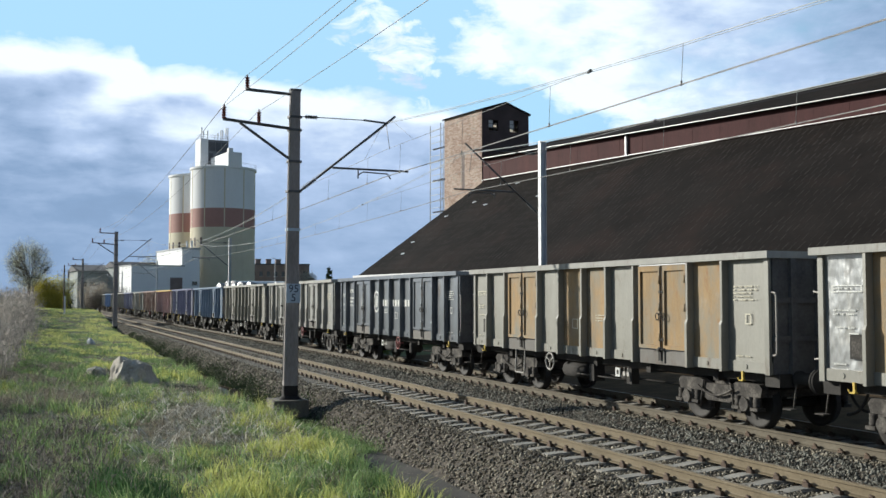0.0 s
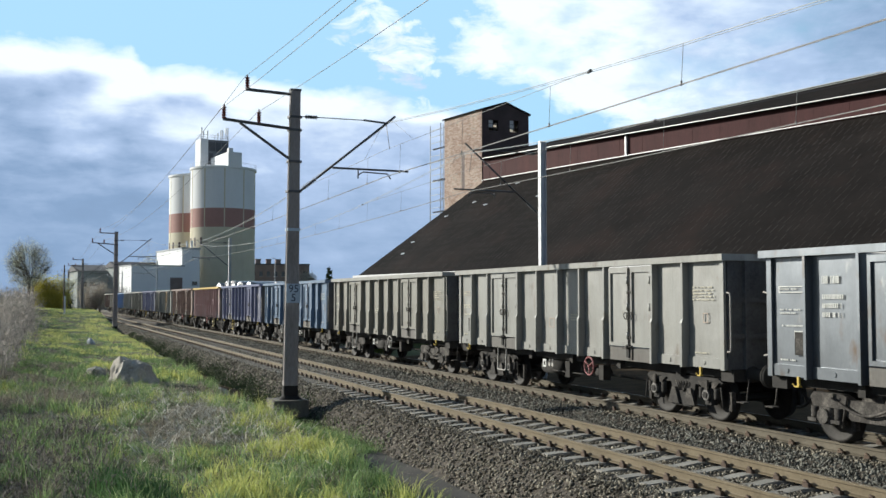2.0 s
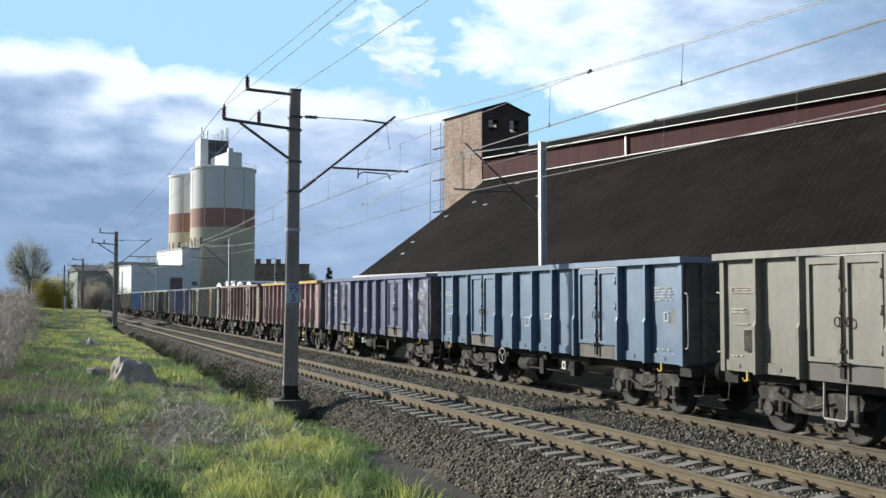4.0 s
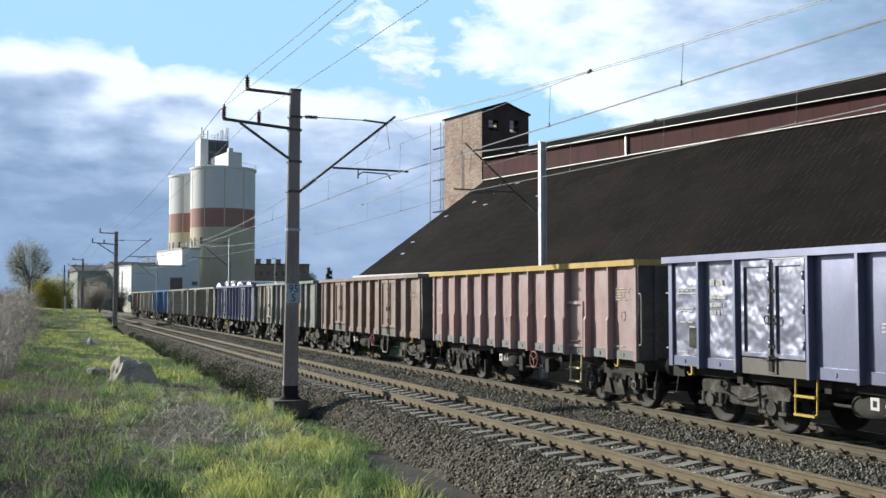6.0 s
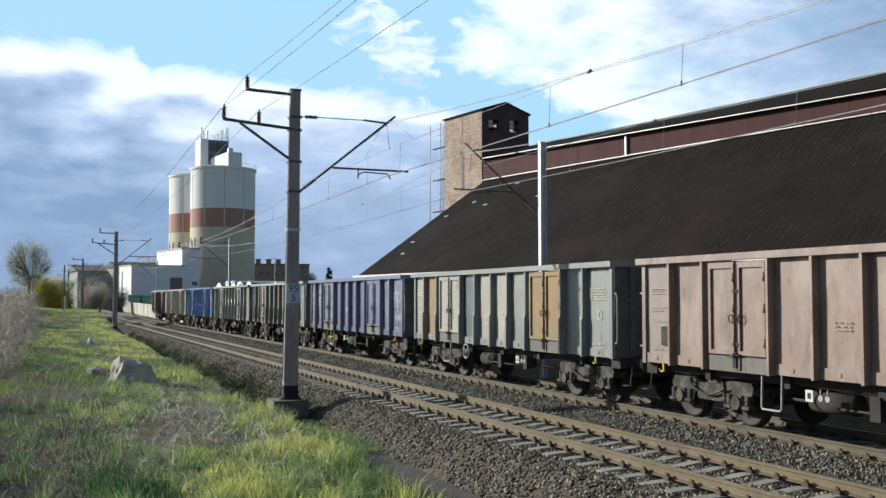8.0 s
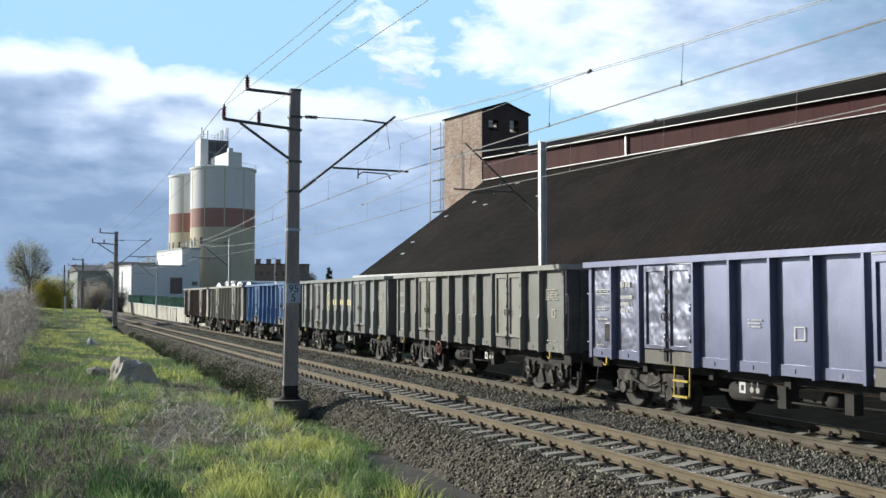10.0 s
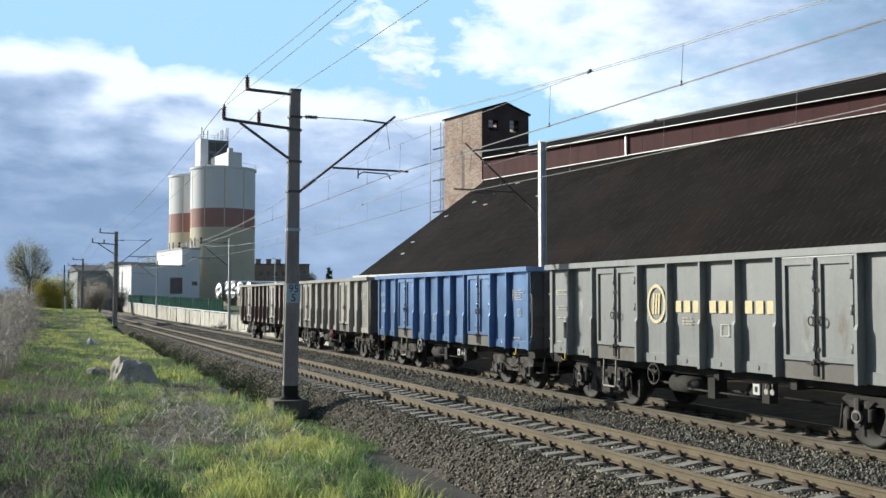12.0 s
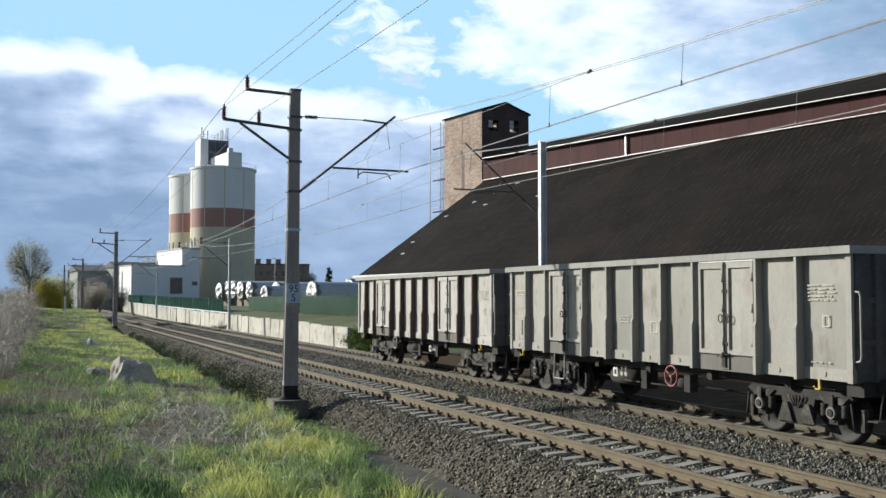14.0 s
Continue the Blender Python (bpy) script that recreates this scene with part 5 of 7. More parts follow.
def build_head_house():
    h = thing("head_house", "plant room with aerials on top of the silos", "plant room", pose(44.4, 252.0, 0, 0, 0, 9))
    bm = bm_new()
    box(bm, -3.2, -1.2, 11.0, 15.5, 33.5, 44.3)
    part("lift_shaft", bm, M_render, h, "white lift shaft")
    bm = bm_new()
    box(bm, -1.2, 4.4, 11.2, 15.5, 33.5, 44.2)
    part("steel_house", bm, M_machine, h, "dark steel machine house")
    for x0, x1, z0, z1 in ((-0.9, 0.7, 41.2, 43.6), (0.9, 2.3, 41.2, 43.6), (2.5, 4.1, 41.2, 43.6), (-0.9, 0.2, 38.6, 40.6)):
        bm = bm_new()
        box(bm, x0, x1, 11.1, 11.2, z0, z1)
        part("wall_panel", bm, M_darkroof, h, "dark recessed wall panel")
    bm = bm_new()
    box(bm, -0.6, 2.9, -3.2, 10.4, 35.3, 39.2)
    part("gallery", bm, M_brightrender, h, "white gallery on the silo roof")
    bm = bm_new()
    box(bm, -0.4, 0.7, -2.9, -1.6, 39.2, 40.2)
    part("roof_hatch", bm, M_render, h, "small white roof hatch")
    for x, y, hh in ((-2.9, 11.2, 2.4), (-2.4, 11.2, 1.3), (-1.3, 11.2, 1.6), (1.5, 11.4, 1.2), (2.3, 11.4, 2.1), (2.8, 11.4, 2.1), (3.7, 11.4, 2.8), (4.2, 11.4, 2.8)):
        bm = bm_new()
        tube(bm, (x, y, 44.1), (x, y, 44.9 + hh), 0.08, 6)
        box(bm, x - 0.15, x + 0.15, y - 0.1, y + 0.1, 44.9 + hh * 0.35, 44.9 + hh)
        part("aerial", bm, M_steel, h, "aerial on a short pole")
    bm = bm_new()
    for z in (44.8, 45.4):
        for p, q in (((-3.2, 11.1), (4.4, 11.1)), ((4.4, 11.1), (4.4, 15.4)), ((-3.2, 11.1), (-3.2, 15.4))):
            tube(bm, (*p, z), (*q, z), 0.05, 4)
    for x in (-3.2, -1.3, 0.6, 2.5, 4.4):
        tube(bm, (x, 11.1, 44.2), (x, 11.1, 45.4), 0.05, 4)
    part("guard_rail", bm, M_steel, h)
    return h


build_head_house()


def block(name, label, x, y, rz, w, d, z1, wall, roof, windows=(), parapet=0.4, z0=-0.6, pitched=0.0, category="building"):
    b = thing(name, label, category, pose(x, y, 0, 0, 0, rz))
    bm = bm_new()
    box(bm, -w / 2, w / 2, 0, d, z0, z1)
    part("wall", bm, wall, b)
    bm = bm_new()
    if pitched:
        vs = [(-w / 2 - 0.4, -0.4, z1), (w / 2 + 0.4, -0.4, z1), (w / 2 + 0.4, d + 0.4, z1), (-w / 2 - 0.4, d + 0.4, z1), (-w / 2 - 0.4, d / 2, z1 + pitched), (w / 2 + 0.4, d / 2, z1 + pitched)]
        v = [bm.verts.new(q) for q in vs]
        for f in ((0, 1, 5, 4), (2, 3, 4, 5), (1, 2, 5), (3, 0, 4), (3, 2, 1, 0)):
            bm.faces.new([v[i] for i in f])
    else:
        box(bm, -w / 2 - 0.15, w / 2 + 0.15, -0.15, d + 0.15, z1, z1 + parapet)
    part("roof", bm, roof, b)
    for wx, wz, ww, wh in windows:
        bm = bm_new()
        box(bm, wx - ww / 2, wx + ww / 2, -0.05, 0.05, wz, wz + wh)
        win = part("window", bm, M_glass, b)
        bm = bm_new()
        box(bm, wx - ww / 2 - 0.1, wx + ww / 2 + 0.1, -0.14, 0.02, wz - 0.12, wz - 0.02)
        part("sill", bm, M_grayrender, win)
    return b


WORKS = Matrix.Translation((19.6, 226.4, 0)) @ Matrix.Rotation(radians(9), 4, "Z")


def works_at(u, v=0.0):
    p = WORKS @ Vector((u, v, 0))
    return p.x, p.y


block("works_building", "tall white rendered works building lit by the sun", *works_at(13.85, 2.3), 9, 4.1, 21.0, 13.7, M_brightrender, M_grayrender, [(0.9, 5.6, 1.2, 0.8)])
block("low_shed", "long white shed with a brown gate", *works_at(5.8), 9, 11.6, 10.9, 9.7, M_brightrender, M_grayrender, [], parapet=0.25)
for u in (13.4, 14.5):
    pipe = bm_new()
    tube(pipe, (u, 4.0, 13.6), (u, 4.0, 15.4), 0.26, 10)
    tube(pipe, (u, 4.0, 15.4), (u, 4.0, 15.75), 0.36, 10, 0.2)
    tagged(part("vent_pipe", pipe, M_brightrender, at=WORKS), "white vent pipe standing on the works roof", "vent pipe")
gate = bm_new()
box(gate, 8.5, 11.2, -0.2, -0.03, 3.6, 7.2)
for k in range(7):
    box(gate, 8.52 + 0.38 * k, 8.84 + 0.38 * k, -0.26, -0.2, 3.65, 7.1)
tagged(part("shed_gate", gate, M_apt, at=WORKS), "brown boarded loading gate in the shed wall", "gate")
block("dark_hall", "grey-green hall with a long dark roof", 14.6, 262, 4, 9.4, 20, 9.4, M_hall, M_darkroof, [(-3.2 + 2.1 * i, 5.0, 1.3, 1.6) for i in range(4)], pitched=1.8)
block("works_hall", "low dark-roofed hall behind the white shed", 26.0, 256, 12, 15.0, 10, 10.2, M_hall, M_darkroof, pitched=1.5)
for cx, cy in ((66.0, 316.0), (69.5, 316.5), (72.5, 316.0), (77.0, 315.0)):
    stack = bm_new()
    bevel_box(stack, -0.8, 0.8, -0.5, 0.5, 13.0, 15.0, 0.05)
    box(stack, -0.9, 0.9, -0.6, 0.6, 15.0, 15.2)
    tagged(part("chimney_stack", stack, M_apt, at=pose(cx, cy, 0)), "brick chimney stack on the old block's roof", "chimney")
block("old_apartment_block", "old dark brick block with chimneys on the skyline", 72.0, 312, -12, 19, 12, 13.2, M_apt, M_darkroof, [(-8 + 2.3 * i, 9.6, 1.0, 1.5) for i in range(8)])

# ---------------- overhead line ----------------
M_mast = material("mast_concrete", [(0.2, 0.178, 0.168), (0.31, 0.28, 0.265), (0.4, 0.365, 0.345)], 0.85, scale=1.5, grain=25, bump=0.2, stretch=(1, 1, 0.25))
M_mastpale = material("mast_galvanised", [(0.5, 0.51, 0.52), (0.66, 0.67, 0.68)], 0.6, metal=0.2, scale=2, grain=25, bump=0.05)
M_found = material("weathered_foundation", [(0.10, 0.09, 0.075), (0.17, 0.155, 0.13), (0.24, 0.22, 0.19)], 0.95, scale=2, grain=20, bump=0.4)
M_tar = material("tarred_base", [(0.02, 0.018, 0.017), (0.04, 0.036, 0.033)], 0.9, grain=25, bump=0.2)
M_arm = material("arm_steel", [(0.09, 0.09, 0.095), (0.15, 0.15, 0.155)], 0.65, metal=0.3, scale=4, grain=40, bump=0.1)
M_porcelain = material("brown_porcelain", [(0.16, 0.04, 0.03), (0.24, 0.07, 0.05)], 0.2, scale=4, grain=30, bump=0.0)
M_wire = material("wire", [(0.17, 0.165, 0.16), (0.27, 0.26, 0.25)], 0.5, metal=0.3, bump=0.0)
M_palewire = material("weathered_pale_wire", [(0.3, 0.31, 0.31), (0.42, 0.43, 0.42)], 0.5, metal=0.3, bump=0.0)
M_sign = material("sign_plate", [(0.42, 0.5, 0.6), (0.52, 0.6, 0.68)], 0.6, scale=4, grain=20, bump=0.0)
M_signink = material("sign_ink", [(0.03, 0.04, 0.08), (0.05, 0.06, 0.1)], 0.6, bump=0.0)


def insulator(bm, p, d, n=5, r=0.075, step=0.07):
    """A string of porcelain discs from p along d."""
    p, d = Vector(p), Vector(d).normalized()
    for i in range(n):
        c = p + d * (0.04 + step * i)
        tube(bm, c - d * 0.028, c + d * 0.004, r * 0.6, 10, r)
        tube(bm, c + d * 0.004, c + d * 0.028, r, 10, r * 0.45)
    tube(bm, p, p + d * (step * n + 0.06), 0.02, 6)
    return bm


def support_mast(x, y, sign, label, pale=False, feeders=True, detail=True, top=8.36, lean=0.0):
    """sign +1: the arm reaches towards larger x."""
    m = thing("line_mast", label, "catenary mast", pose(x, y, 0, 0, lean, 0), group="overhead line masts")
    if pale:
        bm = bm_new()
        # H section with a bright flange to each side
        box(bm, -0.115, -0.09, -0.1, 0.1, -0.35, top)
        box(bm, 0.09, 0.115, -0.1, 0.1, -0.35, top)
        box(bm, -0.09, 0.09, -0.012, 0.012, -0.35, top)
        part("pole", bm, M_mastpale, m, "pale galvanised steel post")
    else:
        bm = bm_new()
        w0, w1, d0, d1 = 0.2, 0.142, 0.15, 0.11
        pts0 = [(-w0 + 0.04, -d0), (w0 - 0.04, -d0), (w0, -d0 + 0.04), (w0, d0 - 0.04), (w0 - 0.04, d0), (-w0 + 0.04, d0), (-w0, d0 - 0.04), (-w0, -d0 + 0.04)]
        prism(bm, pts0, 0.06, top, top=w1 / w0)
        part("pole", bm, M_mast, m, "tapered prestressed concrete pole")
        bm = bm_new()
        prism(bm, [(px * 1.03, py * 1.03) for px, py in pts0], -0.22, 0.06)
        prism(bm, [(px * 1.75, py * 1.75) for px, py in pts0], -0.34, -0.22, top=1.03 / 1.75)
        part("pole_foot", bm, M_tar, m, "tarred black foot")
        bm = bm_new()
        bevel_box(bm, -0.56, 0.44, -0.5, 0.5, -0.9, -0.32, 0.06)
        part("foundation", bm, M_found, m, "concrete foundation block")
        bm = bm_new()
        box(bm, -0.155, 0.155, -0.12, 0.12, top, top + 0.06)
        part("pole_cap", bm, M_arm, m)
        tp = bm_new()
        tube(tp, (-0.23, -0.05, 0.2), (-0.16, -0.05, top - 0.4), 0.012, 5)
        part("earth_wire", tp, M_wire, m, "earthing wire")
        for z in (7.62, 7.25, 6.35, 5.5):
            k = 0.215 + (0.145 - 0.215) * (z - 0.35) / (top - 0.35)
            b2 = bm_new()
            box(b2, -k - 0.03, k + 0.03, -k * 0.74 - 0.03, k * 0.74 + 0.03, z - 0.03, z + 0.03)
            part("clamp_band", b2, M_arm, m)
    if feeders:
        bm = bm_new()
        tube(bm, (-0.1, 0, 8.27), (-1.4, 0, 8.3), 0.045, 8)
        part("upper_arm", bm, M_arm, m)
        bm = bm_new()
        tube(bm, (0, 0, 7.28), (-2.02, 0, 7.42), 0.045, 8)
        part("lower_arm", bm, M_arm, m)
        bm = bm_new()
        tube(bm, (-0.1, 0, 6.4), (-1.55, 0, 7.35), 0.04, 8)
        part("arm_brace", bm, M_arm, m)
        for ix, iz in ((-1.36, 8.3), (-1.99, 7.42), (-1.02, 7.35)):
            bm = bm_new()
            insulator(bm, (ix, 0, iz), (0, 0, 1), 5)
            part("pin_insulator", bm, M_porcelain, m, "brown porcelain pin insulator")
    s = sign
    foot, tip = Vector((0.2 * s, 0, 5.53)), Vector((3.02 * s, 0, 7.88))
    d = (tip - foot).normalized()
    bm = bm_new()
    insulator(bm, foot + d * 0.12, d, 6, 0.06, 0.075)
    part("strut_insulator", bm, M_arm, m, "grey rod insulator")
    bm = bm_new()
    tube(bm, foot, foot + d * 0.14, 0.03, 8)
    tube(bm, foot + d * 0.6, tip, 0.034, 8)
    part("cantilever_tube", bm, M_arm, m, "steel cantilever tube")
    bm = bm_new()
    tube(bm, (0.15 * s, 0, 7.66), (2.3 * s, 0, 7.7), 0.014, 6)
    tube(bm, (2.05 * s, 0, 7.7), (2.75 * s, 0, 7.66), 0.03, 6)
    part("tie_rod", bm, M_arm, m)
    bm = bm_new()
    insulator(bm, (0.3 * s, 0, 7.66), (s, 0, 0.02), 5, 0.065, 0.07)
    part("tie_insulator", bm, M_arm, m)
    bm = bm_new()
    tube(bm, (1.13 * s, 0, 6.25), (3.45 * s, 0, 6.27), 0.03, 8)
    tube(bm, (1.9 * s, 0, 6.24), (1.9 * s, 0, 5.98), 0.02, 6)
    tube(bm, (1.9 * s, 0, 6.08), (2.05 * s, 0, 6.18), 0.02, 6)
    tube(bm, (2.05 * s, 0, 6.18), (2.8 * s, 0, 6.16), 0.02, 6)
    tube(bm, (2.8 * s, 0, 6.16), (2.9 * s, 0, 6.02), 0.02, 6)
    part("steady_arm", bm, M_arm, m, "registration tube with steady arm")
    bm = bm_new()
    tube(bm, (2.75 * s, 0, 7.62), (2.86 * s, 0, 6.9), 0.01, 5)
    part("hanger", bm, M_wire, m)
    return m


MAST_Y = [27.5, 92.5, 157.5, 222.5]
mast = support_mast(6.68, 27.5, 1, "tapered concrete line mast with tarred foot and kilometre sign", lean=0.55)
for my in MAST_Y[1:]:
    support_mast(6.68, my, 1, "distant concrete line mast with feeder arms")
for my in (31.5, 93.0, 152.0, 215.0):
    support_mast(16.8, my, -1, "pale galvanised steel line mast beyond the train", pale=True, feeders=False, top=8.14)

# kilometre sign on the nearest mast
bm = bm_new()
box(bm, -0.2, 0.2, -0.215, -0.2, 2.36, 2.90)
plate = part("sign_plate", bm, M_sign, mast, "pale blue kilometre plate")


def text_mesh(txt, size):
    cu = bpy.data.curves.new("digits", "FONT")
    cu.body, cu.size, cu.align_x = txt, size, "CENTER"
    cu.extrude = 0.003
    tmp = bpy.data.objects.new("digits", cu)
    scene.collection.objects.link(tmp)
    bpy.context.view_layer.update()
    me = bpy.data.meshes.new_from_object(tmp.evaluated_get(bpy.context.evaluated_depsgraph_get()))
    bpy.data.objects.remove(tmp)
    me.materials.clear()
    me.materials.append(M_signink)
    return me


for txt, z in (("95", 2.66), ("5", 2.41)):
    part("digits", text_mesh(txt, 0.30), None, plate, "dark digits", at=pose(0, -0.222, z, 90, 0, 0))
bm = bm_new()
box(bm, -0.185, 0.185, -0.15, 0.15, 4.38, 4.46)
part("white_band", bm, M_sign, mast, "faded pale band")


def cable(name, pts, r, label, mat=None, seg=5):
    bm = bm_new()
    wire_path(bm, [Vector(p) for p in pts], r, seg)
    return tagged(part(name, bm, mat or M_wire), label, "overhead wire", kind="structure")


def span_points(ys, x, z_at, sag, n=14, zig=0.0):
    pts = []
    for k, (a, b) in enumerate(zip(ys, ys[1:])):
        for i in range(n):
            t = i / n
            pts.append((x + zig * (1 - 2 * ((k + t) % 2 if (k + t) % 2 < 1 else 2 - (k + t) % 2)), a + (b - a) * t, z_at - sag * 4 * t * (1 - t)))
    pts.append((x, ys[-1], z_at))
    return pts


def overhead(xc, ys, top, sag, contact, dip):
    """Twin messengers, stitch wires at the masts, twin contact wires and droppers over one track."""
    mess = span_points(ys, xc, top, sag)
    cable("messenger_wire", mess, 0.008, "twisted messenger wire above the track", M_palewire)
    cable("messenger_wire", [(x + 0.06, y, z - 0.015) for x, y, z in mess], 0.006, "second messenger wire above the track", M_palewire)
    for o in (-0.02, 0.02):
        cable("contact_wire", [(x + o, y, z) for x, y, z in span_points(ys, xc, contact, dip)], 0.007, "grooved copper contact wire above the track")

    def height(y, z0, s):
        for a, b in zip(ys, ys[1:]):
            if a <= y <= b:
                t = (y - a) / (b - a)
                return z0 - s * 4 * t * (1 - t)
        return z0

    reach = 11.5
    for m_y in ys[1:-1]:
        ends = height(m_y - reach, top, sag)
        pts = [(xc, m_y + reach * k / 8, ends + 0.14 * (1 - abs(k) / 8)) for k in range(-8, 9)]
        cable("stitch_wire", pts, 0.006, "thin stitch wire slung below the messenger at a mast")
        for side in (-1, 1):
            bm = bm_new()
            tube(bm, (xc, m_y + side * reach - 0.08, ends), (xc + 0.03, m_y + side * reach + 0.08, ends), 0.032, 6)
            tagged(part("wire_clamp", bm, M_arm), "dark clamp joining stitch wire and messenger", "wire clamp", group="wire clamps")
            bm = bm_new()
            tube(bm, (xc, m_y + side * 0.6, top - 0.1), (xc, m_y + side * 2.2, ends + 0.11), 0.005, 4)
            tagged(part("dropper", bm, M_wire), "thin dropper between messenger and stitch wire", "overhead wire", group="droppers")
    for a, b in zip(ys, ys[1:]):
        n = round((b - a) / 4.45)
        for k in range(n):
            y = a + 1.91 + 4.43 * k
            if y > b - 0.8:
                continue
            hi = height(y, top, sag)
            for m_y in ys[1:-1]:
                if abs(y - m_y) < reach:
                    hi = height(m_y - reach, top, sag) + 0.14 * (1 - abs(y - m_y) / reach)
            lo = height(y, contact, dip)
            bm = bm_new()
            tube(bm, (xc, y, lo), (xc + 0.02, y - 0.03, hi), 0.005, 4)
            tube(bm, (xc, y, lo - 0.02), (xc, y, lo + 0.06), 0.018, 5)
            tagged(part("dropper", bm, M_wire), "thin dropper between messenger and contact wire", "overhead wire", group="droppers")


overhead(NEAR_C, [-37.5] + MAST_Y, 7.66, 1.6, 6.07, 0.24)
overhead(FAR_C, [-31, 31.5, 93.0, 152.0, 215.0], 7.5, 1.25, 6.15, 0.34)
for dx, z, sag in ((-1.36, 8.65, 0.95), (-1.99, 7.72, 0.75), (-1.02, 7.66, 0.75)):
    cable("feeder_wire", span_points([-37.5] + MAST_Y, 6.68 + dx, z, sag), 0.007, "thin feeder wire on the mast arms")

# ---------------- wall, yard and what stands in it ----------------
M_foil = material("silver_foil", [(0.17, 0.17, 0.18), (0.36, 0.36, 0.37)], 0.45, metal=0.7, scale=1.6, grain=4, bump=1.0, depth=0.25)
M_tubewall = material("white_tube", [(0.5, 0.52, 0.55), (0.58, 0.6, 0.62)], 0.45, scale=0.5, grain=5, bump=0.02)
M_green = material("green_screen", [(0.006, 0.03, 0.022), (0.011, 0.046, 0.034), (0.018, 0.06, 0.045)], 1.0, scale=0.8, grain=10, bump=0.1, spec=0.05)
M_fencepost = material("green_post", [(0.03, 0.1, 0.06), (0.05, 0.14, 0.08)], 0.6, bump=0.0)
M_timber = material("grey_timber", [(0.2, 0.18, 0.15), (0.3, 0.27, 0.22)], 0.9, bump=0.2)

WALL_X, WALL_Y0, WALL_Y1 = 17.5, 57.6, 232.0


def build_retaining_wall():
    wall = thing("retaining_wall", "pale concrete panel retaining wall along the far track", "retaining wall", kind="structure")
    rnd = random.Random(8)
    meshes = []
    for k in range(4):
        bm = bm_new()
        bevel_box(bm, 0.0, 0.24, 0.02, 2.94, -1.1, 0.72 + 0.03 * k, 0.03)
        meshes.append(mesh_of("panel", bm, M_concrete))
    y = WALL_Y0
    while y < WALL_Y1:
        part("panel", meshes[rnd.randrange(4)], None, wall, at=pose(WALL_X + rnd.uniform(-0.04, 0.04), y, 0.0058 * (y - WALL_Y0), 0, rnd.uniform(-2.6, 2.6), rnd.uniform(-0.7, 0.7)))
        y += 3.0
    bm = bm_new()
    box(bm, WALL_X + 0.25, WALL_X + 3.0, WALL_Y0 + 0.02, WALL_Y0 + 0.26, -0.75, 0.7)
    part("return_panel", bm, M_concrete, wall)
    bm = bm_new()
    box(bm, WALL_X - 0.06, WALL_X + 0.3, 0, WALL_Y1 - 97, 0, 0.08)
    part("coping", bm, M_render, wall, "white coping strip", at=pose(0, 97.0, 0.82 + 0.0058 * (97 - WALL_Y0), 0.332, 0, 0))
    return wall


build_retaining_wall()


def build_fence():
    f = thing("mesh_fence", "green wire mesh fence with slim posts on the wall", "fence")
    post = bm_new()
    tube(post, (0, 0, 0.5), (0, 0, 2.5), 0.035, 6)
    post = mesh_of("post", post, M_fencepost)
    mesh = bm_new()
    for k in range(42):
        tube(mesh, (0, 0.06 * k, 0.95), (0, 0.06 * k, 2.4), 0.013, 3, caps=False)
    for k in range(8):
        tube(mesh, (0, 0, 1.0 + 0.2 * k), (0, 2.5, 1.0 + 0.2 * k), 0.011, 3, caps=False)
    mesh = mesh_of("wire_panel", mesh, M_fencepost)
    y = 60.0
    while y < 110:
        part("post", post, None, f, at=pose(22.0, y, 0.3))
        part("wire_panel", mesh, None, f, at=pose(22.0, y, 0.3))
        y += 2.5
    s = thing("screen_fence", "dense dark green screen fence on the wall", "fence")
    y = 110.0
    while y < 230:
        part("post", post, None, s, at=pose(19.2, y, 0))
        bm = bm_new()
        hgt = 2.35 + (y - 110) * 0.011
        n = 8
        rows = [[bm.verts.new((0.06 * math.sin(i * 1.3 + y) * (j / n), 2.5 * i / n, 0.75 + hgt * 0.72 * j / n + (0.03 * math.sin(i * 2.1 + y) if j == n else 0))) for i in range(n + 1)] for j in range(n + 1)]
        for j in range(n):
            for i in range(n):
                bm.faces.new((rows[j][i], rows[j][i + 1], rows[j + 1][i + 1], rows[j + 1][i]))
        part("screen_sheet", bm, M_green, s, at=pose(19.16, y, 0))
        y += 2.5


build_fence()


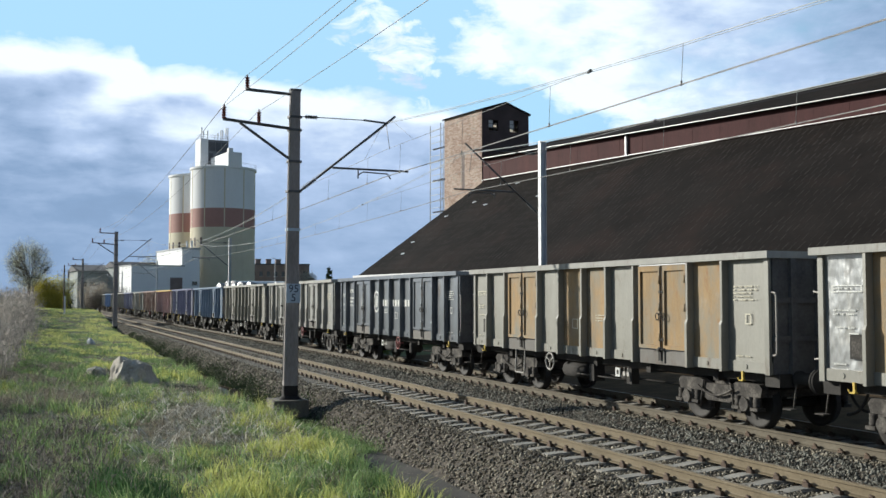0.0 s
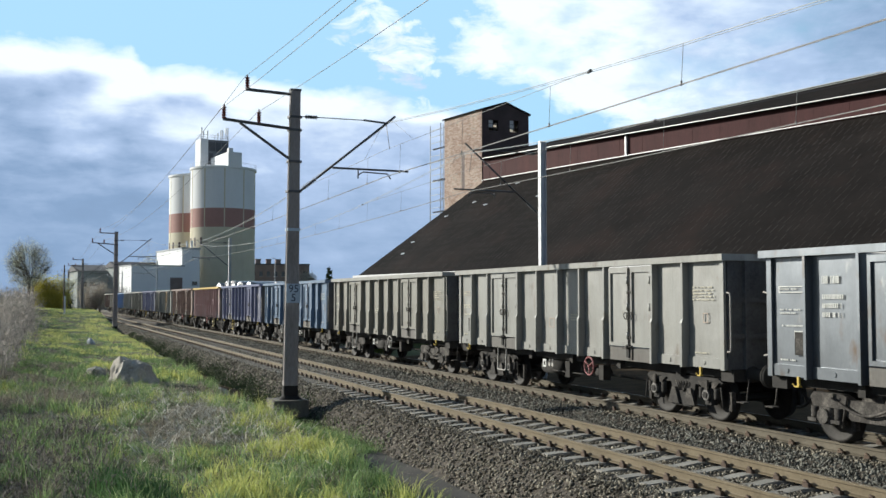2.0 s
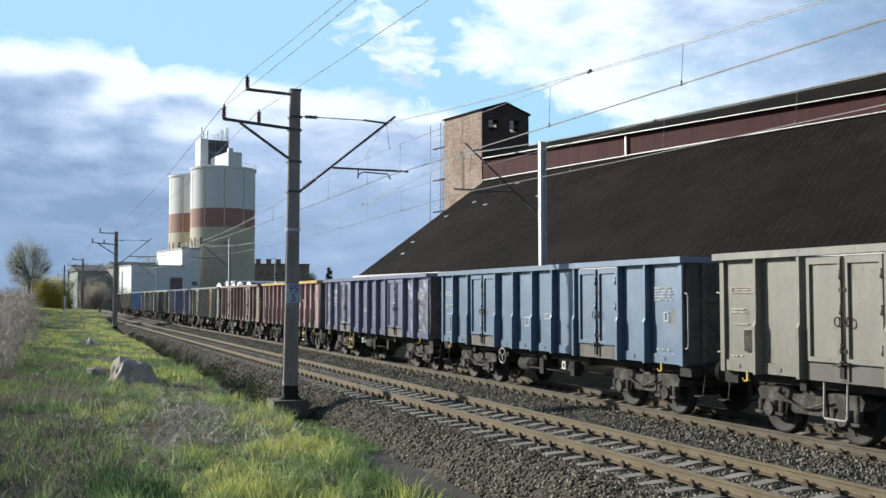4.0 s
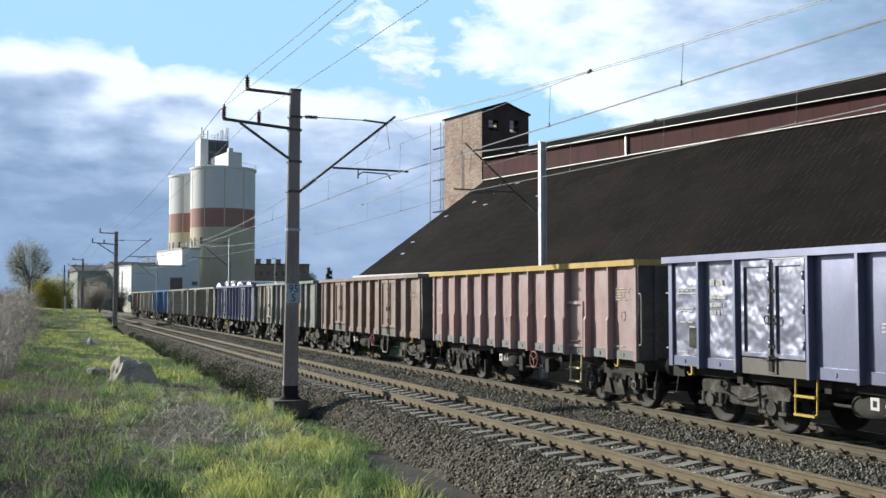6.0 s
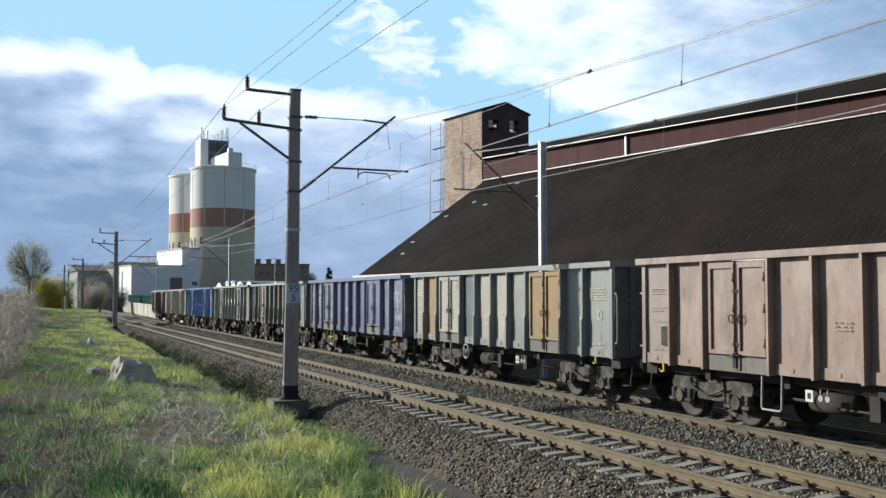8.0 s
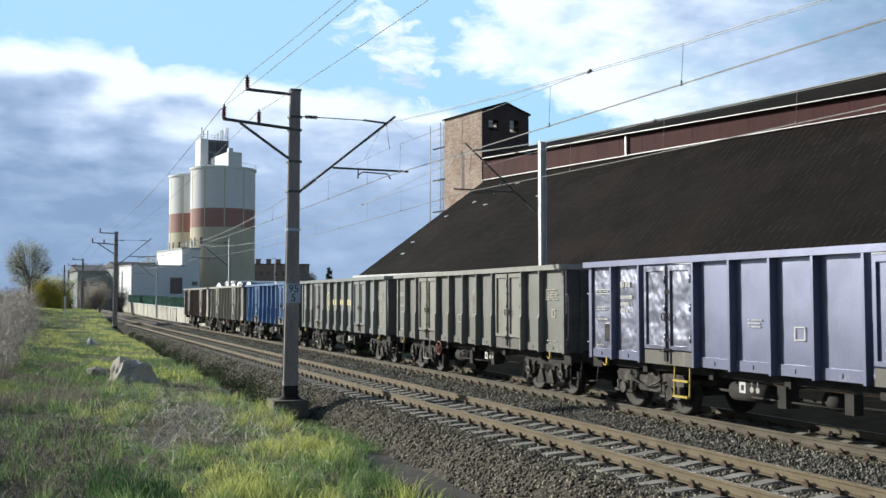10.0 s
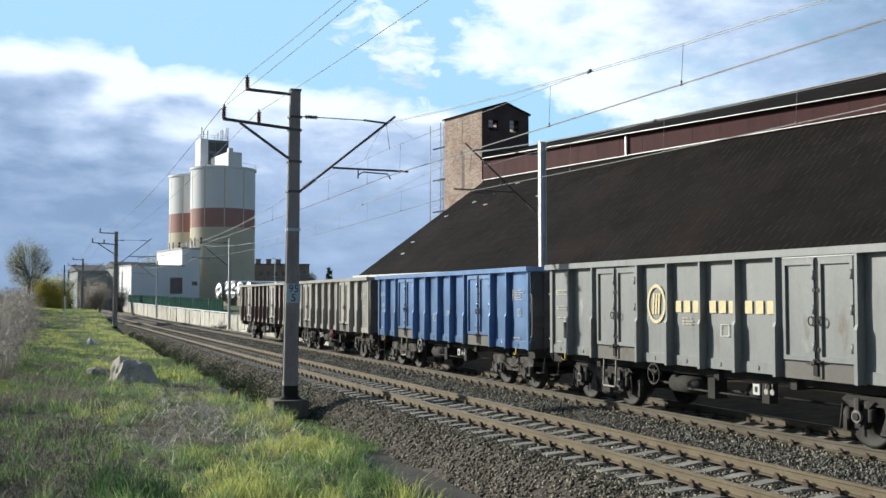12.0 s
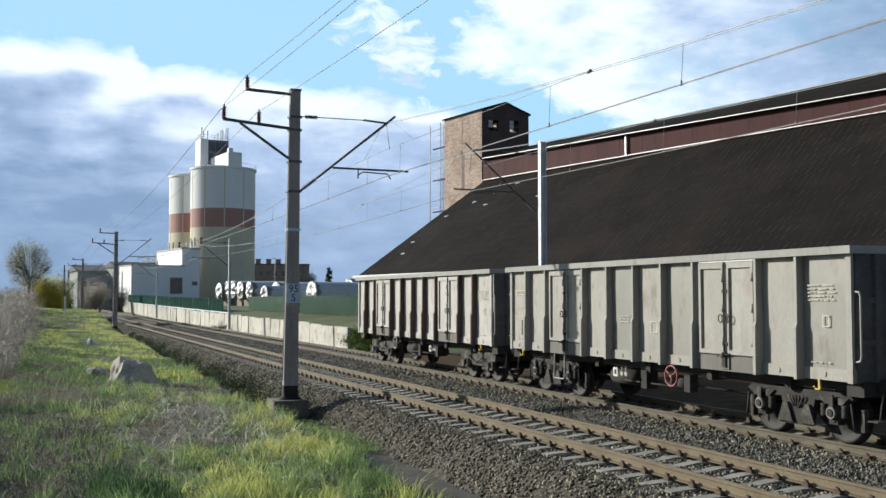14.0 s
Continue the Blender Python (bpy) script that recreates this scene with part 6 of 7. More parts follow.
def tower_section(x, y, z, r, length, label):
    """A lying tube section with a foil-wrapped end, its axis running away to the right of the line."""
    t = thing("tower_section", label, "tube section", pose(x, y, z, 0, 0, 9), group="stored tube sections")
    bm = bm_new()
    lathe(bm, [(r, 0.0), (r * 0.985, length)], 32, "x", caps=False)
    lathe(bm, [(r * 0.985, length), (0.05, length)], 32, "x", caps=False)
    part("shell", bm, M_tubewall, t, "white painted steel shell")
    bm = bm_new()
    n, rings = 36, 9
    rnd = random.Random(int(x * 10))
    c = bm.verts.new((-0.25, 0, 0))
    prev = None
    for k in range(1, rings + 1):
        rr = (r + 0.06) * k / rings
        ring = []
        for i in range(n):
            a = 2 * math.pi * i / n
            dx = -0.22 * (1 - (k / rings) ** 2) + 0.3 * noise.noise(Vector((math.cos(a) * 3.2 * k / rings, math.sin(a) * 3.2 * k / rings, x))) if k < rings else -0.02
            ring.append(bm.verts.new((dx, rr * math.cos(a), rr * math.sin(a))))
        for i in range(n):
            if prev:
                bm.faces.new((prev[i], ring[i], ring[(i + 1) % n], prev[(i + 1) % n]))
            else:
                bm.faces.new((c, ring[i], ring[(i + 1) % n]))
        prev = ring
    skirt = []
    for i in range(n):
        a = 2 * math.pi * i / n
        skirt.append(bm.verts.new((0.55 + rnd.uniform(-0.3, 0.5), (r + 0.05) * math.cos(a), (r + 0.05) * math.sin(a))))
    for i in range(n):
        bm.faces.new((prev[i], skirt[i], skirt[(i + 1) % n], prev[(i + 1) % n]))
    bmesh.ops.recalc_face_normals(bm, faces=bm.faces)
    part("end_wrap", bm, M_foil, t, "crumpled silver foil end cover", smooth=True)
    for o in (1.5, length - 1.5):
        bm = bm_new()
        box(bm, o - 0.3, o + 0.3, -r * 0.8, r * 0.8, -(z - 0.6), -r * 0.75)
        part("cradle", bm, M_timber, t, "timber cradle")
    return t


for tx, ty, tz, tr, tl in ((40.8, 133.9, 3.67, 1.6, 12), (34.8, 131.5, 3.1, 1.7, 12), (31.5, 138.5, 3.2, 1.6, 12), (29.5, 136.8, 3.03, 1.25, 10), (32.4, 161.8, 3.77, 1.5, 12), (31.5, 165.0, 3.79, 1.5, 12), (31.1, 169.2, 4.0, 1.5, 12), (30.9, 173.3, 4.0, 1.5, 12), (29.9, 175.5, 3.6, 1.6, 12)):
    tower_section(tx, ty, tz, tr, tl, "white tube section with foil-wrapped end lying in the yard")

# ---------------- plants ----------------
def leaf_mat(name, stops, trans=0.35):
    mat = material(name, stops, 0.7, scale=0.6, grain=6, bump=0.0, island=0.34, spec=0.15)
    nt = mat.node_tree
    b = nt.nodes["Principled BSDF"]
    tr, mx = nt.nodes.new("ShaderNodeBsdfTranslucent"), nt.nodes.new("ShaderNodeMixShader")
    col = b.inputs["Base Color"].links[0].from_socket
    nt.links.new(col, tr.inputs[0])
    mx.inputs[0].default_value = trans
    nt.links.new(b.outputs[0], mx.inputs[1])
    nt.links.new(tr.outputs[0], mx.inputs[2])
    nt.links.new(mx.outputs[0], nt.nodes["Material Output"].inputs[0])
    return mat


M_g1 = leaf_mat("grass_fresh", [(0.115, 0.195, 0.075), (0.26, 0.375, 0.15), (0.45, 0.54, 0.25)], 0.42)
M_g2 = leaf_mat("grass_yellow", [(0.36, 0.40, 0.12), (0.6, 0.63, 0.21), (0.78, 0.77, 0.3)], 0.42)
M_g3 = leaf_mat("grass_dry", [(0.2, 0.17, 0.13), (0.36, 0.315, 0.245), (0.6, 0.54, 0.42)], 0.3)
M_weed = leaf_mat("dark_weed", [(0.03, 0.045, 0.024), (0.06, 0.085, 0.042), (0.11, 0.14, 0.065)], 0.15)
M_lush = leaf_mat("lush_grass", [(0.04, 0.095, 0.04), (0.08, 0.165, 0.06), (0.14, 0.25, 0.09)], 0.25)
M_dryweed = material("dead_weed", [(0.075, 0.066, 0.058), (0.15, 0.132, 0.118), (0.26, 0.23, 0.2)], 0.9, scale=2, grain=8, bump=0.0, island=0.4)
M_twig = material("scrub_twig", [(0.17, 0.152, 0.132), (0.34, 0.305, 0.262), (0.53, 0.48, 0.42)], 0.9, scale=2, grain=8, bump=0.0, island=0.4)
M_bark = material("bark", [(0.07, 0.06, 0.05), (0.12, 0.10, 0.085), (0.17, 0.15, 0.125)], 0.9, scale=3, grain=20, bump=0.5)
M_bud = leaf_mat("budding_leaves", [(0.42, 0.44, 0.33), (0.56, 0.58, 0.45), (0.68, 0.69, 0.55)])
M_fors = leaf_mat("yellow_blossom", [(0.42, 0.38, 0.07), (0.6, 0.53, 0.10), (0.72, 0.64, 0.17)])
M_blossom = leaf_mat("pale_blossom", [(0.36, 0.31, 0.24), (0.5, 0.44, 0.36), (0.6, 0.55, 0.47)])
M_bush = leaf_mat("bush_leaves", [(0.05, 0.09, 0.015), (0.10, 0.15, 0.03), (0.17, 0.21, 0.05)])
M_conifer = leaf_mat("conifer_needles", [(0.012, 0.025, 0.012), (0.025, 0.045, 0.02), (0.04, 0.06, 0.03)], 0.1)


def fast_mesh(name, verts, tris, mat):
    me = bpy.data.meshes.new(name)
    verts, tris = np.asarray(verts, np.float32), np.asarray(tris, np.int32)
    me.vertices.add(len(verts))
    me.vertices.foreach_set("co", verts.ravel())
    me.loops.add(tris.size)
    me.loops.foreach_set("vertex_index", tris.ravel())
    me.polygons.add(len(tris))
    me.polygons.foreach_set("loop_start", np.arange(0, tris.size, 3, dtype=np.int32))
    me.polygons.foreach_set("loop_total", np.full(len(tris), 3, np.int32))
    me.update(calc_edges=True)
    me.validate()
    me.materials.append(mat)
    return me


def blades(pts, hgt, width, lean, rng):
    """Two-segment tapered blades at given roots. Returns vertices and triangles."""
    n = len(pts)
    an = rng.uniform(0, 2 * np.pi, n)
    side = np.stack([np.cos(an), np.sin(an), np.zeros(n)], 1) * (width[:, None] / 2)
    la = rng.uniform(0, 2 * np.pi, n)
    ld = np.stack([np.cos(la), np.sin(la), np.zeros(n)], 1) * (lean * hgt)[:, None]
    up = np.array([0, 0, 1.0])
    mid = pts + ld * 0.35 + up * (hgt * 0.55)[:, None]
    tip = pts + ld + up * (hgt * (1 - 0.35 * np.minimum(lean, 1.5)))[:, None]
    v = np.stack([pts - side, pts + side, mid - side * 0.8, mid + side * 0.8, tip], 1).reshape(-1, 3)
    base = (np.arange(n) * 5)[:, None]
    t = np.concatenate([base + np.array([[0, 1, 3]]), base + np.array([[0, 3, 2]]), base + np.array([[2, 3, 4]])], 0)
    return v, t


def build_grass():
    rng = np.random.default_rng(11)
    pools = {0: [], 1: [], 2: []}
    hs = {0: [], 1: [], 2: []}
    ws = {0: [], 1: [], 2: []}

    def scatter(n, x0, x1, y0, y1, scale, wid):
        xs, ys = rng.uniform(x0, x1, n), y0 + (y1 - y0) * rng.uniform(0, 1, n) ** 1.5
        for x, y in zip(xs, ys):
            edge = lerp_table(EDGE, y)
            if x > edge + 0.1 * math.sin(y * 3.1) + 0.12:
                continue
            a = noise.noise(Vector((x * 0.55, y * 0.32, 2.0)))
            b = noise.noise(Vector((x * 1.7, y * 1.1, 9.0)))
            tuft = noise.noise(Vector((x * 2.6, y * 2.2, 20.0)))
            bare = noise.noise(Vector((x * 0.8, y * 0.5, 31.0)))
            mat_ = math.exp(-((x - 3.4 - 0.03 * (y - 22)) / 0.95) ** 2 - ((y - 22.5) / 4.6) ** 2)
            lush = max(math.exp(-((x - 3.1) / 1.0) ** 2 - ((y - 13.2) / 1.9) ** 2), math.exp(-((x - 4.6) / 0.6) ** 2 - ((y - 14.5) / 3.0) ** 2))
            clump = math.exp(-((x - 1.25) / 0.45) ** 2 - ((y - 14.3) / 1.0) ** 2) + 0.7 * math.exp(-((x - 0.6) / 0.6) ** 2 - ((y - 27) / 2.0) ** 2)
            litter = 0.5 * mat_ - 0.4 * lush + noise.noise(Vector((x * 0.45 + 7, y * 0.24, 50.0))) + 0.35 * noise.noise(Vector((x * 2.1, y * 1.4, 60.0)))
            if y < 40 and tuft < -0.12 and rng.random() < 0.8 or bare < -0.25 and rng.random() < 0.6:
                continue
            near_edge = max(0.0, 1 - abs(edge - 0.7 - x) / 0.9)
            scrubby = max(0.0, (1.2 - x) * 0.35)
            far = min(1.0, max(0.0, (y - 38) / 20))
            u = a * 1.0 + b * (0.5 - 0.3 * far) + rng.normal(0, 0.13 - 0.05 * far) - scrubby * 0.5 + lush * 0.5 - clump * 0.3 * (a > -0.3) - max(0.0, litter) * 1.1
            kind = 2 if u < -0.30 - 0.3 * far else (1 if u > 0.27 - 0.38 * far else 0)
            hh = scale * (0.06 + 0.42 * max(0, 0.16 + tuft) * (1.0 if y < 40 else 0.5) + 0.07 * max(0.0, b) + 0.2 * clump + 0.1 * lush) * (0.55 if litter > 0.12 else 1.0) * rng.uniform(0.6, 1.5) * (1.0 + 0.15 * near_edge)
            if kind == 2:
                hh *= 0.9
            pools[kind].append((x, y, ground_z(x, y) - 0.015))
            hs[kind].append(hh)
            ws[kind].append(wid * rng.uniform(0.6, 1.4))

    scatter(240000, -6.5, 6.5, 10.0, 46.0, 1.0, 0.011)
    scatter(125000, -3.0, 8.0, 34.0, 165.0, 1.1, 0.024)
    for kind, mat, label, nm in ((0, M_g1, "short fresh green grass", "grass"), (1, M_g2, "sunlit yellow-green grass", "yellow_grass"), (2, M_g3, "dry straw-coloured grass", "dry_grass")):
        p = np.array(pools[kind])
        hgt, wd = np.array(hs[kind]), np.array(ws[kind])
        v, t = blades(p, hgt, wd, rng.uniform(0.2, 0.9, len(p)) + (0.5 if kind == 2 else 0), rng)
        tagged(new(nm, fast_mesh(nm, v, t, mat)), label + " on the railway bank", "grass", kind="stuff")
    # dead straw and leaf bits lying flat between the tufts
    n = 52000
    xs, ys = rng.uniform(-6.0, 6.0, n), 10 + 34 * rng.random(n) ** 1.5
    ok = np.array([x < lerp_table(EDGE, y) - 0.1 and noise.noise(Vector((x * 1.3, y * 0.9, 77.0))) > -0.25 for x, y in zip(xs, ys)])
    xs, ys = xs[ok], ys[ok]
    n = len(xs)
    p = np.array([(x, y, ground_z(x, y) + 0.012) for x, y in zip(xs, ys)])
    v, t = blades(p, rng.uniform(0.04, 0.13, n), rng.uniform(0.006, 0.016, n), rng.uniform(1.2, 2.4, n), rng)
    tagged(new("straw_litter", fast_mesh("straw_litter", v, t, M_g3)), "flattened dead straw lying between the grass tufts", "straw", kind="stuff")
    # low weeds where the bank meets the ballast, coloured dark for the bank's shadow
    n = 30000
    ys = 24 + 64 * rng.random(n) ** 1.3
    xs = 6.7 + np.abs(rng.normal(0, 0.36, n)) + 0.15 * np.sin(ys * 0.9) + 0.006 * (ys - 20)
    ok = (xs < 7.8) & (rng.random(n) < np.clip((ys - 24) / 8, 0, 1))
    xs, ys = xs[ok], ys[ok]
    n = len(xs)
    p = np.array([(x, y, max(ground_z(x, y), bed_z(x) if x > 6.3 else -2.0) - 0.01) for x, y in zip(xs, ys)])
    v, t = blades(p, rng.uniform(0.05, 0.2, n), rng.uniform(0.014, 0.034, n), rng.uniform(0.2, 1.0, n), rng)
    tagged(new("weeds", fast_mesh("weeds", v, t, M_weed)), "green weeds along the foot of the bank, darkened for its shadow", "weeds", kind="stuff")
    # a strip of grass on the ballast toe beside the mast
    n = 5200
    ys = rng.uniform(20.6, 26.6, n)
    xs = 6.62 + rng.normal(0, 0.26, n) - 0.02 * (ys - 22)
    p = np.array([(x, y, max(ground_z(x, y), bed_z(x) if x > 6.3 else -2.0) - 0.01) for x, y in zip(xs, ys)])
    v, t = blades(p, rng.uniform(0.05, 0.24, n) * (0.75 + 0.4 * np.exp(-((ys - 22.6) / 1.6) ** 2)), rng.uniform(0.006, 0.014, n), rng.uniform(0.2, 0.9, n), rng)
    tagged(new("toe_grass", fast_mesh("toe_grass", v, t, M_g1)), "strip of green grass at the foot of the ballast", "grass", kind="stuff")
    # one dark lush clump in the grass
    n = 1900
    xs, ys = rng.normal(1.2, 0.24, n), rng.normal(13.9, 0.6, n)
    p = np.array([(x, y, ground_z(x, y) - 0.01) for x, y in zip(xs, ys)])
    v, t = blades(p, rng.uniform(0.15, 0.42, n), rng.uniform(0.008, 0.018, n), rng.uniform(0.1, 0.7, n), rng)
    tagged(new("grass_clump", fast_mesh("grass_clump", v, t, M_lush)), "dark lush clump of tall grass", "grass", kind="stuff")
    # long bleached stalks lying about
    n = 1300
    xs, ys = rng.normal(3.2, 1.0, n).clip(-4, 5.0), rng.normal(22, 4.2, n).clip(12, 42)
    p = np.array([(x, y, ground_z(x, y) + 0.03) for x, y in zip(xs, ys)])
    v, t = blades(p, rng.uniform(0.15, 0.45, n), rng.uniform(0.008, 0.018, n), rng.uniform(1.2, 2.6, n), rng)
    tagged(new("dead_stalks", fast_mesh("dead_stalks", v, t, material("bleached_stalk", [(0.58, 0.53, 0.43), (0.78, 0.73, 0.62)], 0.8, bump=0.0))), "long bleached dead stalks in the grass", "dead stalks", kind="stuff")


build_grass()


def build_scrub():
    """Grey-brown thicket of bare stems along the bank."""
    rng = np.random.default_rng(4)
    V, T = [], []
    count = 0
    for n_ in range(5200):
        y = 14 + 120 * rng.random() ** 1.3
        if n_ < 4200 and noise.noise(Vector((y * 0.5, n_ % 7 * 0.3, 8.0))) < -0.12:
            continue
        right = -1.35 + 0.02 * min(y, 60) + 0.7 * noise.noise(Vector((y * 0.12, 3, 3)))
        x = right - abs(rng.normal(0, 2.4)) - (0.9 if y < 24 else 0)
        h0 = (0.75 + 0.024 * min(y, 60)) * rng.uniform(0.55, 1.25) * (1 + 0.45 * noise.noise(Vector((x * 0.8, y * 0.35, 12.0))))
        if n_ == 4200:
            mark = count
        if n_ >= 4200:
            x, y = rng.uniform(-2.2, 1.5), 13 + 9 * rng.random()
            x -= 0.04 * (y - 13)
            h0 = rng.uniform(0.14, 0.42)
        z = ground_z(x, y)
        base = Vector((x, y, z - 0.05))
        tip = base + Vector((rng.normal(0, 0.22) * h0, rng.normal(0, 0.22) * h0, h0))
        segs = [(base, tip, 0.007 + 0.0001 * y)]
        for _k in range(5):
            f = rng.uniform(0.3, 0.95)
            s = base.lerp(tip, f)
            segs.append((s, s + Vector((rng.normal(0, 0.25), rng.normal(0, 0.25), rng.uniform(0.15, 0.5))) * h0 * 0.7, 0.005 + 0.0001 * y))
        for p, q, r in segs:
            d = (q - p).normalized()
            a = d.orthogonal().normalized() * r
            b = d.cross(a)
            V += [p + a, p - a * 0.5 + b * 0.87, p - a * 0.5 - b * 0.87, q]
            T += [(count, count + 1, count + 3), (count + 1, count + 2, count + 3), (count + 2, count, count + 3)]
            count += 4
    V = [tuple(v) for v in V]
    tagged(new("scrub", fast_mesh("scrub", V[:mark], [t for t in T if t[2] < mark], M_twig)), "thicket of bare grey-brown weed stems beside the bank", "scrub", kind="stuff")
    tagged(new("dead_weeds", fast_mesh("dead_weeds", V[mark:], [tuple(i - mark for i in t) for t in T if min(t) >= mark], M_dryweed)), "low dark dead weeds in the grass", "weeds", kind="stuff")


build_scrub()


def shade_thicket():
    """Unseen bare bushes off the bank, added to throw shade on the grass."""
    for k, (x, y, hh) in enumerate(((-4.6, 19.0, 2.3), (-5.4, 22.5, 2.6), (-4.4, 25.5, 2.0), (-6.2, 16.0, 2.2))):
        bush("bare brown thicket added out of view to shade the grass", x, y, 2.6, 2.6, hh, M_twig, 0.035, 5000, 60 + k)


def crown(points, size, count, rng, squash=1.0):
    """Small leaf triangles scattered round points."""
    pts = np.array(points)[rng.integers(0, len(points), count)] + rng.normal(0, size, (count, 3)) * np.array([1, 1, squash])
    ls = rng.uniform(0.5, 1.3, count)
    return pts, ls


def leaf_tris(pts, ls, size, rng):
    n = len(pts)
    a = rng.normal(0, 1, (n, 3))
    a /= np.linalg.norm(a, axis=1)[:, None]
    b = np.cross(a, rng.normal(0, 1, (n, 3)))
    b /= np.linalg.norm(b, axis=1)[:, None]
    s = (ls * size)[:, None]
    v = np.stack([pts - a * s, pts + a * s * 0.2 + b * s * 0.55, pts + a * s, pts + a * s * 0.2 - b * s * 0.55], 1).reshape(-1, 3)
    base = (np.arange(n) * 4)[:, None]
    return v, np.concatenate([base + np.array([[0, 1, 2]]), base + np.array([[0, 2, 3]])], 0)


def tree(name, label, x, y, hgt, spread, leaf, leaf_size, leaves, seed, trunks=1, z=None, bare=False, r0=None, levels=4, category="tree", bark=None, fuzz=0.035, first=0.27):
    rng = np.random.default_rng(seed)
    rnd = random.Random(seed)
    z = ground_z(x, y) if z is None else z
    t = thing(name, label, category, pose(x, y, z - 0.05))
    bm = bm_new()
    ends = []

    def grow(p, d, ln, r, lev):
        q = p + d * ln
        tube(bm, p, q, r, 6 if lev < 2 else 4, r * 0.68, caps=False)
        if lev >= levels:
            ends.append(tuple(q))
            return
        if lev >= levels - 1:
            ends.append(tuple(p.lerp(q, 0.6)))
        for k in range(rnd.choice((2, 3, 3))):
            nd = (d + Vector((rnd.gauss(0, 0.42) * spread, rnd.gauss(0, 0.42) * spread, rnd.uniform(-0.05, 0.35)))).normalized()
            grow(q, nd, ln * rnd.uniform(0.62, 0.86), r * 0.62, lev + 1)

    for k in range(trunks):
        d0 = Vector((rnd.gauss(0, 0.16) * (trunks > 1), rnd.gauss(0, 0.16) * (trunks > 1), 1)).normalized()
        grow(Vector((rnd.uniform(-0.3, 0.3) * (trunks - 1), rnd.uniform(-0.3, 0.3) * (trunks - 1), 0)), d0, hgt * first, r0 or hgt * 0.022, 0)
    part("trunk", bm, bark or M_bark, t, "dark trunk and limbs")
    pts, ls = crown(ends, hgt * fuzz, leaves, rng)
    v, tr = leaf_tris(pts, ls, leaf_size, rng)
    part("crown", fast_mesh("crown", v, tr, leaf), None, t, "loose crown of small leaves")
    return t


def bush(label, x, y, w, d, hgt, leaf, leaf_size, leaves, seed, z=None):
    rng = np.random.default_rng(seed)
    rnd = random.Random(seed)
    z = ground_z(x, y) if z is None else z
    t = thing("bush", label, "bush", pose(x, y, z - 0.05))
    bm = bm_new()
    ends = []
    for k in range(26):
        p = Vector((rnd.uniform(-0.3, 0.3) * w, rnd.uniform(-0.3, 0.3) * d, 0))
        q = Vector((rnd.uniform(-0.5, 0.5) * w, rnd.uniform(-0.5, 0.5) * d, hgt * rnd.uniform(0.45, 0.95) * (1 - 0.25 * rnd.random())))
        tube(bm, p, q, 0.03 * hgt / 2, 4, 0.008, caps=False)
        ends += [tuple(p.lerp(q, f)) for f in (0.5, 0.7, 0.85, 1.0)]
    part("stems", bm, M_bark, t)
    pts, ls = crown(ends, hgt * 0.09, leaves, rng)
    pts[:, 2] = np.abs(pts[:, 2])
    v, tr = leaf_tris(pts, ls, leaf_size, rng)
    part("foliage", fast_mesh("foliage", v, tr, leaf), None, t)
    return t


shade_thicket()


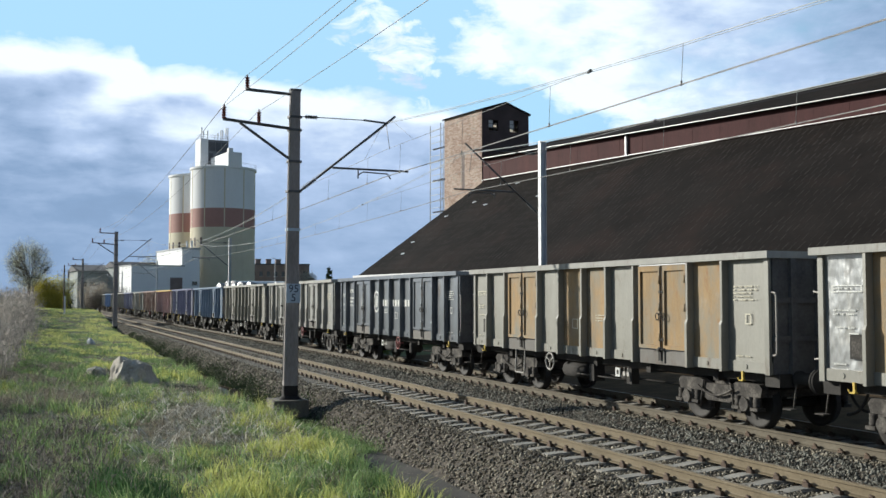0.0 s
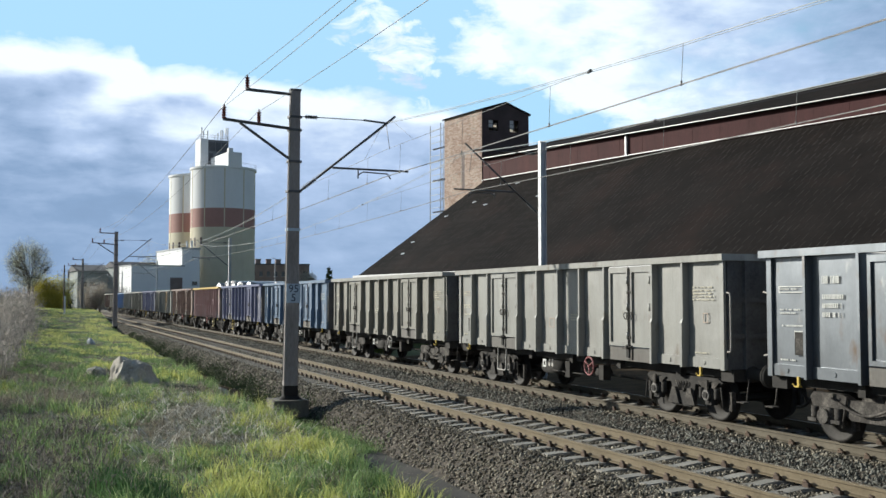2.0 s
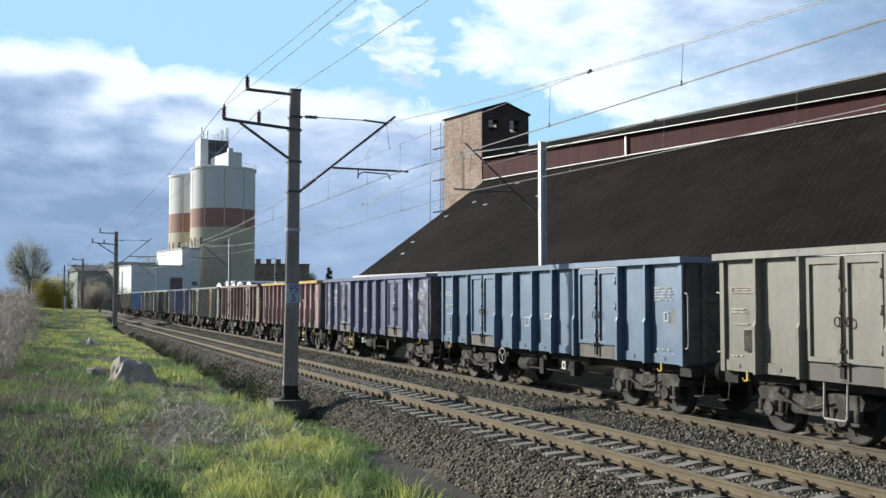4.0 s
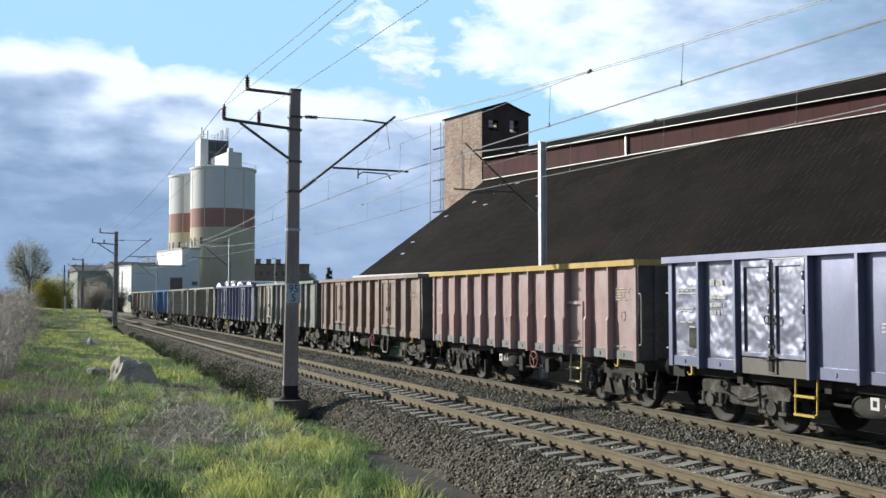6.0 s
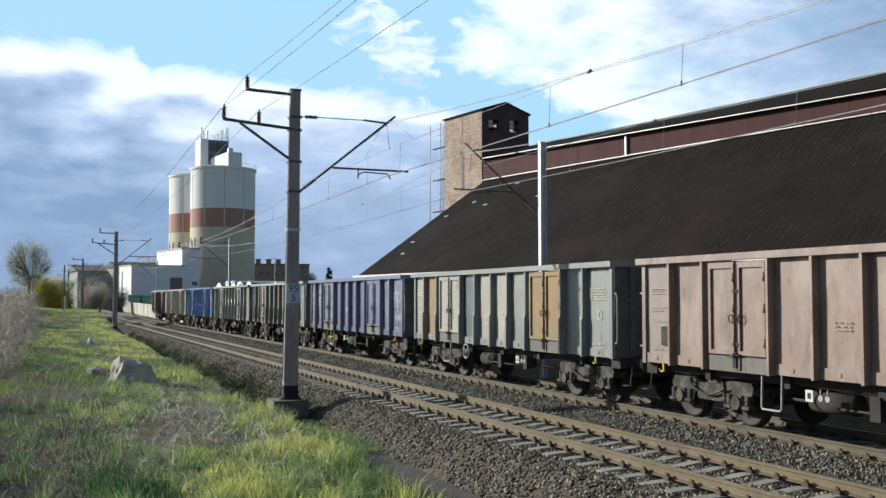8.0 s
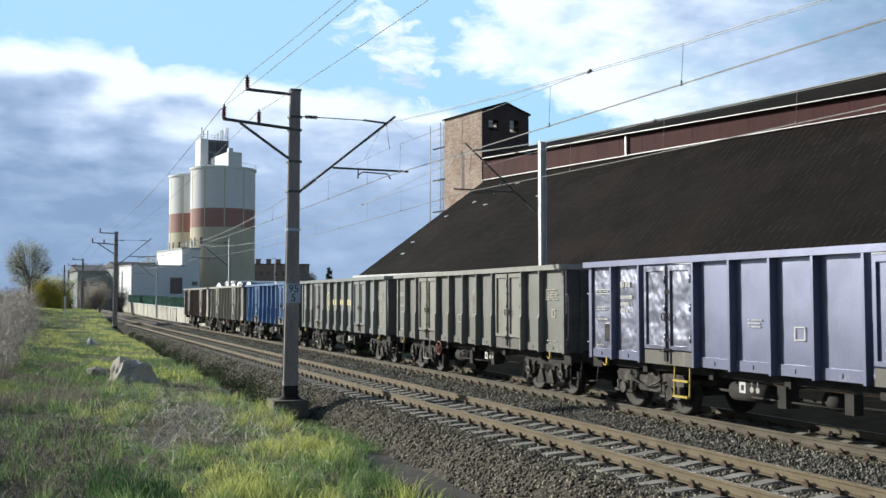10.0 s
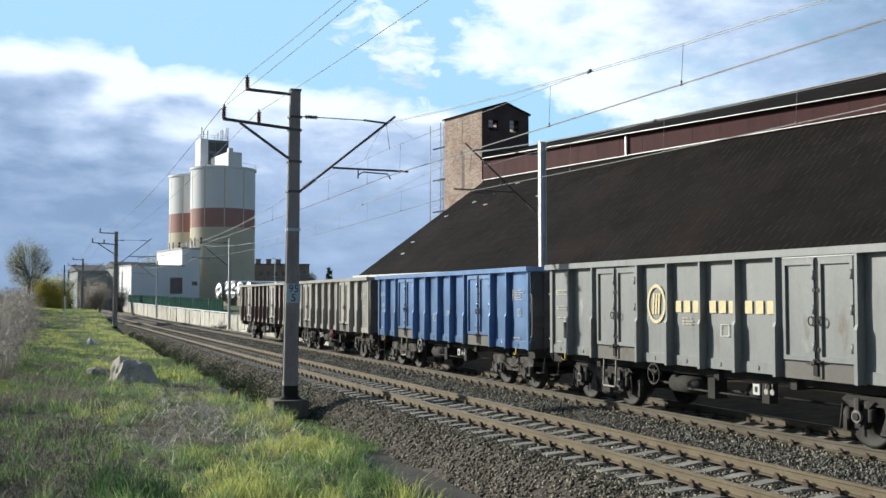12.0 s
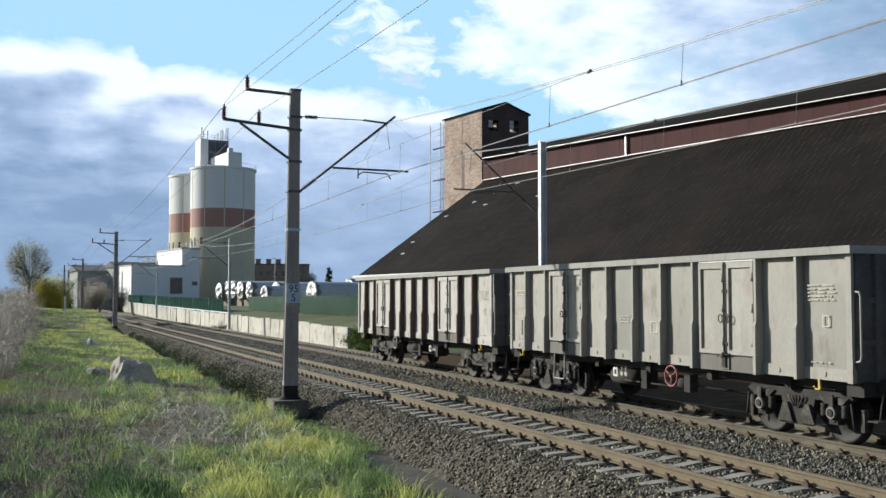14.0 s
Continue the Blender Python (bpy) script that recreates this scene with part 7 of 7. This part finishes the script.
def round_tree(name, label, x, y, z, c_z, rx, rz_, leaf, seed):
    """Several stems from one root, limbs fanning into a rounded crown of fine twigs."""
    rng = np.random.default_rng(seed)
    t = thing(name, label, "tree", pose(x, y, z))
    bm = bm_new()
    pts = []
    for k in range(5):
        lean = Vector((rng.normal(0, 0.28), rng.normal(0, 0.28), 0))
        fork = Vector((lean.x * 1.2, lean.y * 1.2, c_z - rz_ * rng.uniform(0.5, 0.9)))
        tube(bm, (lean.x * 0.3, lean.y * 0.3, 0), fork, 0.15, 6, 0.09, caps=False)
        for _ in range(9):
            d = Vector((rng.normal(), rng.normal(), rng.normal(0.2, 0.8))).normalized()
            r = rng.uniform(0.55, 0.95)
            q = Vector((d.x * rx * r, d.y * rx * r, c_z + d.z * rz_ * r))
            mid = fork.lerp(q, 0.5) + Vector((0, 0, 0.35))
            tube(bm, fork, mid, 0.04, 5, 0.026, caps=False)
            tube(bm, mid, q, 0.026, 4, 0.012, caps=False)
            for _k in range(16):
                a = mid.lerp(q, rng.uniform(0.1, 1.0))
                out = (a - Vector((0, 0, c_z - rz_ * 0.5))).normalized()
                b = a + (out + Vector((rng.normal(0, 0.5), rng.normal(0, 0.5), rng.normal(0.2, 0.4)))) * rng.uniform(0.35, 0.75)
                f = math.sqrt((b.x / rx) ** 2 + (b.y / rx) ** 2 + ((b.z - c_z) / rz_) ** 2)
                if f > 1.04:
                    b = Vector((b.x / f, b.y / f, c_z + (b.z - c_z) / f)) * 1.0
                tube(bm, a, b, 0.014, 3, 0.006, caps=False)
                pts += [tuple(a.lerp(b, g)) for g in (0.3, 0.6, 0.85, 1.0)]
    for _ in range(620):
        d = Vector((rng.normal(), rng.normal(), rng.normal())).normalized() * rng.uniform(0.2, 1.0) ** 0.5
        b = Vector((d.x * rx, d.y * rx, c_z + d.z * rz_))
        a = b.lerp(Vector((0, 0, c_z - rz_)), min(0.45, 0.7 / max(0.3, (b - Vector((0, 0, c_z - rz_))).length)))
        tube(bm, a, b, 0.014, 3, 0.006, caps=False)
        pts += [tuple(a.lerp(b, g)) for g in (0.3, 0.6, 0.85, 1.0)] * 4
    part("trunk", bm, M_bark, t, "dark forked stems and limbs")
    p, ls = crown(pts, 0.2, 21000, rng)
    v, tr = leaf_tris(p, ls, 0.04, rng)
    part("crown", fast_mesh("crown", v, tr, leaf), None, t, "fine grey-green haze of opening buds")


round_tree("willow", "rounded willow just coming into leaf behind the scrub", -0.65, 120, -0.3, 6.7, 2.6, 3.15, M_bud, 23)
tree("bare_tree", "bare pale tree on the skyline", 62.0, 240, 9.5, 1.1, M_blossom, 0.14, 2500, 5, trunks=2, z=0.8)
tree("bare_tree", "bare tree beside the silo", 30.0, 262, 16, 1.0, M_bud, 0.16, 2500, 6, z=0.5)
tree("young_tree", "thin bare tree beyond the bushes", 4.6, 150, 6.5, 0.9, M_bud, 0.08, 1200, 9, z=0.0)
bush("rounded forsythia bush in yellow flower", 2.0, 150, 4.4, 3.0, 6.4, M_fors, 0.09, 30000, 31, z=-0.2)
bush("dark green hedge behind the forsythia", 4.1, 154, 1.6, 2.0, 4.6, M_conifer, 0.09, 5000, 32, z=-0.2)
bush("pale blossoming bush beside the line", 10.75, 205, 5.2, 3.0, 7.2, M_blossom, 0.10, 11000, 33, z=-0.4)
bush("brown budding bush beside the pale one", 15.2, 203, 3.4, 3.0, 5.6, M_twig, 0.10, 5000, 34, z=-0.2)
bush("low green bush at the end of the concrete wall", 17.8, 55.2, 2.6, 2.0, 1.5, M_bush, 0.05, 6500, 35, z=-0.6)
bush("low weeds below the wall", 17.3, 52.0, 2.2, 1.6, 0.9, M_bush, 0.045, 3000, 36, z=-0.6)
bush("green bush among the scrub", -2.6, 96, 2.6, 2.0, 2.9, M_bush, 0.07, 4000, 37, z=-0.2)
bush("dry weeds by the mast base", 16.4, 96.0, 1.6, 1.2, 0.7, M_twig, 0.05, 1200, 38, z=-0.6)


def conifer(x, y, z, hgt, seed):
    rng = np.random.default_rng(seed)
    t = thing("conifer", "slim dark spruce on the skyline", "tree", pose(x, y, z))
    bm = bm_new()
    tube(bm, (0, 0, 0), (0, 0, hgt), 0.14, 6, 0.02)
    part("trunk", bm, M_bark, t)
    pts = []
    zz = hgt * 0.12
    while zz < hgt * 0.98:
        r = (1 - zz / hgt) * hgt * 0.24 + 0.08
        for k in range(9):
            a = rng.uniform(0, 2 * np.pi)
            for f in np.linspace(0.1, 1, 9):
                pts.append((r * f * math.cos(a), r * f * math.sin(a), zz - 0.25 * r * f))
        zz += 0.38
    pts = np.array(pts) + rng.normal(0, 0.07, (len(pts), 3))
    v, tr = leaf_tris(pts, rng.uniform(0.6, 1.3, len(pts)), 0.2, rng)
    part("needles", fast_mesh("needles", v, tr, M_conifer), None, t)


conifer(40.9, 144.3, 0.8, 6.6, 3)


# height of the large boulder along its length, as a share
RIDGE = [(-0.95, 1.0), (-0.66, 1.16), (-0.4, 0.93), (-0.1, 0.86), (0.35, 0.82), (0.65, 0.66), (1.0, 0.36)]


def boulder(label, x, y, w, d_, hgt, seed, mat, ridge=False):
    bm = bm_new()
    bmesh.ops.create_icosphere(bm, subdivisions=4, radius=1.0)
    rnd = random.Random(seed)
    # facets: flatten the ball against a few tilted planes, then roughen it
    planes = []
    for k in range(11):
        d = Vector((rnd.gauss(0, 1), rnd.gauss(0, 1), rnd.gauss(0.3, 0.8))).normalized()
        planes.append((d, rnd.uniform(0.62, 0.86)))
    if ridge:
        planes = [(Vector((-0.93, -0.26, 0.26)).normalized(), 0.62), (Vector((-0.25, -0.85, 0.45)).normalized(), 0.86), (Vector((0.6, -0.7, 0.35)).normalized(), 0.84), (Vector((0.85, 0.1, 0.4)).normalized(), 1.0)]
    for v in bm.verts:
        c = v.co.copy()
        if ridge:
            c /= (c.x ** 4 + c.y ** 4 + c.z ** 4) ** 0.25
        for d, lim in planes:
            over = c.dot(d) - lim
            if over > 0:
                c -= d * over * 0.92
        c *= (1.0 if ridge else 1.15) + noise.noise(c * 1.4 + Vector((seed, 0, 0))) * (0.1 if ridge else 0.22) + noise.noise(c * 4.0 + Vector((seed, 5, 0))) * 0.09
        c *= 0.95 + 0.16 * abs(noise.noise(c * 2.3 + Vector((0, seed, 3)))) + 0.06 * noise.noise(c * 9.0)
        if ridge:
            v.co = Vector((c.x * w / 2 + 0.08 * c.z, c.y * d_ / 2, max(-0.15, c.z * hgt * lerp_table(RIDGE, c.x))))
            continue
        v.co = Vector((c.x * w / 2, c.y * d_ / 2, max(-0.15, c.z * hgt * 0.62 + hgt * 0.35)))
    ob = part("boulder", bm, mat, smooth=False, at=pose(x, y, ground_z(x, y) - 0.02, 0, 0, 0 if ridge else seed * 20))
    return tagged(ob, label, "boulder")


M_boulder = material("boulder_stone", [(0.31, 0.278, 0.228), (0.53, 0.483, 0.41), (0.74, 0.695, 0.61)], 0.9, scale=2.4, grain=14, bump=0.6, depth=0.05)
boulder("large grey boulder lying in the grass", 2.9, 33.0, 1.62, 1.1, 0.86, 4, M_boulder, ridge=True)
boulder("small dark boulder beside the large one", 2.0, 35.4, 0.75, 0.6, 0.45, 5, M_boulder)
boulder("flat grey stone at the edge of the ballast", 5.75, 33.6, 0.7, 0.5, 0.3, 7, M_boulder)
boulder("small white stone in the grass", 3.15, 62.0, 0.46, 0.4, 0.42, 9, M_render)


def marker_post(x, y, hgt, mat, label):
    bm = bm_new()
    bevel_box(bm, -0.09, 0.09, -0.09, 0.09, -0.2, hgt, 0.02)
    tagged(part("marker_post", bm, mat, at=pose(x, y, ground_z(x, y))), label, "post")


marker_post(3.2, 118.0, 2.0, M_render, "short white marker post beside the line")
block("garden_shed", "small white shed behind the bushes", 12.9, 244, 0, 1.7, 2, 5.4, M_render, M_darkroof, z0=-0.3, category="shed")
for px, py, ph in ((3.4, 130, 6.6), (1.6, 150, 5.4)):
    bm = bm_new()
    tube(bm, (0, 0, -0.5), (0, 0, ph), 0.1, 8, 0.07)
    tagged(part("wooden_pole", bm, M_bark, at=pose(px, py, 0)), "dark wooden pole beside the line", "pole")
bm = bm_new()
tube(bm, (0, 0, -0.5), (0, 0, 9.4), 0.09, 8, 0.05)
tube(bm, (0, 0, 9.4), (-0.9, 0, 9.6), 0.05, 6)
lamp_post = tagged(part("lamp_post", bm, M_mastpale, at=pose(43.0, 190.0, 0.8)), "slim pale lamp post in the yard", "lamp post")

# ---------------- sleepers, fastenings and loose stones ----------------
def sleeper_mesh():
    bm = bm_new()
    sec = [(-1.3, -0.205), (-1.05, -0.19), (-0.5, -0.18), (-0.2, -0.215), (0.2, -0.215), (0.5, -0.18), (1.05, -0.19), (1.3, -0.205)]
    for (x0, z0), (x1, z1) in zip(sec, sec[1:]):
        v = [bm.verts.new(p) for p in ((x0, -0.105, z0), (x1, -0.105, z1), (x1, 0.105, z1), (x0, 0.105, z0), (x0, -0.14, -0.36), (x1, -0.14, -0.36), (x1, 0.14, -0.36), (x0, 0.14, -0.36))]
        bm.faces.new((v[0], v[1], v[2], v[3]))
        bm.faces.new((v[0], v[4], v[5], v[1]))
        bm.faces.new((v[2], v[6], v[7], v[3]))
        if x0 < -1.29:
            bm.faces.new((v[0], v[3], v[7], v[4]))
        if x1 > 1.29:
            bm.faces.new((v[1], v[5], v[6], v[2]))
    return mesh_of("sleeper", bm, M_sleeper)


def clip_mesh():
    bm = bm_new()
    for rx in (-0.7525, 0.7525):
        for s in (-1, 1):
            bevel_box(bm, rx + s * 0.11 - 0.035, rx + s * 0.11 + 0.035, -0.07, 0.07, -0.19, -0.125, 0.012)
            tube(bm, (rx + s * 0.12, -0.05, -0.13), (rx + s * 0.12, 0.05, -0.095), 0.02, 5)
            tube(bm, (rx + s * 0.12, 0.05, -0.095), (rx + s * 0.06, 0.03, -0.12), 0.02, 5)
    return mesh_of("fastening", bm, M_clip)


SLEEPER, CLIP = sleeper_mesh(), clip_mesh()


def lay_sleepers(track, y0, singles, total, offset):
    for k in range(total):
        y = y0 + 0.6 * k + offset
        if k < singles:
            s = part("sleeper", SLEEPER, None, track, at=pose(0, y, 0, 0, 0, random.uniform(-0.4, 0.4)))
            if k < 130:
                part("fastening", CLIP, None, s)
    for src, nm, first in ((SLEEPER, "far_sleepers", singles), (CLIP, "far_fastenings", 130)):
        co = np.array([v.co[:] for v in src.vertices])
        polys = [list(p.vertices) for p in src.polygons]
        V, F = [], []
        last = total if nm == "far_sleepers" else 260
        for k in range(first, last):
            b = len(V) * len(co)
            V.append(co + np.array([0, y0 + 0.6 * k + offset, 0]))
            F += [[i + b for i in p] for p in polys]
        me = bpy.data.meshes.new(nm)
        me.from_pydata([tuple(v) for v in np.concatenate(V)], [], F)
        me.materials.append(src.materials[0])
        tagged(part(nm, me, None, track), kind="stuff")


lay_sleepers(near_track, 7.0, 240, 480, 0.0)
lay_sleepers(far_track, 7.0, 180, 480, 0.3)


def build_stones():
    rng = np.random.default_rng(17)
    ico = np.array([(0, 0, 1), (0.95, 0, 0.1), (0.25, 0.9, -0.1), (-0.8, 0.5, 0.1), (-0.75, -0.55, -0.1), (0.3, -0.9, 0.1), (0, 0, -1)], float)
    tri = np.array([(0, 1, 2), (0, 2, 3), (0, 3, 4), (0, 4, 5), (0, 5, 1), (6, 2, 1), (6, 3, 2), (6, 4, 3), (6, 5, 4), (6, 1, 5)])
    n = 112000
    ys = np.where(np.arange(n) < 62000, 10 + 42 * rng.random(n) ** 1.4, 46 + 64 * rng.random(n) ** 1.2)
    xs = rng.uniform(6.75, 12.75, n)
    zs = np.array([bed_z(x) for x in xs])
    rail = np.minimum.reduce([np.abs(xs - c) for c in (NEAR_C - 0.7525, NEAR_C + 0.7525, FAR_C - 0.7525)]) < 0.09
    ph = np.abs(((ys - 7.0) / 0.6 + 0.5) % 1.0 - 0.5) * 0.6
    on = (np.abs(xs - NEAR_C) < 1.32) & (ph < 0.12) & (rng.random(n) > 0.06)
    toe = xs < 7.0 + 0.22 * np.sin(ys * 1.7) * np.sin(ys * 0.6) - 0.25 * (ys > 24)
    keep = ~(rail | on | (toe & (rng.random(n) > 0.04)))
    xs, ys, zs = xs[keep], ys[keep], zs[keep]
    n = len(xs)
    size = rng.uniform(0.017, 0.039, n) * (1 + 0.25 * (ys > 30) + 0.012 * np.maximum(ys - 45, 0))
    jit = 1 + rng.uniform(-0.35, 0.35, (n, 7, 1))
    an = rng.uniform(0, 2 * np.pi, n)
    ca, sa = np.cos(an)[:, None], np.sin(an)[:, None]
    p = ico[None] * jit * size[:, None, None] * np.stack([rng.uniform(0.8, 1.4, n), rng.uniform(0.7, 1.1, n), rng.uniform(0.6, 1.0, n)], 1)[:, None, :]
    tilt = rng.normal(0, 0.5, (n, 1))
    q = np.stack([p[..., 0] * ca - p[..., 1] * sa, p[..., 0] * sa + p[..., 1] * ca, p[..., 2] + tilt * p[..., 0]], -1)
    mid = (xs > 10.85) & (xs < 12.4)
    for pick, mat, lab in ((~mid, M_stone, "loose brownish ballast stones"), (mid, M_stonegrey, "fresh grey stones between the two tracks")):
        v = (q[pick] + np.stack([xs, ys, zs + 0.012], 1)[pick][:, None, :]).reshape(-1, 3)
        t = ((np.arange(int(pick.sum())) * 7)[:, None, None] + tri[None]).reshape(-1, 3)
        tagged(part("ballast_stones", fast_mesh("ballast_stones", v, t, mat), None, ballast_bed, lab), kind="stuff")


build_stones()

motions()
